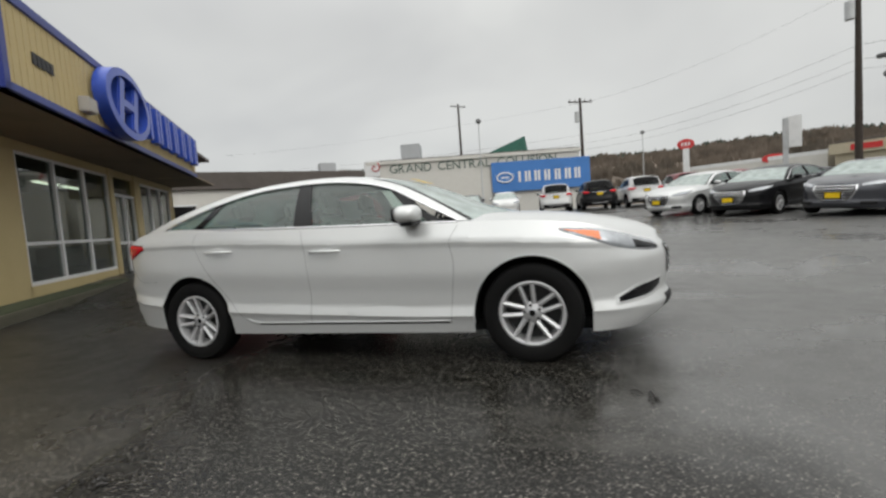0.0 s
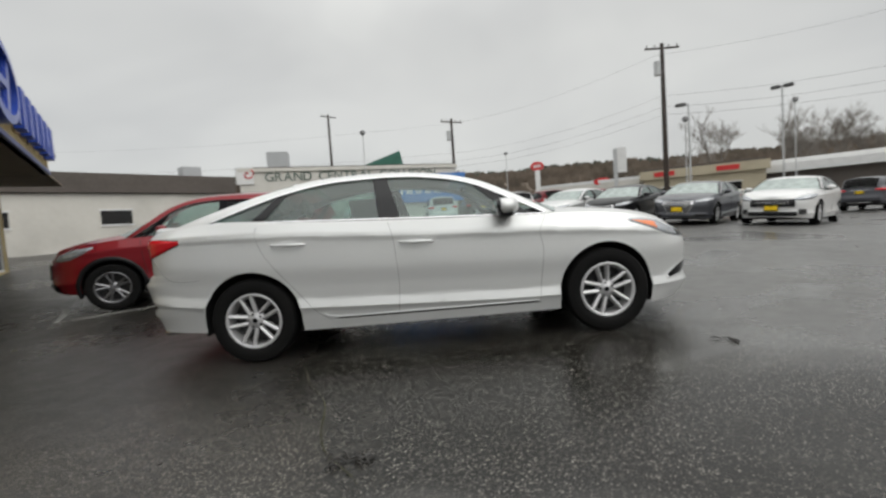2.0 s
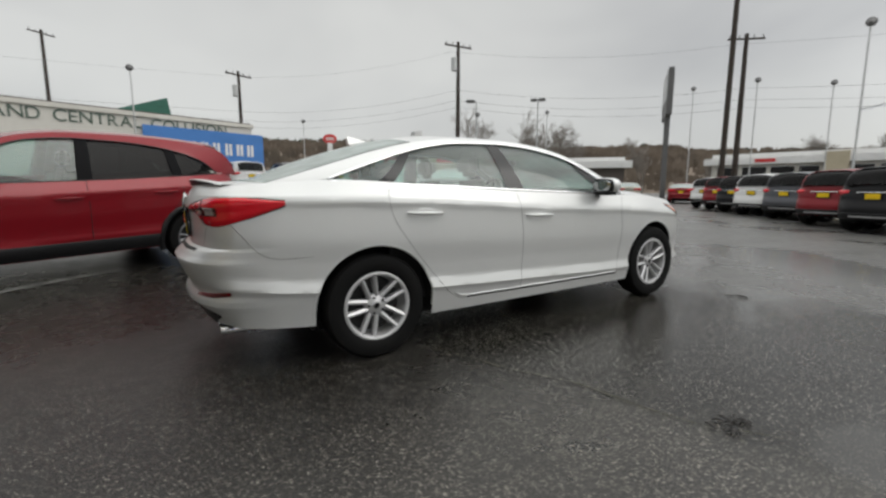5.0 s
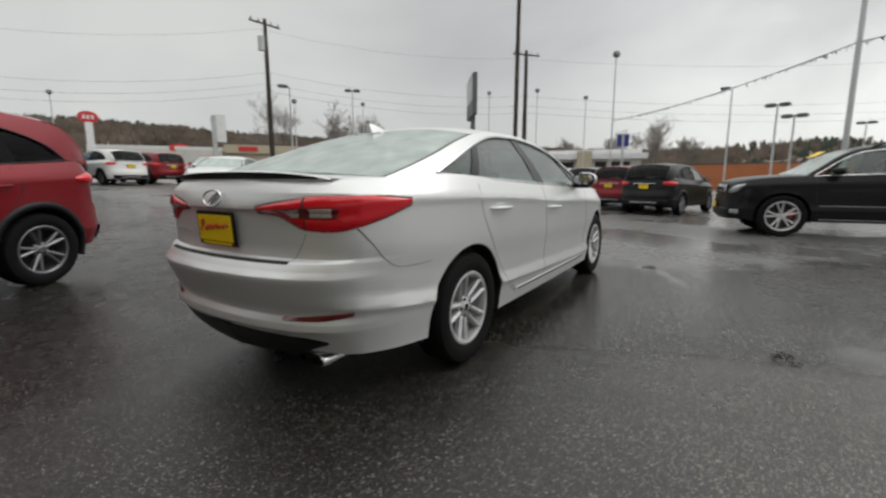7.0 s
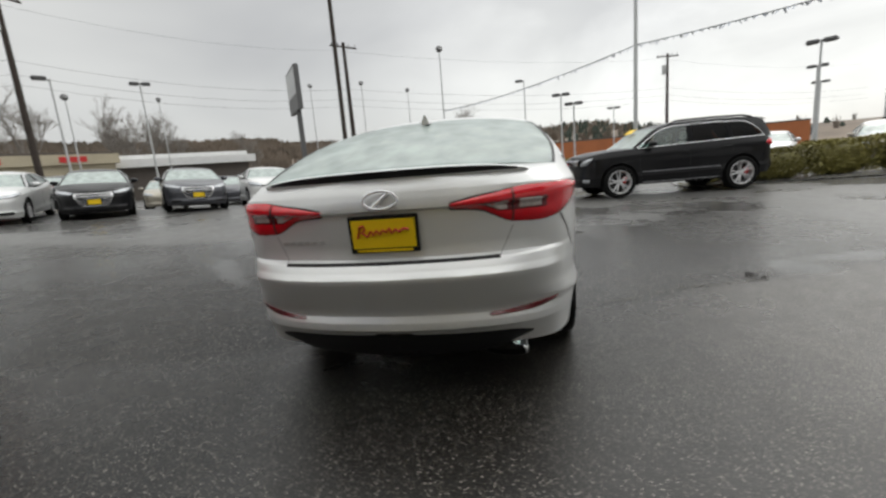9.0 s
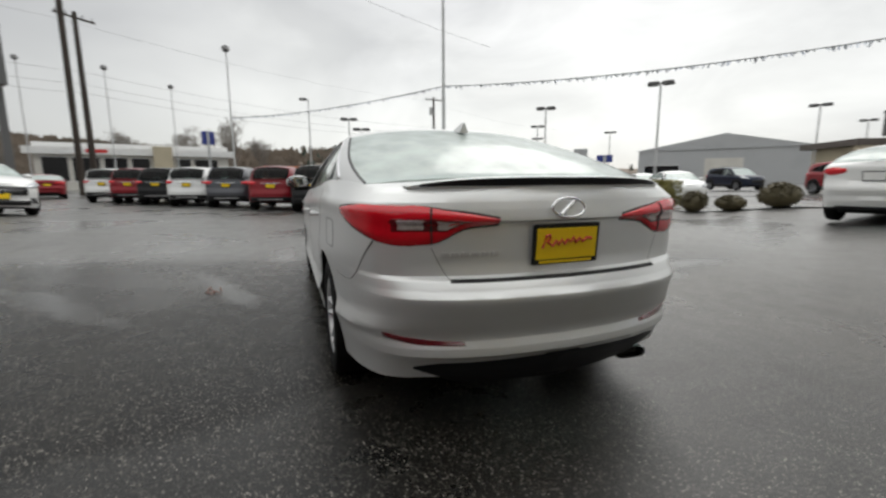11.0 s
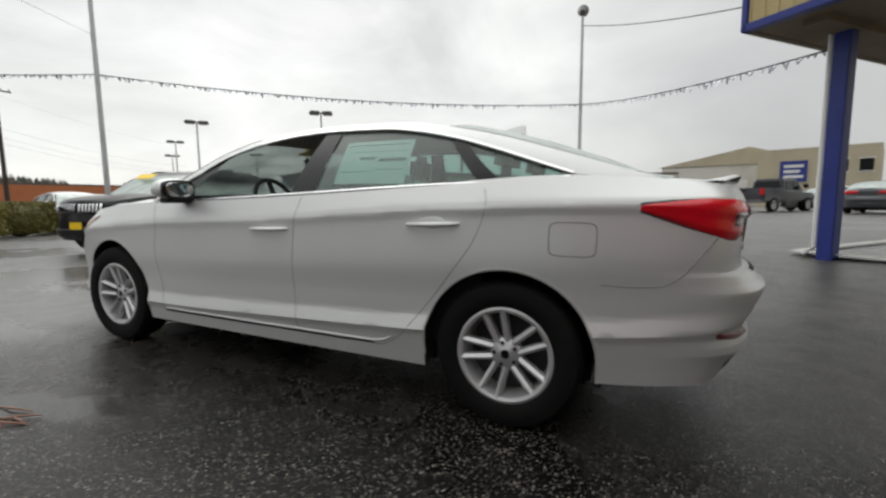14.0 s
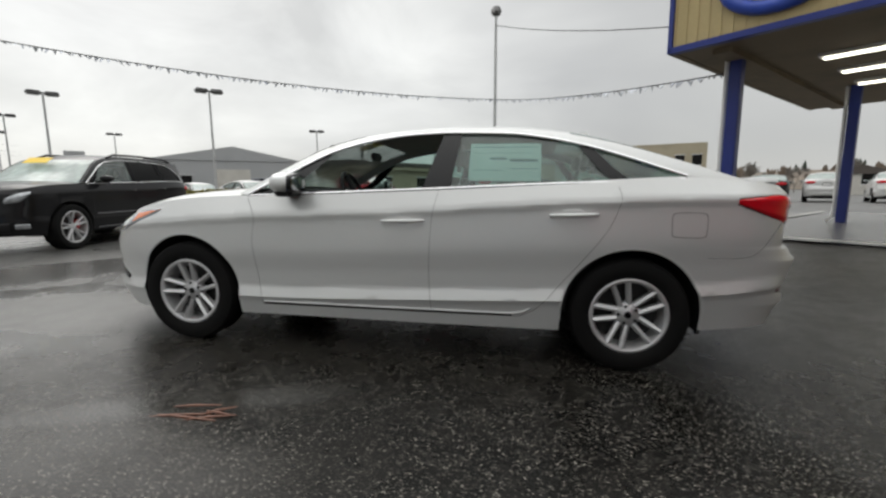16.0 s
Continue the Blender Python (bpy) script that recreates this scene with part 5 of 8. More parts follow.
    # window sticker inside the rear left glass
    def on_glass(x, z, o=-0.022):
        return (x, float(sh.glass_y(x, z)) + o, z)

    v = [on_glass(x, z) for x in np.linspace(-0.46, -0.88, 8) for z in np.linspace(1.09, 1.315, 5)]
    paper = mesh_object("window_sticker", v, grid_faces(8, 5), PAPER, root, "white price sheet inside the rear side window")
    for x0, x1, z0, z1 in ((-0.58, -0.68, 1.216, 1.228), (-0.70, -0.86, 1.204, 1.220), (-0.48, -0.86, 1.29, 1.294), (-0.48, -0.66, 1.15, 1.153), (-0.70, -0.86, 1.16, 1.163), (-0.48, -0.86, 1.255, 1.257)):
        v = [on_glass(x, z, -0.019) for x in np.linspace(x0, x1, 5) for z in (z0, z1)]
        mesh_object("print_bar", v, grid_faces(5, 2), INK, paper)
    # bright line along the foot of the doors, over a dark step
    for nm, dz, w, o, mat in (("sill_trim", 0.016, 0.010, 0.006, SILVER), ("sill_step", 0.004, 0.010, 0.003, GASKET)):
        line = [(x, 0.287 + 0.013 * (0.86 - x) / 1.66 + dz) for x in np.linspace(0.84, -0.74, 24)] + ([(-0.80, 0.325), (-0.84, 0.35)] if dz > 0.01 else [])
        both(nm, *ribbon(sh, line, w, o), mat, root, "bright sill trim line" if dz > 0.01 else "")
    # steering wheel, inside mirror, yellow tag
    bm = bmesh.new()
    cw, tilt = Vector((0.42, 0.36, 0.98)), Matrix.Rotation(radians(-65), 4, "Y")
    tube_bm([cw + tilt @ Vector((0.175 * math.cos(a), 0.175 * math.sin(a), 0)) for a in np.linspace(0, 2 * math.pi, 33)], 0.015, 8, bm, cap=False)
    for a in (0, 2.2, 4.1):
        tube_bm([cw, cw + tilt @ Vector((0.17 * math.cos(a), 0.17 * math.sin(a), 0))], 0.018, 6, bm)
    part("steering_wheel", bm, DASH, root, "dark steering wheel", True, 60)
    part("inside_mirror", box_bm(0.36, 0.39, -0.11, 0.11, 1.25, 1.31, 0.012), DASH, root)
    part("dealer_tag", box_bm(-0.07, 0.07, -0.13, 0.05, 0.0, 0.004, m=Matrix.Translation((0.43, 0.0, 1.362)) @ Matrix.Rotation(radians(19), 4, "Y")), YELLOW, root, "yellow tag behind the windscreen")


shown_car_details(main_car, main_shell)


# ---- ground ----
def asphalt():
    m = material("wet_asphalt", (0.045, 0.044, 0.043), rough=0.45)
    nt = m.node_tree
    p = nt.nodes["Principled BSDF"]
    co = nt.nodes.new("ShaderNodeTexCoord")

    def noise_node(scale, detail=4.0, rough=0.6):
        n = nt.nodes.new("ShaderNodeTexNoise")
        n.inputs["Scale"].default_value, n.inputs["Detail"].default_value, n.inputs["Roughness"].default_value = scale, detail, rough
        nt.links.new(co.outputs["Object"], n.inputs["Vector"])
        return n.outputs["Fac"]

    def rng(src, a, b, c, d):
        r = nt.nodes.new("ShaderNodeMapRange")
        r.interpolation_type = "SMOOTHSTEP"
        for k, q in (("From Min", a), ("From Max", b), ("To Min", c), ("To Max", d)):
            r.inputs[k].default_value = q
        nt.links.new(src, r.inputs[0])
        return r.outputs[0]

    def mixc(f, a, b):
        mx = nt.nodes.new("ShaderNodeMix")
        mx.data_type = "RGBA"
        nt.links.new(f, mx.inputs["Factor"])
        for k, q in (("A", a), ("B", b)):
            if isinstance(q, tuple):
                mx.inputs[k].default_value = (*q, 1)
            else:
                nt.links.new(q, mx.inputs[k])
        return mx.outputs["Result"]

    def math_node(op, x, y=None, z=None):
        n = nt.nodes.new("ShaderNodeMath")
        n.operation = op
        for k, q in enumerate((x, y, z)):
            if q is None:
                continue
            if isinstance(q, (int, float)):
                n.inputs[k].default_value = q
            else:
                nt.links.new(q, n.inputs[k])
        return n.outputs[0]

    sep = nt.nodes.new("ShaderNodeSeparateXYZ")
    nt.links.new(co.outputs["Object"], sep.inputs[0])
    X, Y = sep.outputs["X"], sep.outputs["Y"]
    broad, mid, fine = noise_node(0.30, 5.0, 0.55), noise_node(1.3, 5.0), noise_node(5.0, 4.0)
    # older, paler paving ahead of a ragged seam that runs under the shown car
    seam = math_node("ADD", math_node("MULTIPLY_ADD", Y, 0.33, X), math_node("MULTIPLY_ADD", mid, 0.5, 1.10))
    old = rng(seam, -0.15, 0.15, 0.0, 1.0)
    # shallow standing water
    pools = None
    for x, y, rx, ry, turn in POOLS:
        c, s = math.cos(radians(turn)), math.sin(radians(turn))
        dx, dy = math_node("SUBTRACT", X, x), math_node("SUBTRACT", Y, y)
        u = math_node("DIVIDE", math_node("ADD", math_node("MULTIPLY", dx, c), math_node("MULTIPLY", dy, s)), rx)
        w = math_node("DIVIDE", math_node("SUBTRACT", math_node("MULTIPLY", dy, c), math_node("MULTIPLY", dx, s)), ry)
        r2 = math_node("ADD", math_node("MULTIPLY", u, u), math_node("MULTIPLY", w, w))
        m_ = rng(math_node("ADD", math_node("MULTIPLY_ADD", mid, 3.2, r2), math_node("MULTIPLY", fine, 1.4)), 3.5, 2.2, 0.0, 1.0)
        pools = m_ if pools is None else math_node("MAXIMUM", pools, m_)
    vor = nt.nodes.new("ShaderNodeTexVoronoi")
    vor.inputs["Scale"].default_value = 165
    nt.links.new(co.outputs["Object"], vor.inputs["Vector"])
    chips = rng(vor.outputs["Color"], 0.74, 0.83, 0.0, 1.0)
    # newer paving turns paler towards negative y
    pale_right = rng(math_node("MULTIPLY_ADD", mid, 0.9, Y), -0.9, -1.9, 0.0, 1.0)
    newer = mixc(pale_right, mixc(chips, (0.0092, 0.0085, 0.0074), (0.098, 0.090, 0.077)), mixc(chips, (0.024, 0.0220, 0.0187), (0.20, 0.184, 0.155)))
    worn = mixc(chips, (0.0125, 0.0116, 0.0100), (0.10, 0.093, 0.080))
    # left side darkened: its dull, dark reflections are put into the stone colour
    dim_stones = mixc(chips, (0.0045, 0.0042, 0.0037), (0.095, 0.088, 0.076))
    dim_left = math_node("MULTIPLY", rng(math_node("MULTIPLY_ADD", mid, 0.7, Y), 0.6, 1.4, 0.0, 1.0), rng(math_node("MULTIPLY_ADD", mid, 2.0, X), 2.6, 0.4, 0.0, 1.0))
    stones = mixc(dim_left, mixc(old, newer, worn), dim_stones)
    # palest paving further out on the lot, with the wet film's sky sheen painted in
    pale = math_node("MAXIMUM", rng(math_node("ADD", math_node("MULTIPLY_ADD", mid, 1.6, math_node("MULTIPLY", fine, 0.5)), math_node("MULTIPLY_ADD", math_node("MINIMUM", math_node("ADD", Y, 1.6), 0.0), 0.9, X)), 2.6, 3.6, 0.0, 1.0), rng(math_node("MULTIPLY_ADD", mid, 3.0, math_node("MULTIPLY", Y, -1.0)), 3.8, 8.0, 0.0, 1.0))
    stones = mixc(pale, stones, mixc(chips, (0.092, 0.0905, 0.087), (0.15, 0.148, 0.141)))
    # scattered larger pale stones in the mix
    grit = nt.nodes.new("ShaderNodeTexVoronoi")
    grit.inputs["Scale"].default_value = 105
    nt.links.new(co.outputs["Object"], grit.inputs["Vector"])
    bright = math_node("MULTIPLY", rng(grit.outputs["Color"], 0.77, 0.84, 0.0, 0.85), rng(grit.outputs["Distance"], 0.52, 0.34, 0.0, 1.0))
    stones = mixc(math_node("MULTIPLY", bright, math_node("MULTIPLY_ADD", pools, -0.7, 1.0)), stones, (0.30, 0.28, 0.245))
    # long thin pale streaks, and the same pale tone in the pools
    drift = nt.nodes.new("ShaderNodeMapping")
    drift.inputs["Rotation"].default_value = (0, 0, radians(-32))
    drift.inputs["Scale"].default_value = (0.28, 1.5, 1.0)
    nt.links.new(co.outputs["Object"], drift.inputs[0])
    streak_noise = nt.nodes.new("ShaderNodeTexNoise")
    streak_noise.inputs["Scale"].default_value, streak_noise.inputs["Detail"].default_value, streak_noise.inputs["Distortion"].default_value = 1.1, 7.0, 0.9
    nt.links.new(drift.outputs[0], streak_noise.inputs["Vector"])
    pale_streaks = math_node("MULTIPLY", rng(streak_noise.outputs["Fac"], 0.54, 0.72, 0.0, 0.5), math_node("MULTIPLY", math_node("MULTIPLY_ADD", old, 0.8, 0.2), math_node("MULTIPLY_ADD", dim_left, -0.85, 1.0)))
    stones = mixc(math_node("MAXIMUM", pale_streaks, math_node("MULTIPLY", pools, 0.4)), stones, (0.072, 0.069, 0.062))
    tone = mixc(rng(noise_node(0.9, 6.0), 0.40, 0.72, 0.0, 0.3), stones, (0.015, 0.0135, 0.0115))
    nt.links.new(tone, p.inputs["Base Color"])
    damp = rng(broad, 0.46, 0.62, 0.0, 1.0)
    wet = math_node("MAXIMUM", math_node("MULTIPLY", damp, math_node("MULTIPLY_ADD", pale, 0.3, math_node("MULTIPLY_ADD", old, 0.35, 0.3))), pools)
    r1 = math_node("SUBTRACT", math_node("MULTIPLY_ADD", wet, -0.20, math_node("MULTIPLY_ADD", pale, 0.10, 0.30)), math_node("MULTIPLY", old, 0.05))
    r2 = math_node("MAXIMUM", math_node("MULTIPLY_ADD", rng(fine, 0.35, 0.7, 0.0, 1.0), 0.08, r1), 0.06)
    nt.links.new(r2, p.inputs["Roughness"])
    near_old = math_node("MULTIPLY", old, math_node("SUBTRACT", 1.0, pale))
    film = math_node("MAXIMUM", math_node("MULTIPLY_ADD", near_old, -0.18, math_node("MULTIPLY_ADD", dim_left, -0.21, 0.5)), 0.14)
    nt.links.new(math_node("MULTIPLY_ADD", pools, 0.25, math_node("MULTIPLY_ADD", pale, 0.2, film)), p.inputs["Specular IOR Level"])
    bp = nt.nodes.new("ShaderNodeBump")
    bp.inputs["Distance"].default_value = 0.006
    nt.links.new(math_node("MULTIPLY_ADD", math_node("MAXIMUM", wet, math_node("MULTIPLY", old, 0.7)), -0.3, 0.4), bp.inputs["Strength"])
    nt.links.new(noise_node(170, 3.0), bp.inputs["Height"])
    nt.links.new(bp.outputs[0], p.inputs["Normal"])
    return m


POOLS = ((-0.10, -2.95, 0.36, 0.34, 30), (1.6, -1.65, 0.9, 0.10, 25), (2.1, -1.3, 0.45, 0.25, 20), (3.6, -0.1, 1.1, 0.28, 30), (0.72, 1.72, 0.9, 0.16, 24), (2.5, 1.15, 0.8, 0.24, 0), (0.15, -3.6, 0.18, 1.0, 0), (0.3, 2.9, 0.9, 0.18, 45), (4.6, 2.6, 1.3, 0.3, 50))
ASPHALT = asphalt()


def build_ground():
    edges = sorted(set([-900, -500, -300, -180, -110, -70, -45, -32, -24] + list(np.round(np.arange(-18, 36.01, 0.75), 2)) + [40, 45, 60, 85, 120, 180, 300, 500, 900]))
    v = [(x, y, gz(x, y)) for x in edges for y in edges]
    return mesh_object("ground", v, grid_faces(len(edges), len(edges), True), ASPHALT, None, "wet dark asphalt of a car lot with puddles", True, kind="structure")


build_ground()


def strip(name, a, b, width, mat, label, lift=0.004, wobble=0.0, n=12):
    """A thin painted or worn strip that follows the ground from a to b."""
    a, b = Vector(a), Vector(b)
    d = (b - a).normalized()
    q = Vector((-d.y, d.x))
    v = []
    for i in range(n + 1):
        p = a.lerp(b, i / n)
        k = wobble * (noise.noise(Vector((p.x * 1.7, p.y * 1.7, 3.1))))
        w = width * (1 + (0.6 * noise.noise(Vector((p.x * 3, p.y * 3, 7.7))) if wobble else 0)) / 2
        for s in (-1, 1):
            c = p + q * (s * w + k)
            v.append((c.x, c.y, gz(c.x, c.y) + lift))
    return tagged(mesh_object(name, v, grid_faces(n + 1, 2, True), mat, None, label, False), kind="structure")


# ---- showroom and canopy ----
C0, D, N = Vector((-4.81, -0.09)), Vector((-0.565, 0.825)).normalized(), Vector((0.825, 0.565)).normalized()
SHOW = Matrix((Vector((D.x, D.y, 0)), Vector((N.x, N.y, 0)), Vector((0, 0, 1)))).transposed().to_4x4()
SHOW.translation = (C0.x, C0.y, 0)
# local x along the front, y outwards, z up


def wall_box(name, x0, x1, y0, y1, z0, z1, mat, label, parent=None, m=SHOW, bevel=0.0):
    bm = box_bm(x0, x1, y0, y1, z0, z1, bevel)
    if parent is None:
        bm.transform(m)
        me = bpy.data.meshes.new(name)
        bm.to_mesh(me)
        bm.free()
        me.materials.append(mat)
        return tagged(new(name, me), label, kind="structure")
    return part(name, bm, mat, parent, label)


def build_showroom():
    root = thing("showroom_building", "cream showroom with blue-trimmed fascia and tall shop windows", "building", SHOW)
    part("floor_slab", box_bm(0.35, 12.4, -9.0, -1.45, -0.3, 0.13), CONCRETE, root)
    part("rear_wall", box_bm(0.35, 12.4, -9.2, -9.0, -0.2, 3.1), ROOMDARK, root)
    part("end_wall", box_bm(0.2, 0.35, -9.0, -1.5, -0.2, 3.1), CREAM, root, "cream rendered wall")
    part("end_wall", box_bm(12.2, 12.4, -9.0, -1.5, -0.2, 3.1), CREAM, root, "cream rendered wall")
    part("ceiling", box_bm(0.35, 12.4, -9.2, -1.5, 3.02, 3.2), LINER, root)
    part("soffit", box_bm(0.0, 12.4, -1.72, -0.02, 2.98, 3.04), SOFFIT, root, "brown boarded soffit under the overhang")
    part("roof_deck", box_bm(0.35, 12.4, -9.2, -0.10, 3.9, 4.0), BROWNROOF, root)
    # fascia boards and blue trims
    fas = part("fascia", box_bm(0.0, 9.42, -0.12, 0.0, 3.08, 4.14), CREAM, root, "cream ribbed fascia")
    for i in range(62):
        part("fascia_rib", box_bm(0.02 + i * 0.152, 0.045 + i * 0.152, 0.0, 0.008, 3.10, 4.12), CREAM, fas)
    part("fascia_trim", box_bm(-0.06, 9.45, -0.14, 0.03, 2.98, 3.09, 0.008), BLUE, root, "blue lower fascia trim")
    part("fascia_trim", box_bm(-0.06, 9.45, -0.14, 0.03, 4.13, 4.27, 0.008), BLUE, root, "blue upper fascia trim")
    part("fascia_trim", box_bm(-0.08, 0.05, -0.14, 0.03, 2.98, 4.27, 0.008), BLUE, root, "blue corner trim")
    part("fascia_return", box_bm(-0.10, 0.0, -2.2, -0.12, 2.98, 4.2), CREAM, root)
    part("fascia_end", box_bm(9.35, 9.44, -1.7, -0.1, 2.98, 4.2), CREAM, root)
    # roof sign: oval emblem and seven letter blocks, plain shapes
    bm = bmesh.new()
    for t0, t1, y0, y1 in ((0.62, 1.0, 0.05, 0.42),):
        rings = []
        for r, y in ((1.0, 0.05), (1.0, 0.26), (0.84, 0.27), (0.84, 0.08)):
            rings.append([bm.verts.new((3.3 + 1.08 * r * math.cos(a), y, 3.66 + 0.64 * (r if r > 0.9 else 0.78) * math.sin(a))) for a in np.linspace(0, 2 * math.pi, 48, endpoint=False)])
        for a, b in zip(rings, rings[1:] + rings[:1]):
            for i in range(48):
                bm.faces.new((a[i], a[(i + 1) % 48], b[(i + 1) % 48], b[i]))
    part("oval_emblem", bm, SIGNBLUE, root, "blue oval sign ring", True, 40)
    bm = bmesh.new()
    for x0, x1 in ((2.75, 3.15), (3.45, 3.85)):
        box_bm(-0.13, 0.13, 0.08, 0.24, -0.50, 0.50, 0.03, bm, Matrix.Translation(((x0 + x1) / 2, 0, 3.66)) @ Matrix.Rotation(radians(16), 4, "Y"))
    box_bm(3.0, 3.6, 0.08, 0.24, 3.56, 3.76, 0.03, bm)
    part("emblem_bars", bm, SIGNBLUE, root, "blue bars inside the oval")
    x = 4.62
    for w in (0.62, 0.60, 0.62, 0.66, 0.64, 0.62, 0.26):
        bm = box_bm(x, x + 0.15, 0.03, 0.20, 3.28, 4.08, 0.012)
        if w > 0.3:
            box_bm(x + w - 0.15, x + w, 0.03, 0.20, 3.28, 4.08, 0.012, bm)
        part("sign_block", bm, SIGNBLUE, root, "blue sign block")
        x += w + 0.075
    for i in range(5):
        part("number_bar", box_bm(0.62 + i * 0.105, 0.70 + i * 0.105, 0.0, 0.02, 3.50, 3.66), DASH, root, "dark numeral bar")
    part("fascia_lamp", box_bm(1.78, 2.08, 0.0, 0.16, 3.18, 3.42, 0.015), LINER, root, "cream lamp box on the fascia")
    # front wall with piers, glazing and door
    part("wall_pier", box_bm(0.35, 2.95, -1.75, -1.5, -0.2, 3.0), CREAM, root, "cream rendered pier")
    part("wall_pier", box_bm(6.72, 6.95, -1.75, -1.47, -0.2, 3.0), CREAM, root, "cream rendered pier")
    part("wall_pier", box_bm(8.42, 8.9, -1.75, -1.47, -0.2, 3.0), CREAM, root, "cream rendered pier")
    part("wall_pier", box_bm(11.95, 12.4, -1.75, -1.5, -0.2, 3.0), CREAM, root, "cream rendered pier")
    part("header", box_bm(2.9, 12.0, -1.72, -1.5, 2.80, 3.0), CREAM, root)
    part("stall_riser", box_bm(2.9, 6.75, -1.70, -1.5, -0.2, 0.34), CREAM, root)
    part("stall_riser", box_bm(8.88, 12.0, -1.70, -1.5, -0.2, 0.40), CREAM, root)

    def glazing(x0, x1, n, z0, z1, transom):
        win = part("shop_window", box_bm(x0, x1, -1.62, -1.52, z0, z0 + 0.07), WHITEPAINT, root, "tall shop window with white frame")
        part("window_frame", box_bm(x0, x1, -1.62, -1.52, z1 - 0.07, z1), WHITEPAINT, win)
        part("transom_bar", box_bm(x0, x1, -1.61, -1.53, transom - 0.03, transom + 0.03), WHITEPAINT, win)
        for i in range(n + 1):
            x = x0 + (x1 - x0) * i / n
            part("mullion", box_bm(x - 0.035, x + 0.035, -1.625, -1.515, z0, z1), WHITEPAINT, win)
            if i < n:
                g = part("pane", box_bm(x + 0.03, x + (x1 - x0) / n - 0.03, -1.575, -1.565, z0 + 0.05, z1 - 0.05), SHOPGLASS, win, "reflecting glass pane")

    glazing(2.98, 6.72, 3, 0.34, 2.82, 1.12)
    glazing(8.90, 11.95, 3, 0.40, 2.82, 1.15)
    glazing(6.95, 8.42, 2, 0.12, 2.35, 1.0)
    part("door_header_pane", box_bm(6.98, 8.40, -1.58, -1.57, 2.37, 2.80), SHOPGLASS, root)
    # inside: desks, ceiling strips
    for i, (px, py) in enumerate(((4.0, -4.5), (5.6, -6.0), (9.6, -4.0), (10.8, -5.5))):
        part("showroom_counter", box_bm(px - 0.7, px + 0.7, py - 0.3, py + 0.3, 0.13, 1.0 + 0.1 * (i % 2), 0.02), WHITEPAINT, root, "pale counter behind the glass")
    for px in (3.6, 5.4, 9.6, 11.2):
        part("ceiling_strip", box_bm(px - 0.6, px + 0.6, -4.2, -4.05, 2.96, 3.0), TUBE, root, "lit ceiling strip lamp")
    return root


build_showroom()
wall_box("planting_bed", 0.4, 8.8, -1.46, -0.86, -0.2, 0.15, MULCH, "mossy planting bed along the shop wall")
wall_box("kerb_front", 0.4, 8.8, -0.84, -0.70, -0.2, 0.14, MOSSKERB, "mossy worn concrete kerb", bevel=0.02)
wall_box("kerb_yellow", 8.82, 10.6, -0.84, -0.70, -0.2, 0.17, YELLOWPAINT, "yellow painted kerb", bevel=0.02)


C1, E1 = Vector((-3.04, -3.97)), Vector((-0.735, 0.678)).normalized()
E2 = Vector((-E1.y, E1.x))
CANOPY = Matrix((Vector((E1.x, E1.y, 0)), Vector((E2.x, E2.y, 0)), Vector((0, 0, 1)))).transposed().to_4x4()
CANOPY.translation = (C1.x, C1.y, 0)


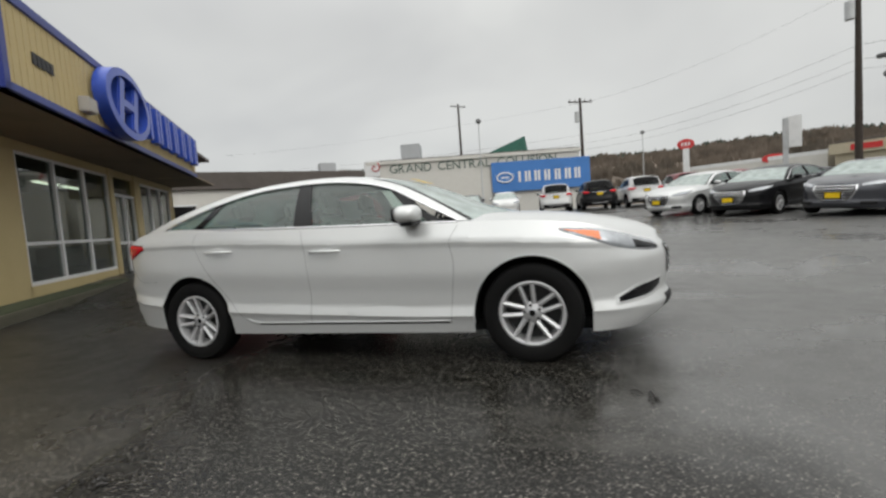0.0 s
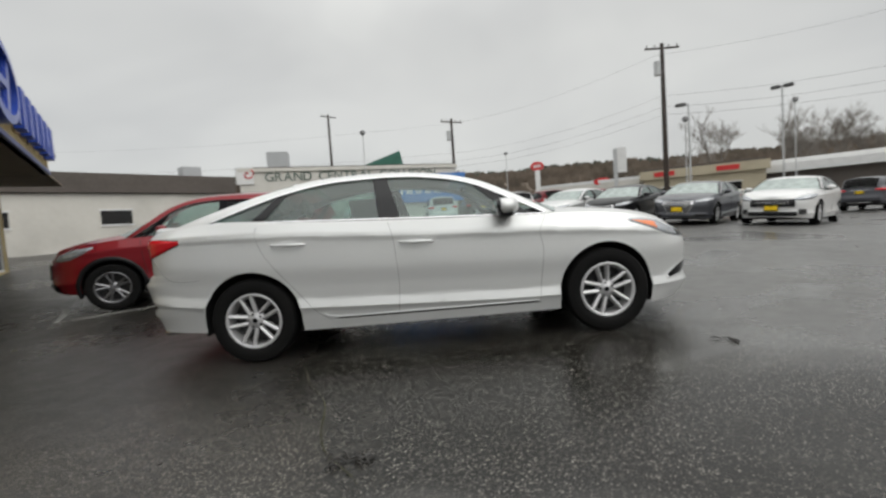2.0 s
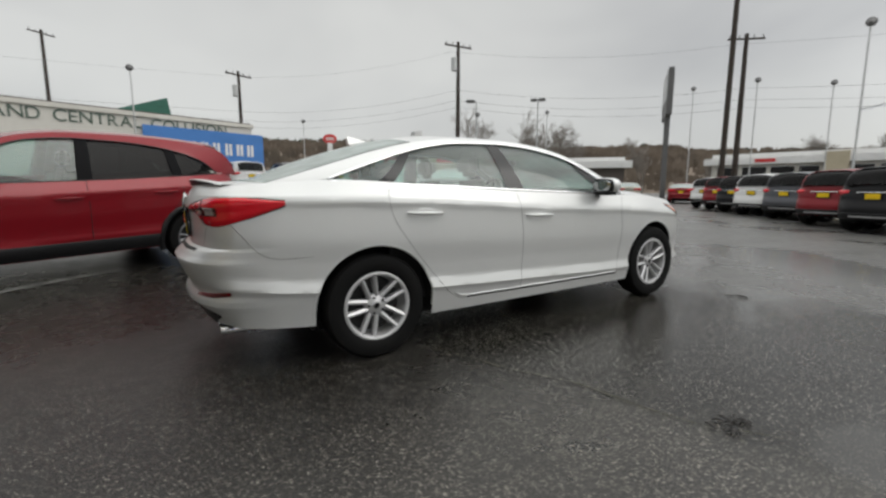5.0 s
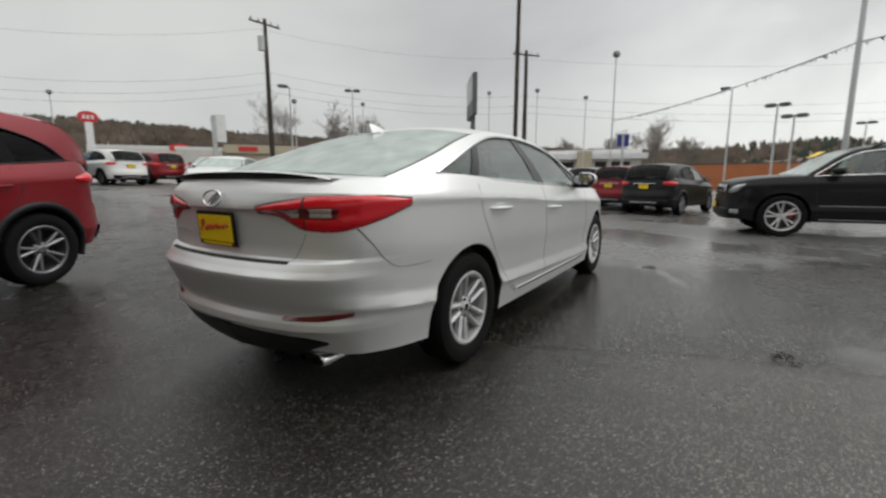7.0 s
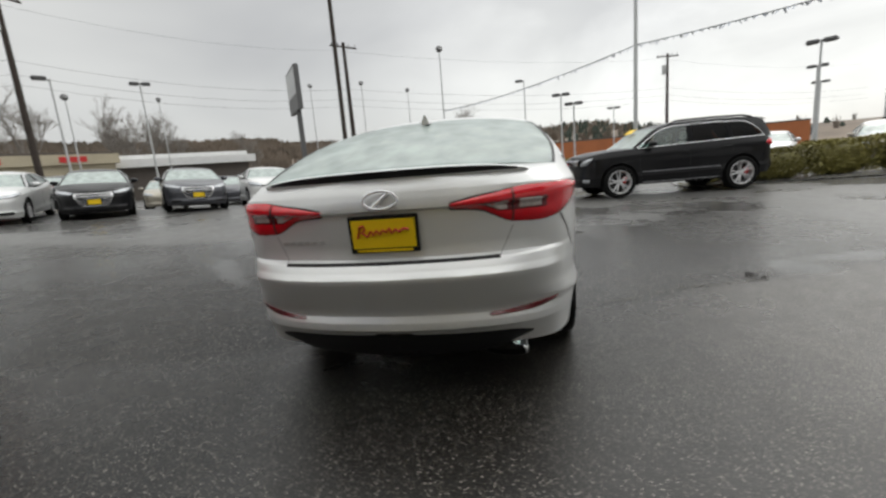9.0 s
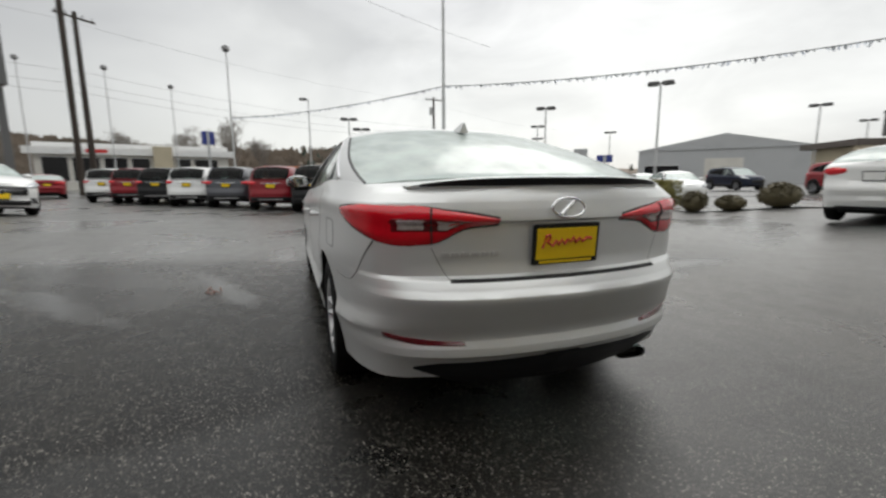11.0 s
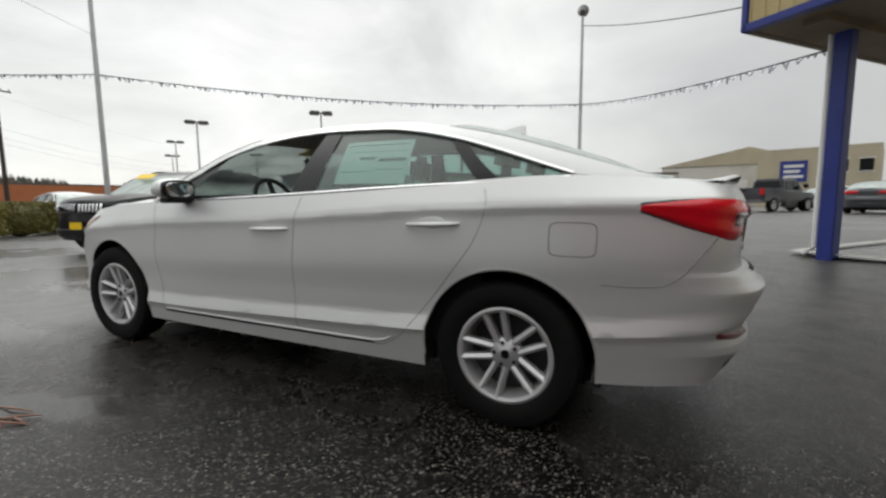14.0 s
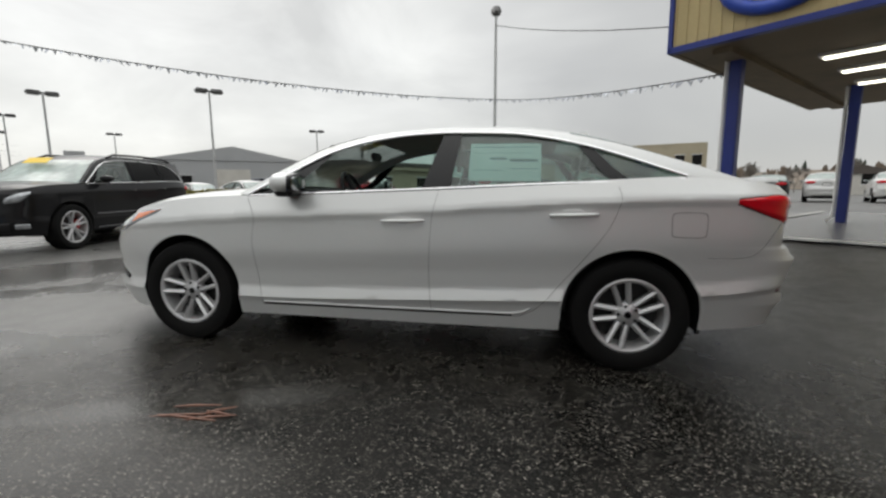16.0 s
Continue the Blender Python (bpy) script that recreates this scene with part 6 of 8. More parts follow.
def build_canopy():
    """Drive-through canopy: local x along its front, y back under the roof."""
    root = thing("drive_through_canopy", "cream canopy with blue trim on blue posts", "canopy", CANOPY)
    part("canopy_soffit", box_bm(0.06, 4.3, 0.06, 8.0, 3.04, 3.10), SOFFIT, root, "brown boarded soffit")
    part("canopy_roof", box_bm(0.02, 4.3, 0.02, 8.04, 3.9, 4.0), BROWNROOF, root)
    fas = part("fascia", box_bm(0.03, 4.3, 0.02, 0.12, 3.1, 3.95), CREAM, root, "cream ribbed fascia")
    for i in range(28):
        part("fascia_rib", box_bm(0.06 + i * 0.152, 0.085 + i * 0.152, 0.008, 0.02, 3.12, 3.93), CREAM, fas)
    part("fascia_side", box_bm(0.02, 0.12, 0.12, 8.0, 3.1, 3.95), CREAM, root)
    part("fascia_trim", box_bm(0.0, 4.3, -0.02, 0.10, 3.03, 3.12, 0.006), BLUE, root, "blue lower trim")
    part("fascia_trim", box_bm(0.0, 4.3, -0.02, 0.10, 3.93, 4.05, 0.006), BLUE, root, "blue upper trim")
    part("fascia_trim", box_bm(-0.02, 0.05, -0.02, 0.10, 3.03, 4.05, 0.006), BLUE, root, "blue corner trim")
    part("fascia_trim", box_bm(-0.02, 0.08, 0.1, 8.02, 3.03, 3.10, 0.006), SOFFIT, root)
    part("back_wall", box_bm(4.3, 4.45, -0.6, 0.1, 3.0, 4.1), CREAM, root, "cream rendered wall")
    part("beam", box_bm(0.5, 0.75, 0.3, 7.8, 2.96, 3.04), SOFFIT, root)
    for px, py in ((0.62, 0.95), (1.35, 5.15)):
        w = CANOPY @ Vector((px, py, 0))
        g = gz(w.x, w.y)
        post = part("post", box_bm(px - 0.085, px + 0.085, py - 0.085, py + 0.085, g - 0.1, 3.04, 0.01), BLUE, root, "square blue post")
        part("drain_pipe", tube_bm([(px - 0.135, py - 0.02, 3.04), (px - 0.135, py - 0.02, g + 0.12), (px - 0.24, py - 0.06, g + 0.03)], 0.035, 10), WHITEPAINT, post, "white rain pipe")
    for i, yy in enumerate((1.9, 3.2, 4.6)):
        lamp = part("strip_lamp", box_bm(1.4, 3.6, yy - 0.09, yy + 0.09, 2.98, 3.04, 0.01), WHITEPAINT, root, "ceiling strip lamp")
        part("lamp_tube", box_bm(1.45, 3.55, yy - 0.05, yy + 0.05, 2.95, 2.98, 0.01), TUBE, lamp, "lit fluorescent tube")
    # badge on the fascia
    bm = bmesh.new()
    pts = [(1.35 + 0.62 * math.cos(a), -0.02, 3.72 + 0.40 * math.sin(a)) for a in np.linspace(0, 2 * math.pi, 41)]
    tube_bm(pts, 0.09, 10, bm, cap=False)
    box_bm(1.0, 1.7, -0.10, 0.02, 3.66, 3.78, 0.02, bm)
    part("oval_emblem", bm, SIGNBLUE, root, "blue oval emblem", True, 50)
    return root


build_canopy()
# concrete apron under the canopy with its white edge
v, f = [], []
for i in range(13):
    for j in range(10):
        p = CANOPY @ Vector((0.3 + i * 0.42, 1.0 + j * 1.0, 0))
        v.append((p.x, p.y, gz(p.x, p.y) + 0.015))
mesh_object("apron", v, grid_faces(13, 10, False), CONCRETE, None, "wet concrete apron under the canopy", kind="structure")
for a, b in (((0.2, 1.0), (5.3, 0.98)), ((0.25, 1.0), (0.25, 9.5))):
    p, q = CANOPY @ Vector((*a, 0)), CANOPY @ Vector((*b, 0))
    strip("apron_line", (p.x, p.y), (q.x, q.y), 0.15, EDGEPAINT, "worn white line along the apron", 0.05, 0.0, 30)


# ---- parked cars ----
LUX = "cars facing the lane"
park(LUXURY, 6.33, 14.77, -138, SILVER, "silver luxury sedan with a large grille and yellow dealer plate", LUX, "sedan_car")
park(LUXURY, 7.85, 12.95, -135, BLACK, "black luxury sedan with a large grille and yellow dealer plate", LUX, "sedan_car")
park(LUXURY, 9.5, 10.92, -136, DARK, "dark grey luxury sedan with a large grille and yellow dealer plate", LUX, "sedan_car")
park(LOT_SEDAN, 11.26, 9.02, -141, WHITE, "white four-door sedan with a dark grille and yellow dealer plate", LUX, "sedan_car")
ROWN = "sport utility cars parked in a row"
for i, (px, py, col, what) in enumerate(((11.44, 0.19, BLACK, "black"), (13.0, 1.62, RED, "red"), (14.9, 3.3, DARK, "dark grey"), (16.34, 4.91, WHITE, "white"), (18.0, 6.4, BLACK, "black"), (19.7, 7.9, RED, "red"), (21.3, 9.4, WHITE, "white"))):
    h = -14 + 1.5 * i
    park(SUV, px + 2.15 * math.cos(radians(h)), py + 2.15 * math.sin(radians(h)), h, col, what + " sport utility car, rear plate yellow, in a row", ROWN, "suv_car")
park(SUV, -3.86, 3.50, 205.0, RED, "red sport utility car on wet asphalt beside a white bay line", "", "suv_car", 0)
offroad_wagon = park(OFFROADER, 8.0, -4.25, 100, BLACK, "black off-road wagon with chrome wheels and a slatted grille", "", "suv_car", 0)
part("windscreen_card", box_bm(-0.10, 0.10, -0.42, 0.02, 0.04, 0.046, m=Matrix.Translation((0.70, 0.0, 1.555)) @ Matrix.Rotation(radians(32), 4, "Y")), YELLOW, offroad_wagon, "yellow sale card on the windscreen")


def offroader_trim(root):
    """Bright door strips, roof rails and red brake calipers."""
    sh = Shell(OFFROADER)
    line = [(x, 0.60) for x in np.linspace(0.92, -0.95, 14)]
    both("door_strip", *ribbon(sh, line, 0.018, 0.008), DUSKALLOY, root, "bright strip along the doors")
    both("sill_strip", *ribbon(sh, [(x, 0.345) for x in np.linspace(0.9, -0.9, 14)], 0.018, 0.010), DUSKALLOY, root, "bright sill strip")
    for sg in (1, -1):
        y = sg * float(sh.glass_y(-0.6, 1.70))
        part("roof_rail", tube_bm([(0.2, y, 1.66), (0.0, y * 0.97, 1.735), (-0.8, y * 0.96, 1.755), (-1.6, y * 0.97, 1.74), (-1.8, y, 1.69)], 0.022, 8), BLACKTRIM, root, "black roof rail", True, 60)
        for x in (1.457, -1.457):
            part("brake_caliper", box_bm(x - 0.19, x - 0.10, *sorted((sg * 0.80, sg * 0.90)), 0.36, 0.52, 0.02), REDSIGN, root, "red brake caliper")


offroader_trim(offroad_wagon)
park(COMPACT, 1.0, -10.6, -80, WHITE, "white compact sedan seen from behind on the lot", "", "sedan_car", 0)
FAR = "cars far across the lot"
for x, y, h, spec, col, what in (
    (0.6, 23.6, 95, SUV, WHITE, "white sport utility car seen from behind"), (2.9, 23.4, 95, SUV, BLACK, "black sport utility car seen from behind"), (5.2, 23.2, 95, SUV, WHITE, "white sport utility car seen from behind"),
    (7.6, 24.4, 95, SUV, RED, "red sport utility car seen from behind"), (-2.6, 24.8, -80, COMPACT, WHITE, "white car by the pale wall"), (-5.0, 25.0, -80, COMPACT, DARK, "dark car by the pale wall"),
    (28.6, 19.3, 40, LOT_SEDAN, TAN, "champagne sedan parked across the lot"), (28.6, 14.6, 25, COUPE, RED, "red coupe parked across the lot"), (22.5, 17.2, 30, SUV, DARK, "dark sport utility car across the lot"),
    (14.6, 16.6, -140, COMPACT, TAN, "pale car behind the front row"), (16.4, 14.6, -140, COMPACT, DARK, "dark car behind the front row"), (11.5, 19.0, -138, SUV, BLACK, "black sport utility car behind the front row"), (9.2, 21.0, -138, SUV, RED, "red sport utility car behind the front row"),
    (12.6, -17.2, 150, COMPACT, WHITE, "white car parked beyond the hedge"), (18.6, -29.4, 165, SUV, NAVY, "dark blue car parked beyond the hedge"), (16.5, -11.0, 150, COMPACT, WHITE, "white car parked beyond the hedge"),
    (15.2, -14.2, 150, COMPACT, TAN, "pale car parked beyond the hedge"), (20.0, -17.5, 150, SUV, WHITE, "white wagon parked beyond the hedge"), (19.0, -21.5, 150, COMPACT, WHITE, "white car parked beyond the hedge"), (9.0, -24.5, 160, SUV, RED, "red car beyond the hedge"),
    (17.5, -6.6, 170, COMPACT, WHITE, "white car parked beyond the hedge"), (21.5, -9.6, 150, COMPACT, TAN, "pale car parked beyond the hedge"),
    (-2.6, -42.0, 0, SUV, NAVY, "dark blue car by the tan warehouse"), (1.0, -36.0, 20, COMPACT, SILVER, "silver car by the tan warehouse"), (0.6, -22.5, 10, COUPE, RED, "small red car beyond the hedge"),
    (-12.0, -30.0, 10, COMPACT, SILVER, "silver car by the tan warehouse"),
    (-12.2, -24.0, -120, LOT_SEDAN, DARK, "dark car in a far row"), (-14.3, -22.6, -120, COUPE, BLACK, "black car in a far row"), (-16.6, -22.0, -120, COMPACT, WHITE, "white car in a far row"), (-18.8, -20.8, -120, COMPACT, WHITE, "white car in a far row"), (-21.0, -19.6, -120, COMPACT, WHITE, "white car in a far row"),
):
    park(spec, x, y, h, col, what, FAR, "suv_car" if spec is SUV else "sedan_car")


def pickup_truck(x, y, heading, colour, label):
    """Crew-cab pickup: open bed, raked cab, four wheels."""
    root = thing("pickup_truck", label, "truck", Matrix.Translation((x, y, gz(x, y))) @ Matrix.Rotation(radians(heading), 4, "Z"), "")
    bm = box_bm(-2.75, 2.6, -0.93, 0.93, 0.52, 1.05, 0.09)
    for q in bm.verts:
        if q.co.x > 2.2:
            q.co.y *= 0.9
    part("body", bm, colour, root, "", True, 40)
    for sg in (1, -1):
        part("bed_side", box_bm(-2.72, -0.75, *sorted((sg * 0.80, sg * 0.92)), 1.0, 1.30, 0.04), colour, root, "", True, 40)
        part("tail_lamp", box_bm(-2.79, -2.70, *sorted((sg * 0.74, sg * 0.94)), 0.92, 1.26, 0.02), REDLENS, root, "red tail lamp")
        part("door_mirror", box_bm(0.95, 1.10, *sorted((sg * 0.95, sg * 1.18)), 1.30, 1.52, 0.04), BLACKTRIM, root, "", True, 40)
    gate = part("tailgate", box_bm(-2.77, -2.68, -0.78, 0.78, 0.70, 1.30, 0.03), colour, root, "", True, 40)
    part("gate_handle", box_bm(-2.80, -2.76, -0.12, 0.12, 1.12, 1.2, 0.01), BLACKTRIM, gate)
    part("rear_bumper", box_bm(-2.92, -2.70, -0.9, 0.9, 0.50, 0.68, 0.03), DUSKALLOY, root, "grey step bumper", True, 40)
    part("dealer_card", box_bm(-2.935, -2.925, -0.15, 0.15, 0.53, 0.66), YELLOW, root, "yellow dealer card")
    bm = box_bm(-0.75, 1.35, -0.86, 0.86, 1.0, 1.82, 0.08)
    for q in bm.verts:
        k = max(0, (q.co.z - 1.15) / 0.67)
        q.co.y *= 1 - 0.16 * k
        q.co.x -= 0.55 * k if q.co.x > 0.5 else -0.12 * k
    part("cab", bm, colour, root, "", True, 40)
    for sg in (1, -1):
        for x0, x1, k0, k1 in ((-0.52, 0.18, 0.10, 0.0), (0.28, 1.16, 0.0, -0.42)):
            v = [(x0, sg * 0.872, 1.20), (x1, sg * 0.872, 1.20), (x1 + k1, sg * 0.765, 1.70), (x0 + k0, sg * 0.765, 1.70)]
            v += [(a, b - sg * 0.02, c) for a, b, c in v]
            mesh_object("side_window", v, [(0, 1, 2, 3), (4, 7, 6, 5), (0, 4, 5, 1), (1, 5, 6, 2), (2, 6, 7, 3), (3, 7, 4, 0)], GLOSSBLACK, root, "dark side window", False)
    v = [(-0.755, -0.68, 1.25), (-0.755, 0.68, 1.25), (-0.665, 0.6, 1.70), (-0.665, -0.6, 1.70)]
    v += [(a + 0.03, b, c) for a, b, c in v]
    mesh_object("rear_window", v, [(3, 2, 1, 0), (4, 5, 6, 7), (0, 1, 5, 4), (1, 2, 6, 5), (2, 3, 7, 6), (3, 0, 4, 7)], GLOSSBLACK, root, "dark rear window", False)
    add_wheels(root, dict(tyre=(0.39, 0.25, 0.24), axle=1.72, track=0.82, wheel="seven", rim_mat=ALLOY), 0)
    return root


pickup_truck(-9.0, -27.6, -130, DARK, "dark grey crew-cab pickup truck parked across the lot")


# ---- poles, lamps and wires ----
def utility_pole(x, y, top, r=0.16, arms=1, lean=0.0, box=True, label="tarred wooden utility pole with a crossarm"):
    root = thing("utility_pole", label, "pole", Matrix.Translation((x, y, 0)), "utility poles")
    g = gz(x, y)
    az = math.atan2(y, x)
    part("shaft", tube_bm([(0, 0, g - 0.5), (lean * 0.5, 0, top * 0.5), (lean, 0, top)], [r * 1.25, r * 1.1, r * 0.8], 12), WOODPOLE, root, "", True, 50)
    q = Vector((-math.sin(az + 0.5), math.cos(az + 0.5), 0))
    for i in range(arms):
        z = top - 0.35 - 0.9 * i
        p = Vector((lean, 0, z))
        part("crossarm", tube_bm([p - q * 1.25, p + q * 1.25], 0.07, 6), WOODPOLE, root, "wooden crossarm")
        for k in (-1.1, -0.5, 0.5, 1.1):
            part("insulator", tube_bm([p + q * k + Vector((0, 0, 0.05)), p + q * k + Vector((0, 0, 0.28))], [0.05, 0.035], 6), LAMPHEAD, root)
    if box:
        part("transformer", tube_bm([Vector((lean, 0, top - 2.3)) + q * 0.38, Vector((lean, 0, top - 1.3)) + q * 0.38], 0.24, 12), STEELPOLE, root, "grey transformer drum", True, 50)
    return root


def lot_lamp(x, y, top, kind="double", r=0.07, extra=0.0):
    root = thing("street_lamp", {"double": "tall lot lamp with two shoebox heads", "single": "tall lot lamp with a single head", "round": "slim lot lamp with a small round floodlight"}[kind], "lamp", Matrix.Translation((x, y, 0)), "lot lamps")
    g = gz(x, y)
    slim = 0.6 if kind == "round" and r > 0.065 else 1.0
    part("shaft", tube_bm([(0, 0, g - 0.3), (0, 0, top + extra)], [r * 1.2 * slim, r * 0.75 * slim], 10), STEELPOLE, root, "", True, 50)
    az = math.atan2(y, x)
    q = Vector((-math.sin(az), math.cos(az), 0))
    if kind == "double":
        part("arm", tube_bm([Vector((0, 0, top - 0.1)) - q * 0.36, Vector((0, 0, top - 0.1)) + q * 0.36], 0.035, 8), LAMPHEAD, root)
        for s in (-1, 1):
            p = Vector((0, 0, top - 0.05)) + q * s * 0.40
            part("lamp_head", box_bm(-0.26, 0.26, -0.31, 0.31, -0.13, 0.09, 0.05, m=Matrix.Translation(p) @ Matrix.Rotation(az + radians(8 * s), 4, "Z")), LAMPHEAD, root, "dark shoebox lamp head")
    elif kind == "single":
        p = Vector((0, 0, top)) + q * 0.5
        part("arm", tube_bm([(0, 0, top - 0.12), p], 0.035, 8), LAMPHEAD, root)
        part("lamp_head", box_bm(-0.2, 0.2, -0.36, 0.36, -0.12, 0.1, 0.04, m=Matrix.Translation(p) @ Matrix.Rotation(az, 4, "Z")), LAMPHEAD, root, "dark shoebox lamp head")
    else:
        bm = bmesh.new()
        bmesh.ops.create_cone(bm, segments=14, radius1=0.09, radius2=0.19, depth=0.28, cap_ends=True, matrix=Matrix.Translation((0, 0, top)) @ Matrix.Rotation(az, 4, "Z") @ Matrix.Rotation(radians(60), 4, "Y"))
        part("lamp_head", bm, LAMPHEAD, root, "dark round floodlight", True, 40)
    return root


utility_pole(17.9, 28.1, 13.1)
utility_pole(2.8, 42.2, 11.9, 0.15)
utility_pole(-14.2, 60.8, 18.0, 0.18, box=False, label="tall thin wooden utility pole")
utility_pole(32.4, 14.1, 26.0, 0.16, 0, 0.3, False, "thick tarred wooden pole rising out of view")
utility_pole(33.5, 13.7, 12.3, 0.17, 1, 0.0, False)
utility_pole(52.4, -18.0, 11.9, 0.16)
for x, y, z, k in ((-4.4, 26.6, 7.6, "round"), (19.5, 27.7, 8.5, "single"), (27.5, 28.8, 9.7, "double"), (21.7, 3.55, 7.7, "round"), (42.2, -1.5, 9.0, "single"), (34.6, 8.7, 8.0, "round"), (31.5, 11.8, 8.4, "round"),
                   (34.5, -4.3, 6.3, "double"), (33.6, -5.2, 5.4, "double"), (16.7, -20.0, 6.7, "double"), (25.5, -17.9, 6.5, "double"), (38.5, -25.3, 6.9, "double"), (41.7, -37.9, 7.0, "double"), (18.6, -37.9, 6.7, "double"), (22.8, -52.6, 6.7, "double"),
                   (8.4, -46.8, 6.9, "double"), (8.0, 40.0, 7.5, "round"), (26.5, 26.5, 8.0, "round"), (33.0, 17.0, 9.0, "round"), (17.0, 24.0, 6.6, "round"), (46.0, -30.0, 6.4, "double"), (52.0, -12.0, 6.5, "double")):
    lot_lamp(x, y, z, k)
lot_lamp(0.0, -13.4, 7.35, "round", 0.06)
lot_lamp(11.25, -4.42, 9.5, "round", 0.06)


def cable(points, r, name="overhead_cable", label="sagging black overhead cable", sag=0.0, mat=None):
    pts = []
    for a, b in zip(points, points[1:]):
        for i in range(16):
            t = i / 16
            p = Vector(a).lerp(Vector(b), t)
            p.z -= sag * 4 * t * (1 - t)
            pts.append(p)
    pts.append(Vector(points[-1]))
    bm = tube_bm(pts, r, 5)
    me = bpy.data.meshes.new(name)
    bm.to_mesh(me)
    bm.free()
    me.materials.append(mat or WIRE)
    return tagged(new(name, me), label, "cable", "overhead cables"), pts


for dz, off in ((-0.3, 0.9), (-3.6, 0.0), (-4.4, 0.1), (-5.0, -0.1)):
    cable([(-60, 62 + off, 16 + dz), (2.8, 42.2 + off, 11.9 + dz), (17.9, 28.1 + off, 12.9 + dz), (33.5, 13.7 + off, 12.1 + dz), (52.4, -18.0 + off, 11.7 + dz), (70, -50 + off, 11 + dz)], 0.006 if dz > -3 else 0.008, sag=0.7)
cable([(-8, 30, 20), (32.4, 14.1, 22.0), (40, -20, 15)], 0.012, sag=1.0)
cable([(0.0, -13.4, 6.9), (-4.2, -6.0, 4.1)], 0.012, sag=0.15)

# pennant garland between the lamp posts
PEN = [(21.7, 3.55, 4.35), (11.25, -4.42, 4.40), (0.0, -13.4, 4.30), (-4.05, -4.3, 2.8)]


def garland():
    root = thing("pennant_garland", "drooping garland of silver and blue pennants", "garland")
    v, f = [], []
    rnd = random.Random(5)
    for (a, b), sag in zip(zip(PEN, PEN[1:]), (0.22, 0.30, 0.14)):
        a, b = Vector(a), Vector(b)
        pts = []
        for i in range(33):
            t = i / 32
            p = a.lerp(b, t)
            p.z -= sag * 4 * t * (1 - t)
            pts.append(p)
        part("cord", tube_bm(pts, 0.012, 5), WIRE, root)
        n = int((b - a).length / 0.11)
        d = (b - a).normalized()
        for k in range(n):
            t = (k + 0.5) / n
            p = a.lerp(b, t)
            p.z -= sag * 4 * t * (1 - t)
            w, h = rnd.uniform(0.025, 0.055), rnd.uniform(0.05, 0.13)
            sw = Vector((rnd.uniform(-1, 1), rnd.uniform(-1, 1), 0)) * 0.07
            o = len(v)
            v += [p - d * w, p + d * w, p + sw + Vector((0, 0, -h)) + d * w * 0.3, p + sw + Vector((0, 0, -h * 0.9)) - d * w * 0.3, p + sw * 0.5 + Vector((0.012, 0.012, -h * 0.5))]
            f += [(o, o + 1, o + 4), (o + 1, o + 2, o + 4), (o + 2, o + 3, o + 4), (o + 3, o, o + 4)]
    ob = mesh_object("foil_fringe", v, f, PENNANT, root, "silver and blue foil pennants", False)
    tagged(ob, kind="stuff")


garland()


# ---- signs ----
def oval_sign(x, y, z, w, h, facing, post_mat, label):
    root = thing("roadside_sign", label, "sign", Matrix.Translation((x, y, 0)) @ Matrix.Rotation(radians(facing), 4, "Z"))
    g = gz(x, y)
    bm = bmesh.new()
    rings = [[bm.verts.new((q, w / 2 * r * math.cos(a), z + h / 2 * r * math.sin(a))) for a in np.linspace(0, 2 * math.pi, 32, endpoint=False)] for q, r in ((-0.2, 0.97), (-0.17, 1.0), (0.17, 1.0), (0.2, 0.97))]
    for a, b in zip(rings, rings[1:]):
        for i in range(32):
            bm.faces.new((a[i], a[(i + 1) % 32], b[(i + 1) % 32], b[i]))
    bm.faces.new(rings[0][::-1])
    bm.faces.new(rings[-1])
    part("sign_face", bm, REDSIGN, root, "red oval sign face")
    for k in (-1, 0, 1):
        part("sign_bar", box_bm(0.2, 0.22, k * w * 0.2 - w * 0.06, k * w * 0.2 + w * 0.06, z - h * 0.17, z + h * 0.17), WHITEPAINT, root, "white bar on the sign")
    part("post", box_bm(-0.25, 0.25, -0.32, 0.32, g - 0.3, z - h / 2 + 0.1, 0.03), post_mat, root, "white sign post")


oval_sign(14.5, 53.4, 7.6, 1.75, 1.2, -105, WHITEPAINT, "red oval dealer sign on a white post")
oval_sign(23.0, 53.0, 5.0, 2.2, 1.0, -105, WHITEPAINT, "small red oval dealer sign")


def panel_sign(x, y, z0, z1, w, facing, mat, post, label, thick=0.25, post_w=0.25, offset=0.0, split=None):
    root = thing("roadside_sign", label, "sign", Matrix.Translation((x, y, 0)) @ Matrix.Rotation(radians(facing), 4, "Z"))
    g = gz(x, y)
    part("post", box_bm(-post_w / 2, post_w / 2, -post_w / 2, post_w / 2, g - 0.3, z1 - 0.1, 0.02), post, root, "sign post")
    part("sign_panel", box_bm(-thick / 2, thick / 2, offset - w / 2, offset + w / 2, z0, z1, 0.03), mat, root, "sign panel")
    if split:
        part("sign_panel", box_bm(-thick / 2 - 0.02, thick / 2 + 0.02, offset - w / 2 + 0.1, offset + w / 2 - 0.1, z0 + (z1 - z0) * 0.35, z1 - 0.15, 0.03), split, root, "pale sign face")
    return root


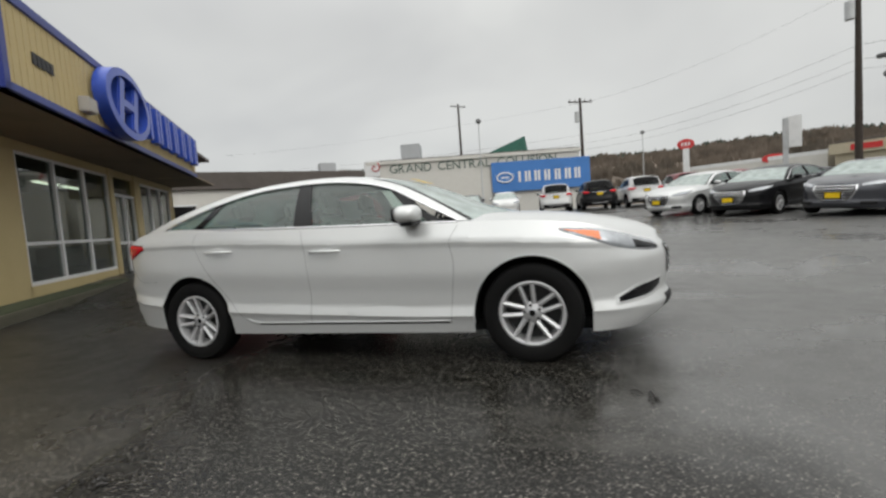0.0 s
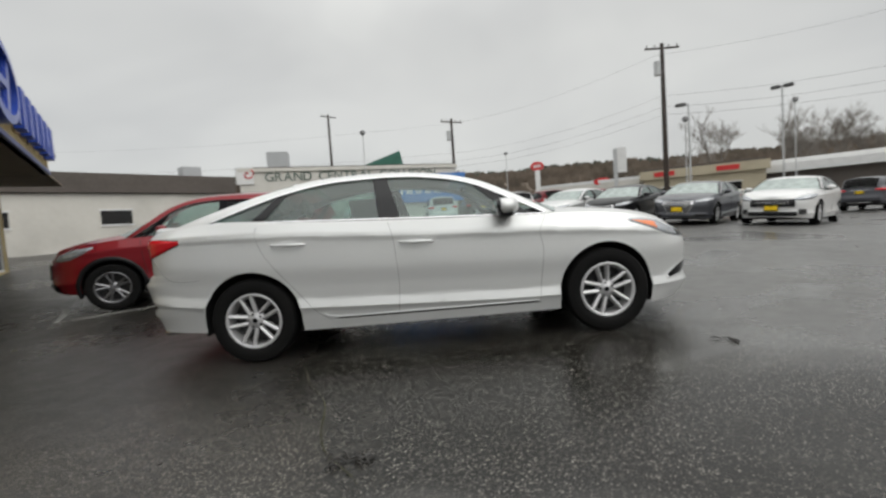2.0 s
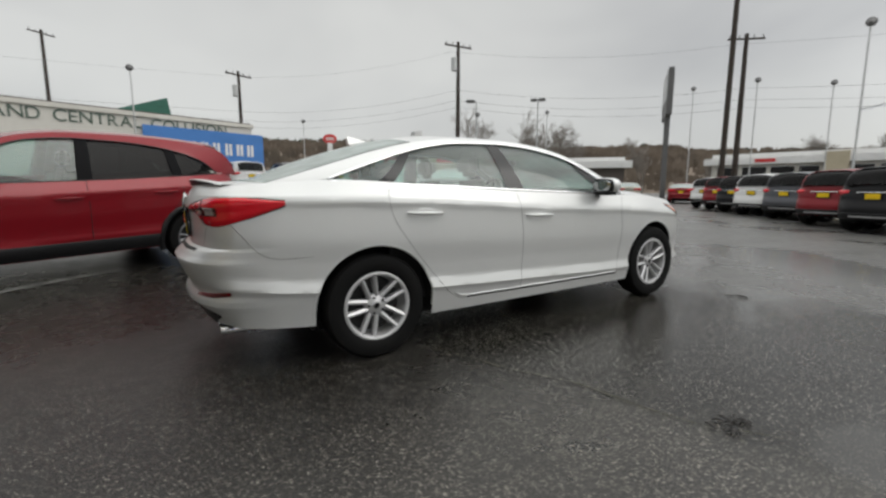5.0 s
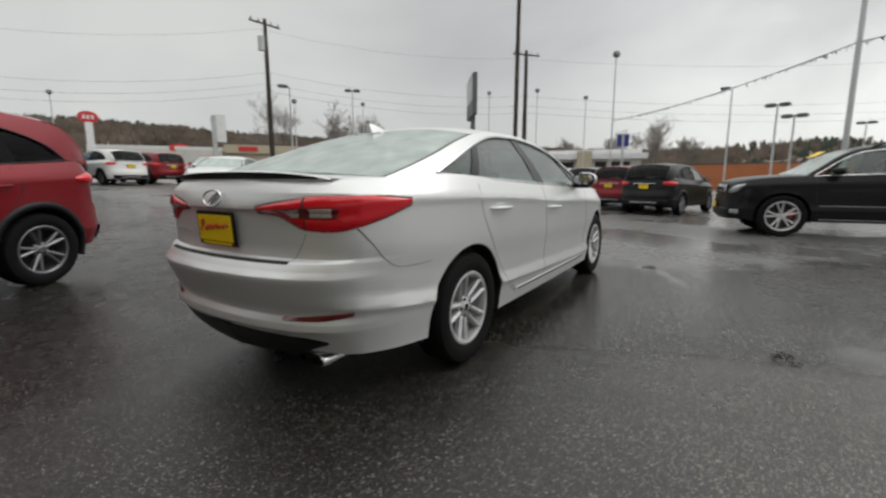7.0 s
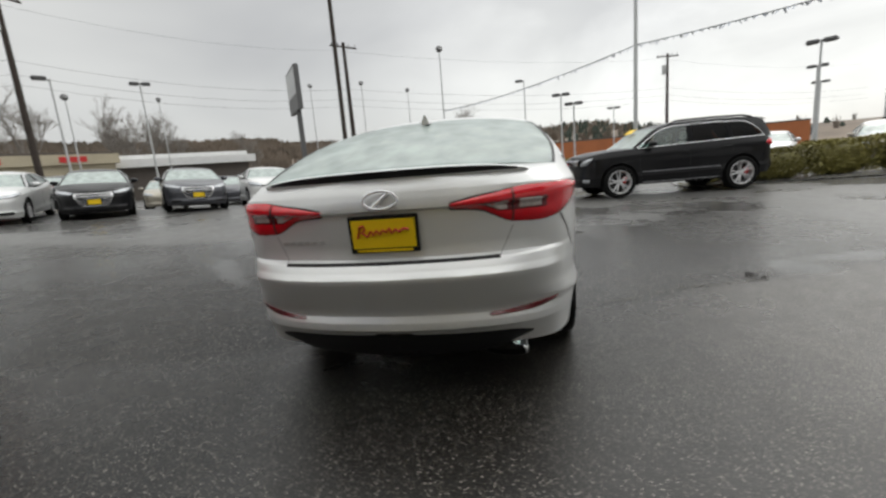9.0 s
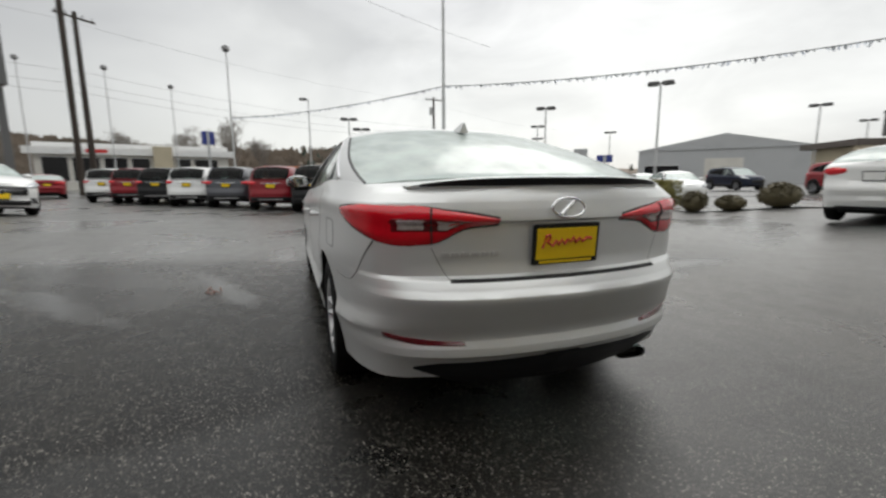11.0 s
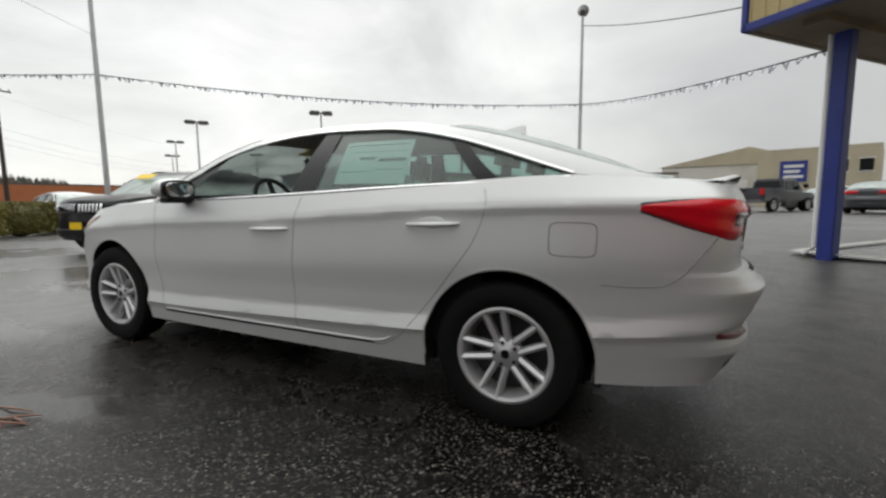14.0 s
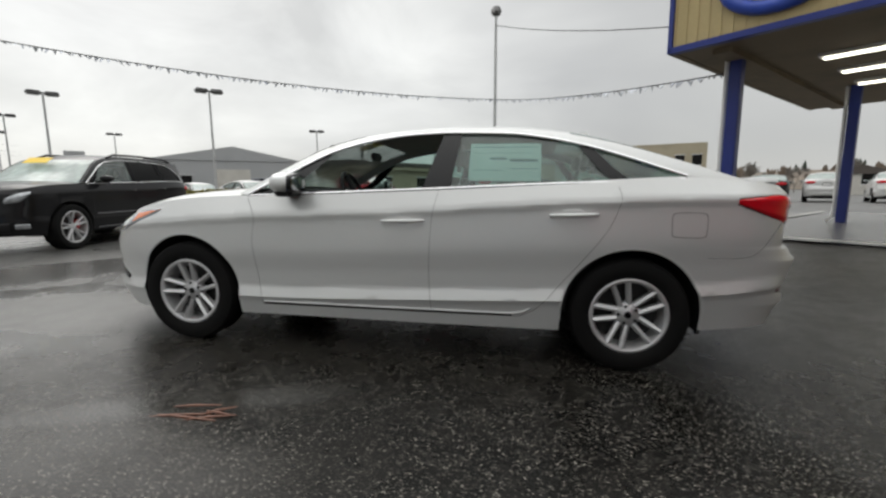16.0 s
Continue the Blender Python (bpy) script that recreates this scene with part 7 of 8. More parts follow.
panel_sign(27.4, 15.5, 6.2, 9.3, 4.2, -53.5, LAMPHEAD, LAMPHEAD, "tall grey pylon sign with a pale panel", 0.35, 0.34, 0.9, STEELPOLE)
panel_sign(16.4, 33.5, 4.3, 6.5, 0.75, -105, WHITEPAINT, STEELPOLE, "white banner sign on a post", 0.1, 0.3, 0.55)
panel_sign(50.8, 8.8, 5.1, 6.5, 1.25, 190, BLUE, STEELPOLE, "blue square sign with a white mark", 0.2, 0.25, 0.0, None)
panel_sign(36.9, -33.2, 3.0, 3.8, 1.7, 140, BLUE, STEELPOLE, "blue roadside sign on a post", 0.2, 0.3)
panel_sign(43.9, -35.2, 2.4, 5.0, 1.7, 140, GREYWALL, STEELPOLE, "pale grey roadside board", 0.3, 0.3)
panel_sign(-1.6, -40.5, 2.5, 3.3, 1.3, 90, PALEWALL, STEELPOLE, "small cream box sign", 0.3, 0.2)


# ---- buildings ----
def frame_pose(a, b):
    """Local x from a to b, y towards the left of it."""
    a, b = Vector(a), Vector(b)
    d = (b - a).normalized()
    m = Matrix((Vector((d.x, d.y, 0)), Vector((-d.y, d.x, 0)), Vector((0, 0, 1)))).transposed().to_4x4()
    m.translation = (a.x, a.y, 0)
    return m, (b - a).length


def shed(a, b, depth, z0, z1, wall, label, roof=None, roof_h=0.0, gable=None, windows=(), doors=(), fascia=None, overhang=0.0, name="building"):
    """A building whose front runs from a to b, the front facing the right of that way; depth to the left."""
    m, L = frame_pose(a, b)
    root = thing(name, label, "building", m)
    part("wall", box_bm(0, L, 0, depth, z0 - 1.0, z1), wall, root)
    if gable:
        gx, gz_ = gable
        bm = bmesh.new()
        pts = [(-0.3, z1), (L + 0.3, z1), (gx, gz_)]
        f0, f1 = [bm.verts.new((x, -0.15, z)) for x, z in pts], [bm.verts.new((x, depth + 0.15, z)) for x, z in pts]
        bm.faces.new(f0)
        bm.faces.new(f1[::-1])
        for i in range(3):
            bm.faces.new((f0[i], f1[i], f1[(i + 1) % 3], f0[(i + 1) % 3]))
        bmesh.ops.recalc_face_normals(bm, faces=bm.faces[:])
        part("roof", bm, roof or wall, root, "low pitched metal roof")
    elif roof:
        part("roof", box_bm(-overhang, L + overhang, -overhang, depth + overhang, z1, z1 + roof_h, 0.02), roof, root)
    if fascia:
        mat, h, out = fascia
        part("fascia", box_bm(-out, L + out, -out, 0.0, z1 - h, z1 + 0.02, 0.02), mat, root)
    for x0, x1, w0, w1 in windows:
        win = part("window", box_bm(x0, x1, -0.02, 0.05, w0, w1), GLOSSBLACK, root, "dark window")
        part("window_frame", box_bm(x0 - 0.08, x1 + 0.08, -0.05, -0.02, w1, w1 + 0.1), WHITEPAINT, win)
        part("window_sill", box_bm(x0 - 0.08, x1 + 0.08, -0.06, -0.02, w0 - 0.1, w0), WHITEPAINT, win)
    for x0, x1, d1, mat in doors:
        part("door", box_bm(x0, x1, -0.04, 0.05, z0, d1), mat, root, "large roller door")
    return root


def letters(text, size):
    """Flat solid meshes of the characters of a text."""
    obs = []
    for ch in text:
        cu = bpy.data.curves.new("letter", "FONT")
        cu.body, cu.size, cu.extrude = ch, size, 0.02
        ob = bpy.data.objects.new("letter_source", cu)
        scene.collection.objects.link(ob)
        obs.append(ob)
    dg = bpy.context.evaluated_depsgraph_get()
    out = [bpy.data.meshes.new_from_object(ob.evaluated_get(dg)) for ob in obs]
    for ob in obs:
        cu = ob.data
        bpy.data.objects.remove(ob)
        bpy.data.curves.remove(cu)
    return out


def wall_with_lettering():
    m, L = frame_pose((-13.4, 27.0), (2.3, 32.0))
    root = shed((-13.4, 27.0), (2.3, 32.0), 14, 0.8, 5.75, PALEWALL, "long pale wall painted with large green lettering", BROWNROOF, 0.1, fascia=(PALEWALL, 0.25, 0.12))
    words = "GRAND CENTRAL COLLISION"
    x, size = 1.7, 0.92
    ms = []
    for ch, me in zip(words, letters(words, size)):
        if ch == " ":
            x += 0.42
            continue
        xs = [v.co.x for v in me.vertices]
        w = max(xs) - min(xs)
        me.transform(Matrix.Translation((x - min(xs), -0.03, 4.82)) @ Matrix.Rotation(radians(90), 4, "X"))
        me.materials.clear()
        me.materials.append(DARKGREEN)
        ob = new("letter", me)
        ob.parent = root
        x += w + 0.10
    # red mural scroll at the end of the wall
    part("mural_panel", box_bm(-0.25, 0.95, -0.10, -0.02, 4.6, 5.85, 0.2), WHITEPAINT, root, "red and white painted scroll")
    part("mural_scroll", tube_bm([(0.55 + 0.05 * k * math.cos(k * 0.8), -0.11, 5.35 + 0.05 * k * math.sin(k * 0.8)) for k in range(10)], 0.05, 6), REDSIGN, root, "red painted scroll")
    # blue banner with an oval and bars in place of its name
    part("wall_banner", box_bm(9.55, 17.2, -0.22, -0.16, 2.75, 5.05, 0.01), BANNERBLUE, root, "blue cloth banner with white marks")
    bm = bmesh.new()
    tube_bm([(10.55 + 0.62 * math.cos(a), -0.23, 3.85 + 0.36 * math.sin(a)) for a in np.linspace(0, 2 * math.pi, 33)], 0.07, 6, bm, cap=False)
    part("banner_oval", bm, WHITEPAINT, root, "white oval")
    part("banner_bar", box_bm(10.25, 10.85, -0.235, -0.225, 3.79, 3.91), WHITEPAINT, root)
    bx = 11.6
    for w in (0.68, 0.66, 0.68, 0.72, 0.70, 0.66, 0.22):
        bm = box_bm(bx, bx + 0.18, -0.235, -0.225, 3.45, 4.25)
        if w > 0.3:
            box_bm(bx + w - 0.18, bx + w, -0.235, -0.225, 3.45, 4.25, bm=bm)
        part("banner_block", bm, WHITEPAINT, root, "white block")
        bx += w + 0.09


wall_with_lettering()
shed((-24.5, 15.4), (-13.9, 26.6), 14, 0.6, 4.0, PALEWALL, "long white-walled workshop with a brown roof band", BROWNROOF, 0.2, fascia=(BROWNROOF, -1.15, 0.25), windows=[(3.0, 4.2, 2.2, 3.0), (8.0, 9.5, 2.2, 3.0)])
shed((-36.0, 13.0), (-24.6, 15.3), 10, 0.6, 4.2, PALEWALL, "white-walled shop with a rusty pitched roof", SOFFIT, 0.5)
shed((-16.0, 24.6), (-15.2, 25.4), 1.0, 4.8, 5.8, GREYWALL, "grey roof machine box")
shed((-8.0, 44.0), (-3.0, 44.5), 12, 0.8, 7.4, GREENROOF, "green building with a steep metal roof", GREENROOF, gable=(5.0, 9.3))
shed((-20.5, 52.0), (-18.0, 52.6), 3, 0.8, 11.5, GREYWALL, "far pale silo block")
shops = shed((26.7, 49.2), (36.9, 42.5), 14, 1.0, 5.5, TANWALL, "tan strip of shops with red signs", BROWNROOF, 0.3, fascia=(TANWALL, 1.0, 0.4), windows=[(2, 5, 1.5, 3.4), (7, 10, 1.5, 3.4)])
for x0, x1 in ((1.2, 3.4), (7.6, 9.8)):
    part("sign_board", box_bm(x0, x1, -0.46, -0.40, 4.75, 5.3), REDSIGN, shops, "red shop sign board")
shed((15.5, 58.0), (26.5, 50.0), 12, 1.0, 4.8, PALEWALL, "long low white building, flat roofed", WHITEPAINT, 0.4)
shed((38.0, 44.0), (48.0, 34.0), 10, 0.6, 4.9, BROWNROOF, "long flat canopy with a white edge", WHITEPAINT, 0.5, fascia=(WHITEPAINT, 0.9, 0.8))
shop = shed((51.0, 24.5), (55.5, 7.5), 9, 0.2, 4.6, PALEWALL, "low shop with white flat roof edge and wide windows", WHITEPAINT, 0.5, fascia=(WHITEPAINT, 0.7, 0.7), windows=[(0.6, 2.6, 1.2, 3.6), (3.0, 5.2, 1.2, 3.6), (5.6, 7.6, 1.2, 3.6), (8.0, 9.6, 1.2, 3.6), (12.2, 13.6, 1.2, 3.6), (14.0, 16.4, 1.2, 3.6)])
part("brick_pier", box_bm(10.0, 11.8, -0.9, 0.2, 0.0, 4.9), TANWALL, shop, "tan brick pier")
part("sign_board", box_bm(4.2, 6.0, -0.74, -0.68, 4.1, 4.45), REDSIGN, shop, "red sign board")
shed((66.0, 4.0), (61.0, -38.0), 10, 0.2, 3.3, ORANGE, "long low orange building", BROWNROOF, 0.2)
shed((54.0, -54.5), (35.8, -69.0), 30, 0.0, 5.6, GREYWALL, "large grey metal shed with a low gable", GREYWALL, gable=(12.0, 7.9), windows=[(1.0, 6.0, 1.6, 3.2)], doors=[(9.5, 14.5, 4.2, PALEWALL)])
shed((15.0, -36.5), (3.6, -57.0), 5, 0.2, 3.3, TANWALL, "low tan building with a dark roof edge", BROWNROOF, 0.45, fascia=(TANWALL, 0.35, 0.5), overhang=0.6, windows=[(4, 6, 1.2, 2.2), (10, 12, 1.2, 2.2)])
shed((4.2, -61.0), (-7.0, -66.0), 14, 0.2, 4.4, TANWALL, "low tan workshop building", BROWNROOF, 0.3)
shed((-5.0, -66.5), (-22.0, -64.0), 22, 0.2, 5.4, PALEWALL, "large pale warehouse with a shallow gable and roller doors", TANWALL, gable=(10.0, 7.6), doors=[(3.0, 6.0, 3.4, WHITEPAINT), (7.0, 10.0, 3.4, WHITEPAINT)])
block = shed((-14.0, -56.0), (-23.0, -52.4), 12, 0.2, 5.9, TANWALL, "two-storey cream block with a blue sign", TANWALL, 0.3, windows=[(6.4, 7.4, 3.6, 4.8), (8.2, 9.2, 3.6, 4.8)])
part("sign_board", box_bm(2.0, 4.3, -0.14, -0.04, 2.7, 4.9, 0.01), BLUE, block, "blue sign board with white marks")
for k in range(3):
    part("sign_bar", box_bm(2.35, 4.0 - 0.3 * (k % 2), -0.17, -0.14, 3.1 + 0.55 * k, 3.4 + 0.55 * k), WHITEPAINT, block, "white bar on the sign")
for i, (x, y, w, h) in enumerate(((-38, -56, 5, 2.4), (-46, -52, 6, 2.6), (-52, -46, 5, 2.6), (-58, -40, 7, 2.5))):
    shed((x, y), (x - w, y + w * 0.7), 5, 0.2, h, TANWALL if i % 2 else PALEWALL, "small far house with a brown roof", BROWNROOF, gable=(w * 0.6, h + 1.1), windows=[(1, 2.2, 1.2, 2.4), (3, 4.2, 1.2, 2.4)], name="house")
root = thing("roof_flue", "dark metal roof flue on a roof", "flue", Matrix.Translation((12.4, -33.5, 0)))
part("pipe", tube_bm([(0, 0, 3.6), (0, 0, 5.0)], 0.14, 12), LAMPHEAD, root)
part("cowl", tube_bm([(0, 0, 4.95), (0, 0, 5.12)], 0.2, 12), LAMPHEAD, root)


# ---- hedges and bushes ----
def shrub(x, y, rx, ry, h, mat, label, seed, square=False):
    rnd = random.Random(seed)
    root = thing("shrub", label, "shrub", Matrix.Translation((x, y, gz(x, y))), "shrubs on the island")
    v, f = [], []
    n = int(6000 * max(rx, 0.6) * max(ry, 0.6) * max(h, 0.6) + 500)
    for _ in range(n):
        if square:
            p = Vector((rnd.uniform(-rx, rx), rnd.uniform(-ry, ry), rnd.uniform(0.08, h)))
            k = rnd.choice((0, 1, 2))
            if k == 0:
                p.x = math.copysign(rx, p.x) * rnd.uniform(0.86, 1.03)
            elif k == 1:
                p.y = math.copysign(ry, p.y) * rnd.uniform(0.86, 1.03)
            else:
                p.z = h * rnd.uniform(0.88, 1.04)
        else:
            a, b = rnd.uniform(0, 2 * math.pi), math.asin(rnd.uniform(-0.75, 1))
            r = rnd.uniform(0.72, 1.0) * (0.88 + 0.2 * noise.noise(Vector((math.cos(a) * 2 + seed, math.sin(a) * 2, b * 2))))
            p = Vector((rx * r * math.cos(a) * math.cos(b), ry * r * math.sin(a) * math.cos(b), h * 0.5 + h * 0.52 * r * math.sin(b)))
        s = rnd.uniform(0.03, 0.065)
        d = Vector((rnd.uniform(-1, 1), rnd.uniform(-1, 1), rnd.uniform(-0.4, 1))).normalized()
        e = d.cross(Vector((rnd.uniform(-1, 1), rnd.uniform(-1, 1), rnd.uniform(-1, 1)))).normalized()
        o = len(v)
        v += [p - d * s, p + e * s * 0.45, p + d * s, p - e * s * 0.45]
        f.append((o, o + 1, o + 2, o + 3))
    tagged(mesh_object("leaves", v, f, mat, root, "", False), kind="stuff")
    bm = bmesh.new()
    bmesh.ops.create_icosphere(bm, subdivisions=2, radius=1.0)
    for q in bm.verts:
        q.co = Vector(((math.copysign(abs(q.co.x) ** (0.5 if square else 1), q.co.x)) * rx * 0.86, (math.copysign(abs(q.co.y) ** (0.5 if square else 1), q.co.y)) * ry * 0.86, h * 0.46 + q.co.z * h * 0.47)) * (1 + 0.08 * noise.noise(q.co * 3))
    part("core", bm, mat, root, "dense inner growth", True, 80)


for i, (x, y, rx, ry, h, mat, sq) in enumerate(((9.7, -7.6, 0.7, 0.9, 0.85, LEAF, True), (9.9, -9.4, 0.6, 0.7, 0.95, LEAF, True), (9.6, -10.9, 0.6, 0.65, 1.0, LEAF, True), (8.9, -12.2, 0.6, 0.65, 1.0, LEAF, True), (10.2, -6.2, 0.6, 0.6, 0.8, LEAF, True),
                                               (6.6, -11.4, 0.45, 0.45, 0.72, LEAFDARK, False), (5.8, -12.0, 0.5, 0.45, 0.52, LEAFDARK, False), (4.7, -12.5, 0.62, 0.55, 0.78, LEAFDARK, False), (-0.6, -16.0, 0.8, 0.55, 0.8, LEAF, True), (-2.0, -16.6, 0.7, 0.5, 0.85, LEAF, True), (15.7, -2.9, 0.7, 0.8, 1.0, LEAF, True), (16.1, -4.4, 0.7, 0.75, 1.05, LEAF, True), (16.5, -5.9, 0.7, 0.7, 0.95, LEAF, True))):
    shrub(x, y, rx, ry, h, mat, "clipped yellow-green hedge clump on a kerbed island" if sq else "low dark brown-green bush on a kerbed island", i + 3, sq)
strip("island_kerb", (10.0, -5.2), (9.0, -11.6), 1.9, CONCRETE, "pale concrete kerb of the planted island", 0.03)
strip("island_kerb", (8.6, -11.4), (3.6, -13.4), 1.4, CONCRETE, "pale concrete kerb of the planted island", 0.035)
for x, y in ((-1.4, -17.2), (-2.7, -17.6), (-3.2, -17.4)):
    b = thing("bollard", "black steel bollard by the hedge", "bollard", Matrix.Translation((x, y, gz(x, y))), "bollards")
    part("shaft", tube_bm([(0, 0, -0.1), (0, 0, 1.05), (0, 0, 1.1)], [0.07, 0.07, 0.03], 12), BLACKTRIM, b)


MOSS = material("mossy_crack", (0.036, 0.035, 0.013), rough=0.8, grain=0.5, grain_scale=20)


# ---- lot markings, kerb stones, debris ----
for a, b in (((-5.15, 1.66), (-3.1, 3.12)), ((-5.15, 1.66), (-5.75, 2.55))):
    strip("bay_line", a, b, 0.09, LINEPAINT, "worn white bay line on wet asphalt", 0.004, 0.05)
def joint(points, width, mat, name, label, lift, wander):
    """A ragged band that follows a bent line over the ground."""
    pts = [Vector(p) for p in points]
    d = np.r_[0, np.cumsum([(q - p).length for p, q in zip(pts, pts[1:])])]
    fx, fy = curve(list(zip(d, [p.x for p in pts]))), curve(list(zip(d, [p.y for p in pts])))
    u = np.linspace(0, d[-1], 140)
    line = np.stack([fx(u), fy(u)], -1)
    t = np.gradient(line, axis=0)
    t /= np.hypot(t[:, 0], t[:, 1])[:, None]
    v = []
    for i, (p, q) in enumerate(zip(line, t)):
        shift = wander * noise.noise(Vector((u[i] * 2.3, 1.7, 0.4)))
        fade = min(1, i / 12, (139 - i) / 12)
        for sg in (-1, 1):
            w = width * fade * max(0.02, 0.3 + 0.8 * noise.noise(Vector((u[i] * 7, sg * 0.6, 3.1))) + 0.5 * noise.noise(Vector((u[i] * 31, sg * 5.0, 2.0)))) / 2
            x, y = p[0] - q[1] * (sg * w + shift), p[1] + q[0] * (sg * w + shift)
            v.append((x, y, gz(x, y) + lift))
    return tagged(mesh_object(name, v, grid_faces(140, 2, True), mat, None, label, False), kind="structure")


JOINT = ((-1.12, -0.6), (-1.0, -1.1), (-0.66, -1.85), (-0.48, -2.4), (-0.33, -2.68))
joint(JOINT[1:], 0.016, MOSS, "moss_line", "thin line of moss along the asphalt joint", 0.006, 0.06)


def twig(x, y, seed, mat, label, n=6, size=0.25):
    rnd = random.Random(seed)
    root = thing("twig_litter", label, "litter", Matrix.Translation((x, y, gz(x, y))), "litter on the asphalt")
    for _ in range(n):
        a = rnd.uniform(-0.5, 0.5) * (1 if n < 8 else 3) + seed
        c = Vector((rnd.uniform(-0.1, 0.1), rnd.uniform(-0.06, 0.06), 0.006))
        d = Vector((math.cos(a), math.sin(a), 0)) * size * rnd.uniform(0.4, 1)
        part("twig", tube_bm([c - d * 0.5, c + Vector((0, 0.01, 0.008)), c + d * 0.5], [0.003, 0.006, 0.002], 5), mat, root)


LEAFRED = material("wet_red_leaf", (0.15, 0.06, 0.035), rough=0.4, grain=0.4)
twig(0.64, 1.79, 0.2, LEAFRED, "wet reddish leaf stalks on asphalt", 6, 0.32)
WETTWIG = material("wet_dark_leaves", (0.012, 0.010, 0.008), rough=0.35, grain=0.4)
twig(2.01, -1.39, 2.2, WETTWIG, "small dark twig on wet asphalt", 4, 0.16)
twig(-0.38, -2.49, 1.9, WETTWIG, "small dark clump of leaves by a puddle", 14, 0.07)


# ---- bare trees and woodland ----
def bare_tree(x, y, height, seed, label="bare deciduous tree with a fine twiggy crown"):
    rnd = random.Random(seed)
    root = thing("bare_tree", label, "tree", Matrix.Translation((x, y, gz(x, y))), "bare trees")
    trunk, crown = bmesh.new(), bmesh.new()

    def grow(p, d, length, r, depth):
        q = p + d * length
        r = max(r, 0.017)
        if depth > 2:
            tube_bm([p, p.lerp(q, 0.5) + Vector((rnd.uniform(-1, 1), rnd.uniform(-1, 1), 0)) * length * 0.05, q], [r, r * 0.85, r * 0.68], 5, trunk if depth > 4 else crown, cap=False)
        else:
            tube_bm([p, q], [r, r * 0.6], 3, crown, cap=False)
        if depth == 0:
            return
        for _ in range(4 if depth in (5, 1) else 3):
            nd = (d + Vector((rnd.uniform(-1, 1), rnd.uniform(-1, 1), rnd.uniform(-0.1, 0.75))) * (0.62 if depth > 3 else 0.8)).normalized()
            grow(p.lerp(q, rnd.uniform(0.5, 1.0)), nd, length * rnd.uniform(0.6, 0.84), r * 0.58, depth - 1)

    grow(Vector((0, 0, -0.3)), Vector((rnd.uniform(-0.05, 0.05), 0, 1)).normalized(), height * 0.27, height * 0.014, 6)
    part("trunk", trunk, BARK, root, "grey-brown trunk and limbs", True, 60)
    tagged(part("crown", crown, BARK, root, "fine bare twigs", True, 60), kind="stuff")


for i, (az, d, h) in enumerate(((53.7, 92, 21), (47.6, 95, 20), (44.3, 98, 21), (41, 105, 17), (33, 100, 15), (12, 90, 15), (7.7, 95, 18), (3, 105, 15), (64, 110, 13), (26, 100, 9), (-18, 120, 7), (-120, 90, 6), (-116, 80, 6.5), (-124, 76, 6.5), (-128, 85, 7), (46, 88, 17), (6, 85, 14), (16, 100, 14))):
    bare_tree(-2 + d * math.cos(radians(az)), d * math.sin(radians(az)), h, 40 + i)

RIDGE = curve([(-180, 0.02), (-130, 0.036), (-110, 0.03), (-70, 0.025), (-30, 0.03), (-16, 0.05), (-9, 0.078), (-4, 0.074), (2, 0.062), (12, 0.068), (26, 0.083), (37, 0.10), (55, 0.108), (71, 0.115), (84, 0.12), (100, 0.128), (116, 0.142), (130, 0.125), (150, 0.08), (180, 0.03)])


def ridge_height(az, r):
    return 1.0 + float(RIDGE(az)) * r * (0.95 + 0.10 * noise.noise(Vector((az * 0.12, 1.3, 0))) + 0.05 * noise.noise(Vector((az * 0.6, 4.1, 0))))


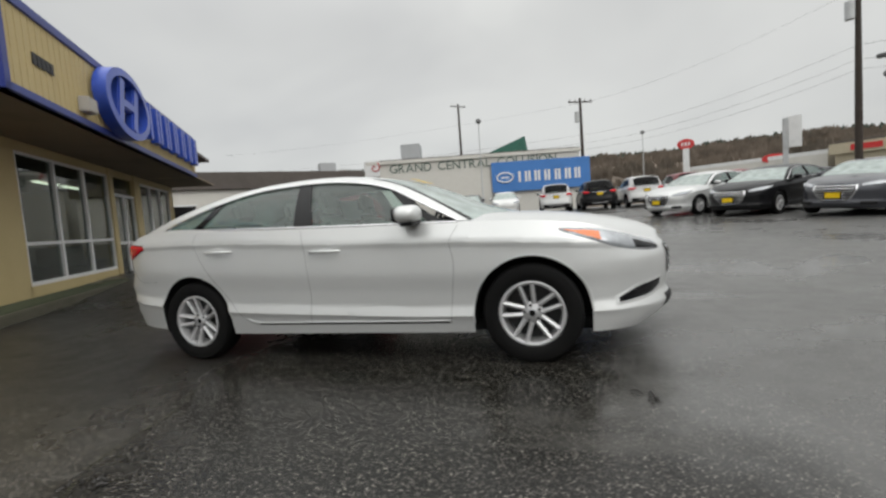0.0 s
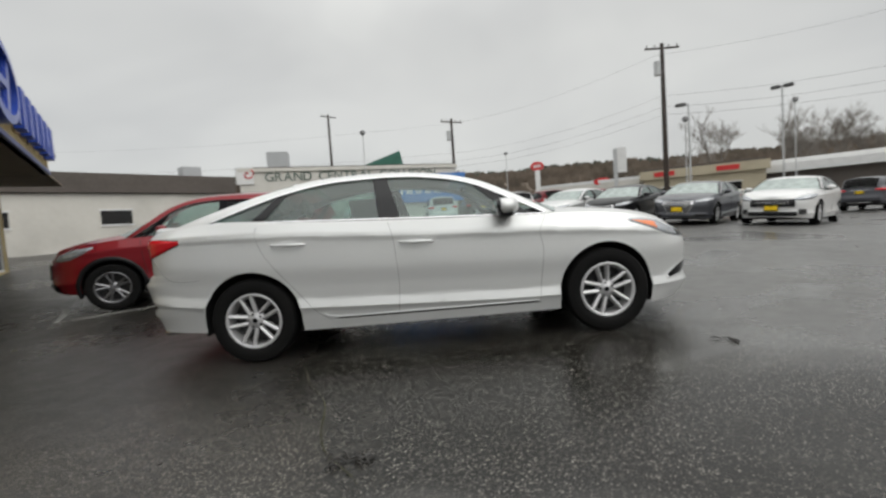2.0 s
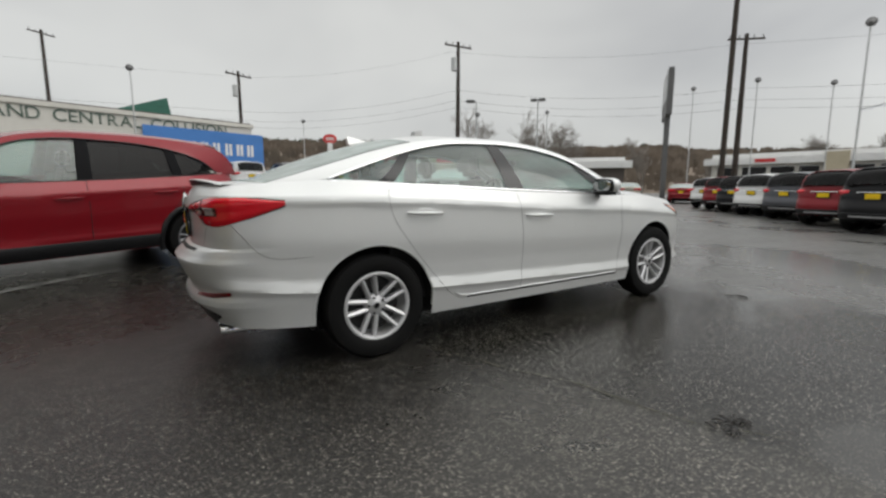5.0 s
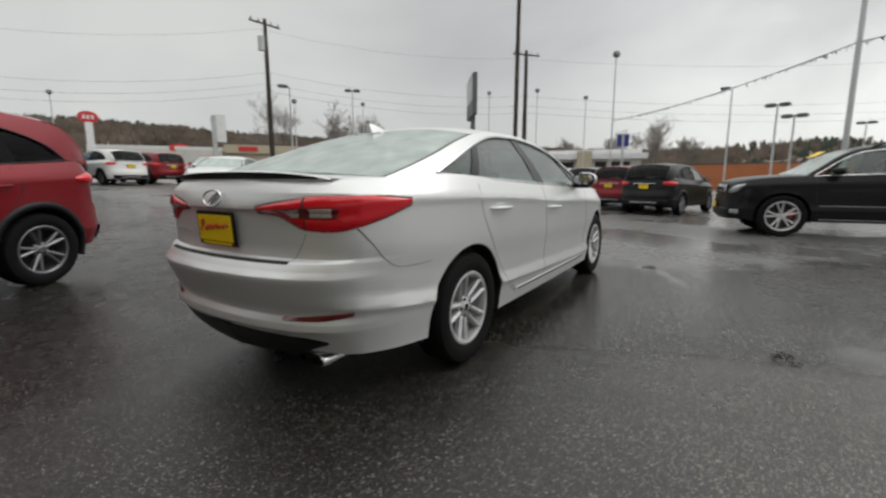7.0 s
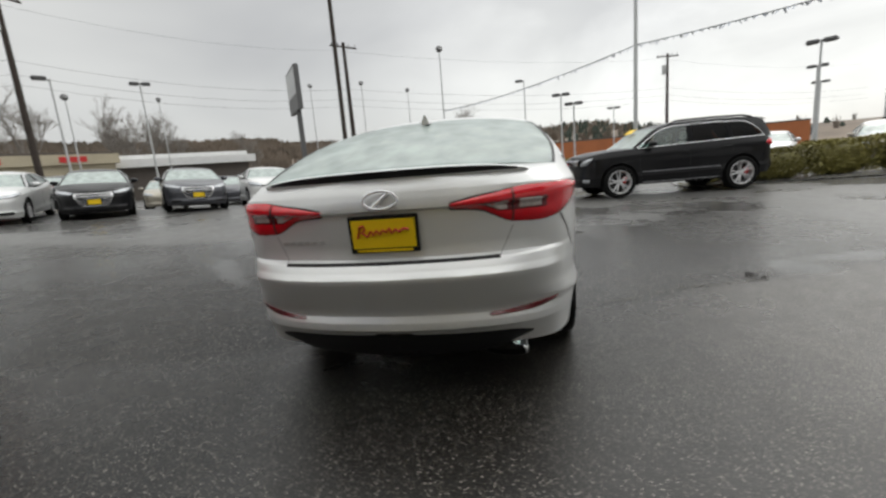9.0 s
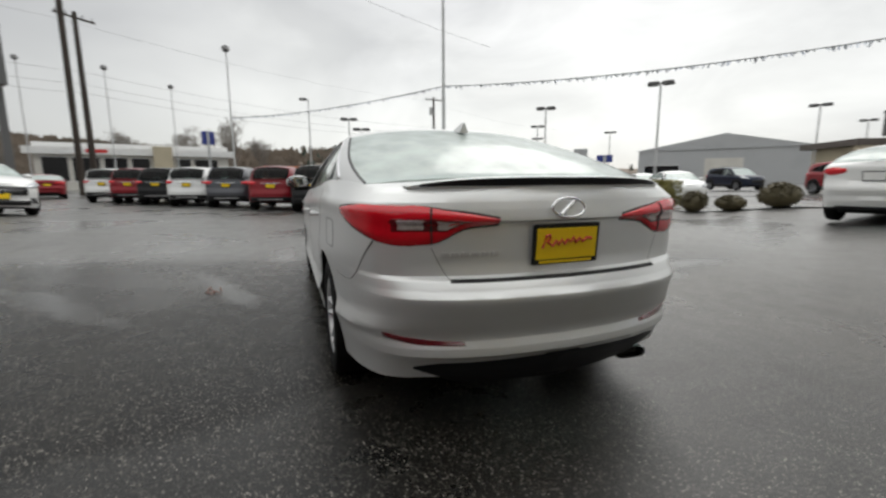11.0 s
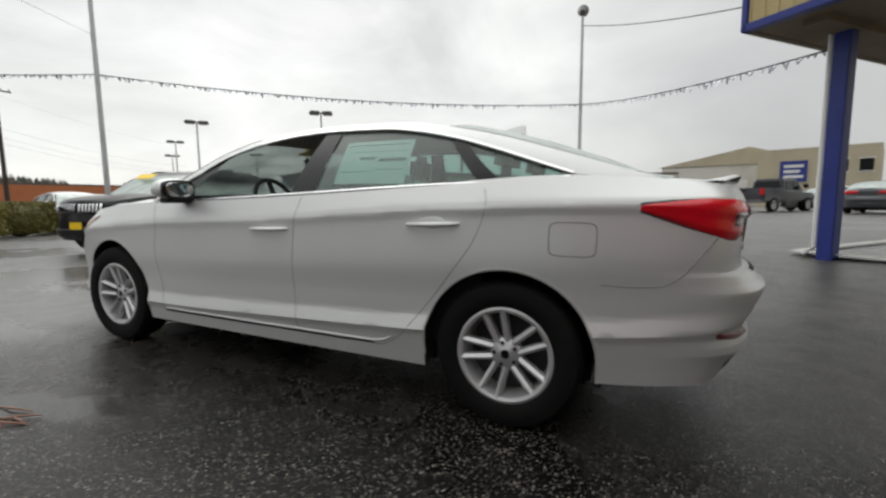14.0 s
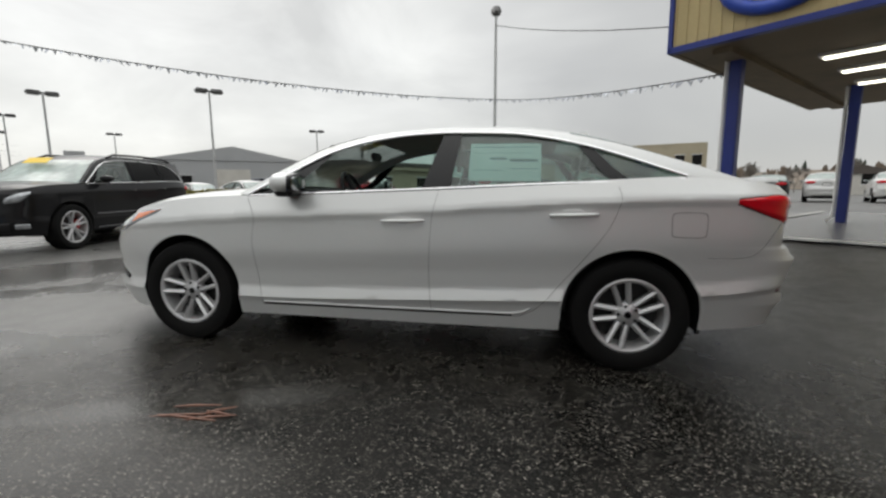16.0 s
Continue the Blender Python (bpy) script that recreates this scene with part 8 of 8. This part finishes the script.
def woodland():
    v = []
    rows = ((150, 0.0), (175, 0.45), (200, 0.72), (225, 0.88), (250, 0.96), (290, 0.9))
    azs = np.arange(-180, 180.1, 1.5)
    for a in azs:
        for r, k in rows:
            h = 0.2 + (ridge_height(a, 240) * 0.93 - 0.2) * k
            v.append((r * math.cos(radians(a)), r * math.sin(radians(a)), h))
    mesh_object("far_hills", v, grid_faces(len(azs), len(rows), True), WOODLAND, None, "distant brown wooded hills under grey sky", kind="structure")
    # trees on the slopes: spiky conifers along the top, rounded bare brush below
    for name, mat, count, seed, label in (("far_conifers", CONIFER, 3200, 3, "far dark conifers along the ridge"), ("far_brush", WOODLAND, 8000, 4, "far bare brown woods on the slopes")):
        rnd = random.Random(seed)
        vv, ff = [], []
        for _ in range(count):
            a = rnd.uniform(-25, 140) if rnd.random() < 0.88 else rnd.uniform(-180, 180)
            k = rnd.uniform(0.80, 1.0) if name == "far_conifers" else rnd.uniform(0.02, 0.98)
            if a < -1 and name == "far_conifers":
                k = rnd.uniform(0.05, 1.0)
            if a < -1 and name == "far_brush" and rnd.random() < 0.8:
                continue
            if name == "far_conifers" and ((-2 < a < 58 and rnd.random() < 0.93) or rnd.random() < 0.35 + 0.35 * math.sin(a * 0.9)):
                continue
            r = 150 + 90 * k
            h0 = 0.2 + (ridge_height(a, 240) * 0.93 - 0.2) * float(np.interp(r, [q for q, _ in rows], [q for _, q in rows]))
            x, y = r * math.cos(radians(a)), r * math.sin(radians(a))
            o = len(vv)
            if name == "far_conifers":
                h, w = rnd.uniform(2.0, 5.0), rnd.uniform(0.8, 1.5)
                for z, q in ((0, 1.0), (0.4, 0.7), (0.38, 0.95), (0.72, 0.4), (0.7, 0.6), (1.0, 0.02)):
                    for i in range(5):
                        b = 2 * math.pi * i / 5 + z
                        j = rnd.uniform(0.75, 1.2)
                        vv.append((x + w * q * j * math.cos(b), y + w * q * j * math.sin(b), h0 - 0.6 + h * z))
                n = 5
                ff += [(o + t * n + i, o + t * n + (i + 1) % n, o + (t + 1) * n + (i + 1) % n, o + (t + 1) * n + i) for t in range(5) for i in range(n)]
            else:
                h, w = rnd.uniform(2.0, 4.5), rnd.uniform(0.9, 2.2)
                for i in range(7):
                    b = rnd.uniform(0, 2 * math.pi)
                    dx, dy = math.cos(b) * w * rnd.uniform(0.2, 1), math.sin(b) * w * rnd.uniform(0.2, 1)
                    hh = h * rnd.uniform(0.6, 1)
                    o = len(vv)
                    tw = rnd.uniform(0.25, 0.6)
                    vv += [(x + dx * 0.5 - tw, y + dy * 0.5 + tw, h0 - 0.5), (x + dx * 0.5 + tw, y + dy * 0.5 - tw, h0 - 0.5), (x + dx + tw * 0.6, y + dy - tw * 0.6, h0 + hh * 0.7), (x + dx, y + dy, h0 + hh), (x + dx - tw * 0.6, y + dy + tw * 0.6, h0 + hh * 0.75)]
                    ff.append((o, o + 1, o + 2, o + 3, o + 4))
        tagged(mesh_object(name, vv, ff, mat, None, label, False), kind="stuff", category="woods")


woodland()
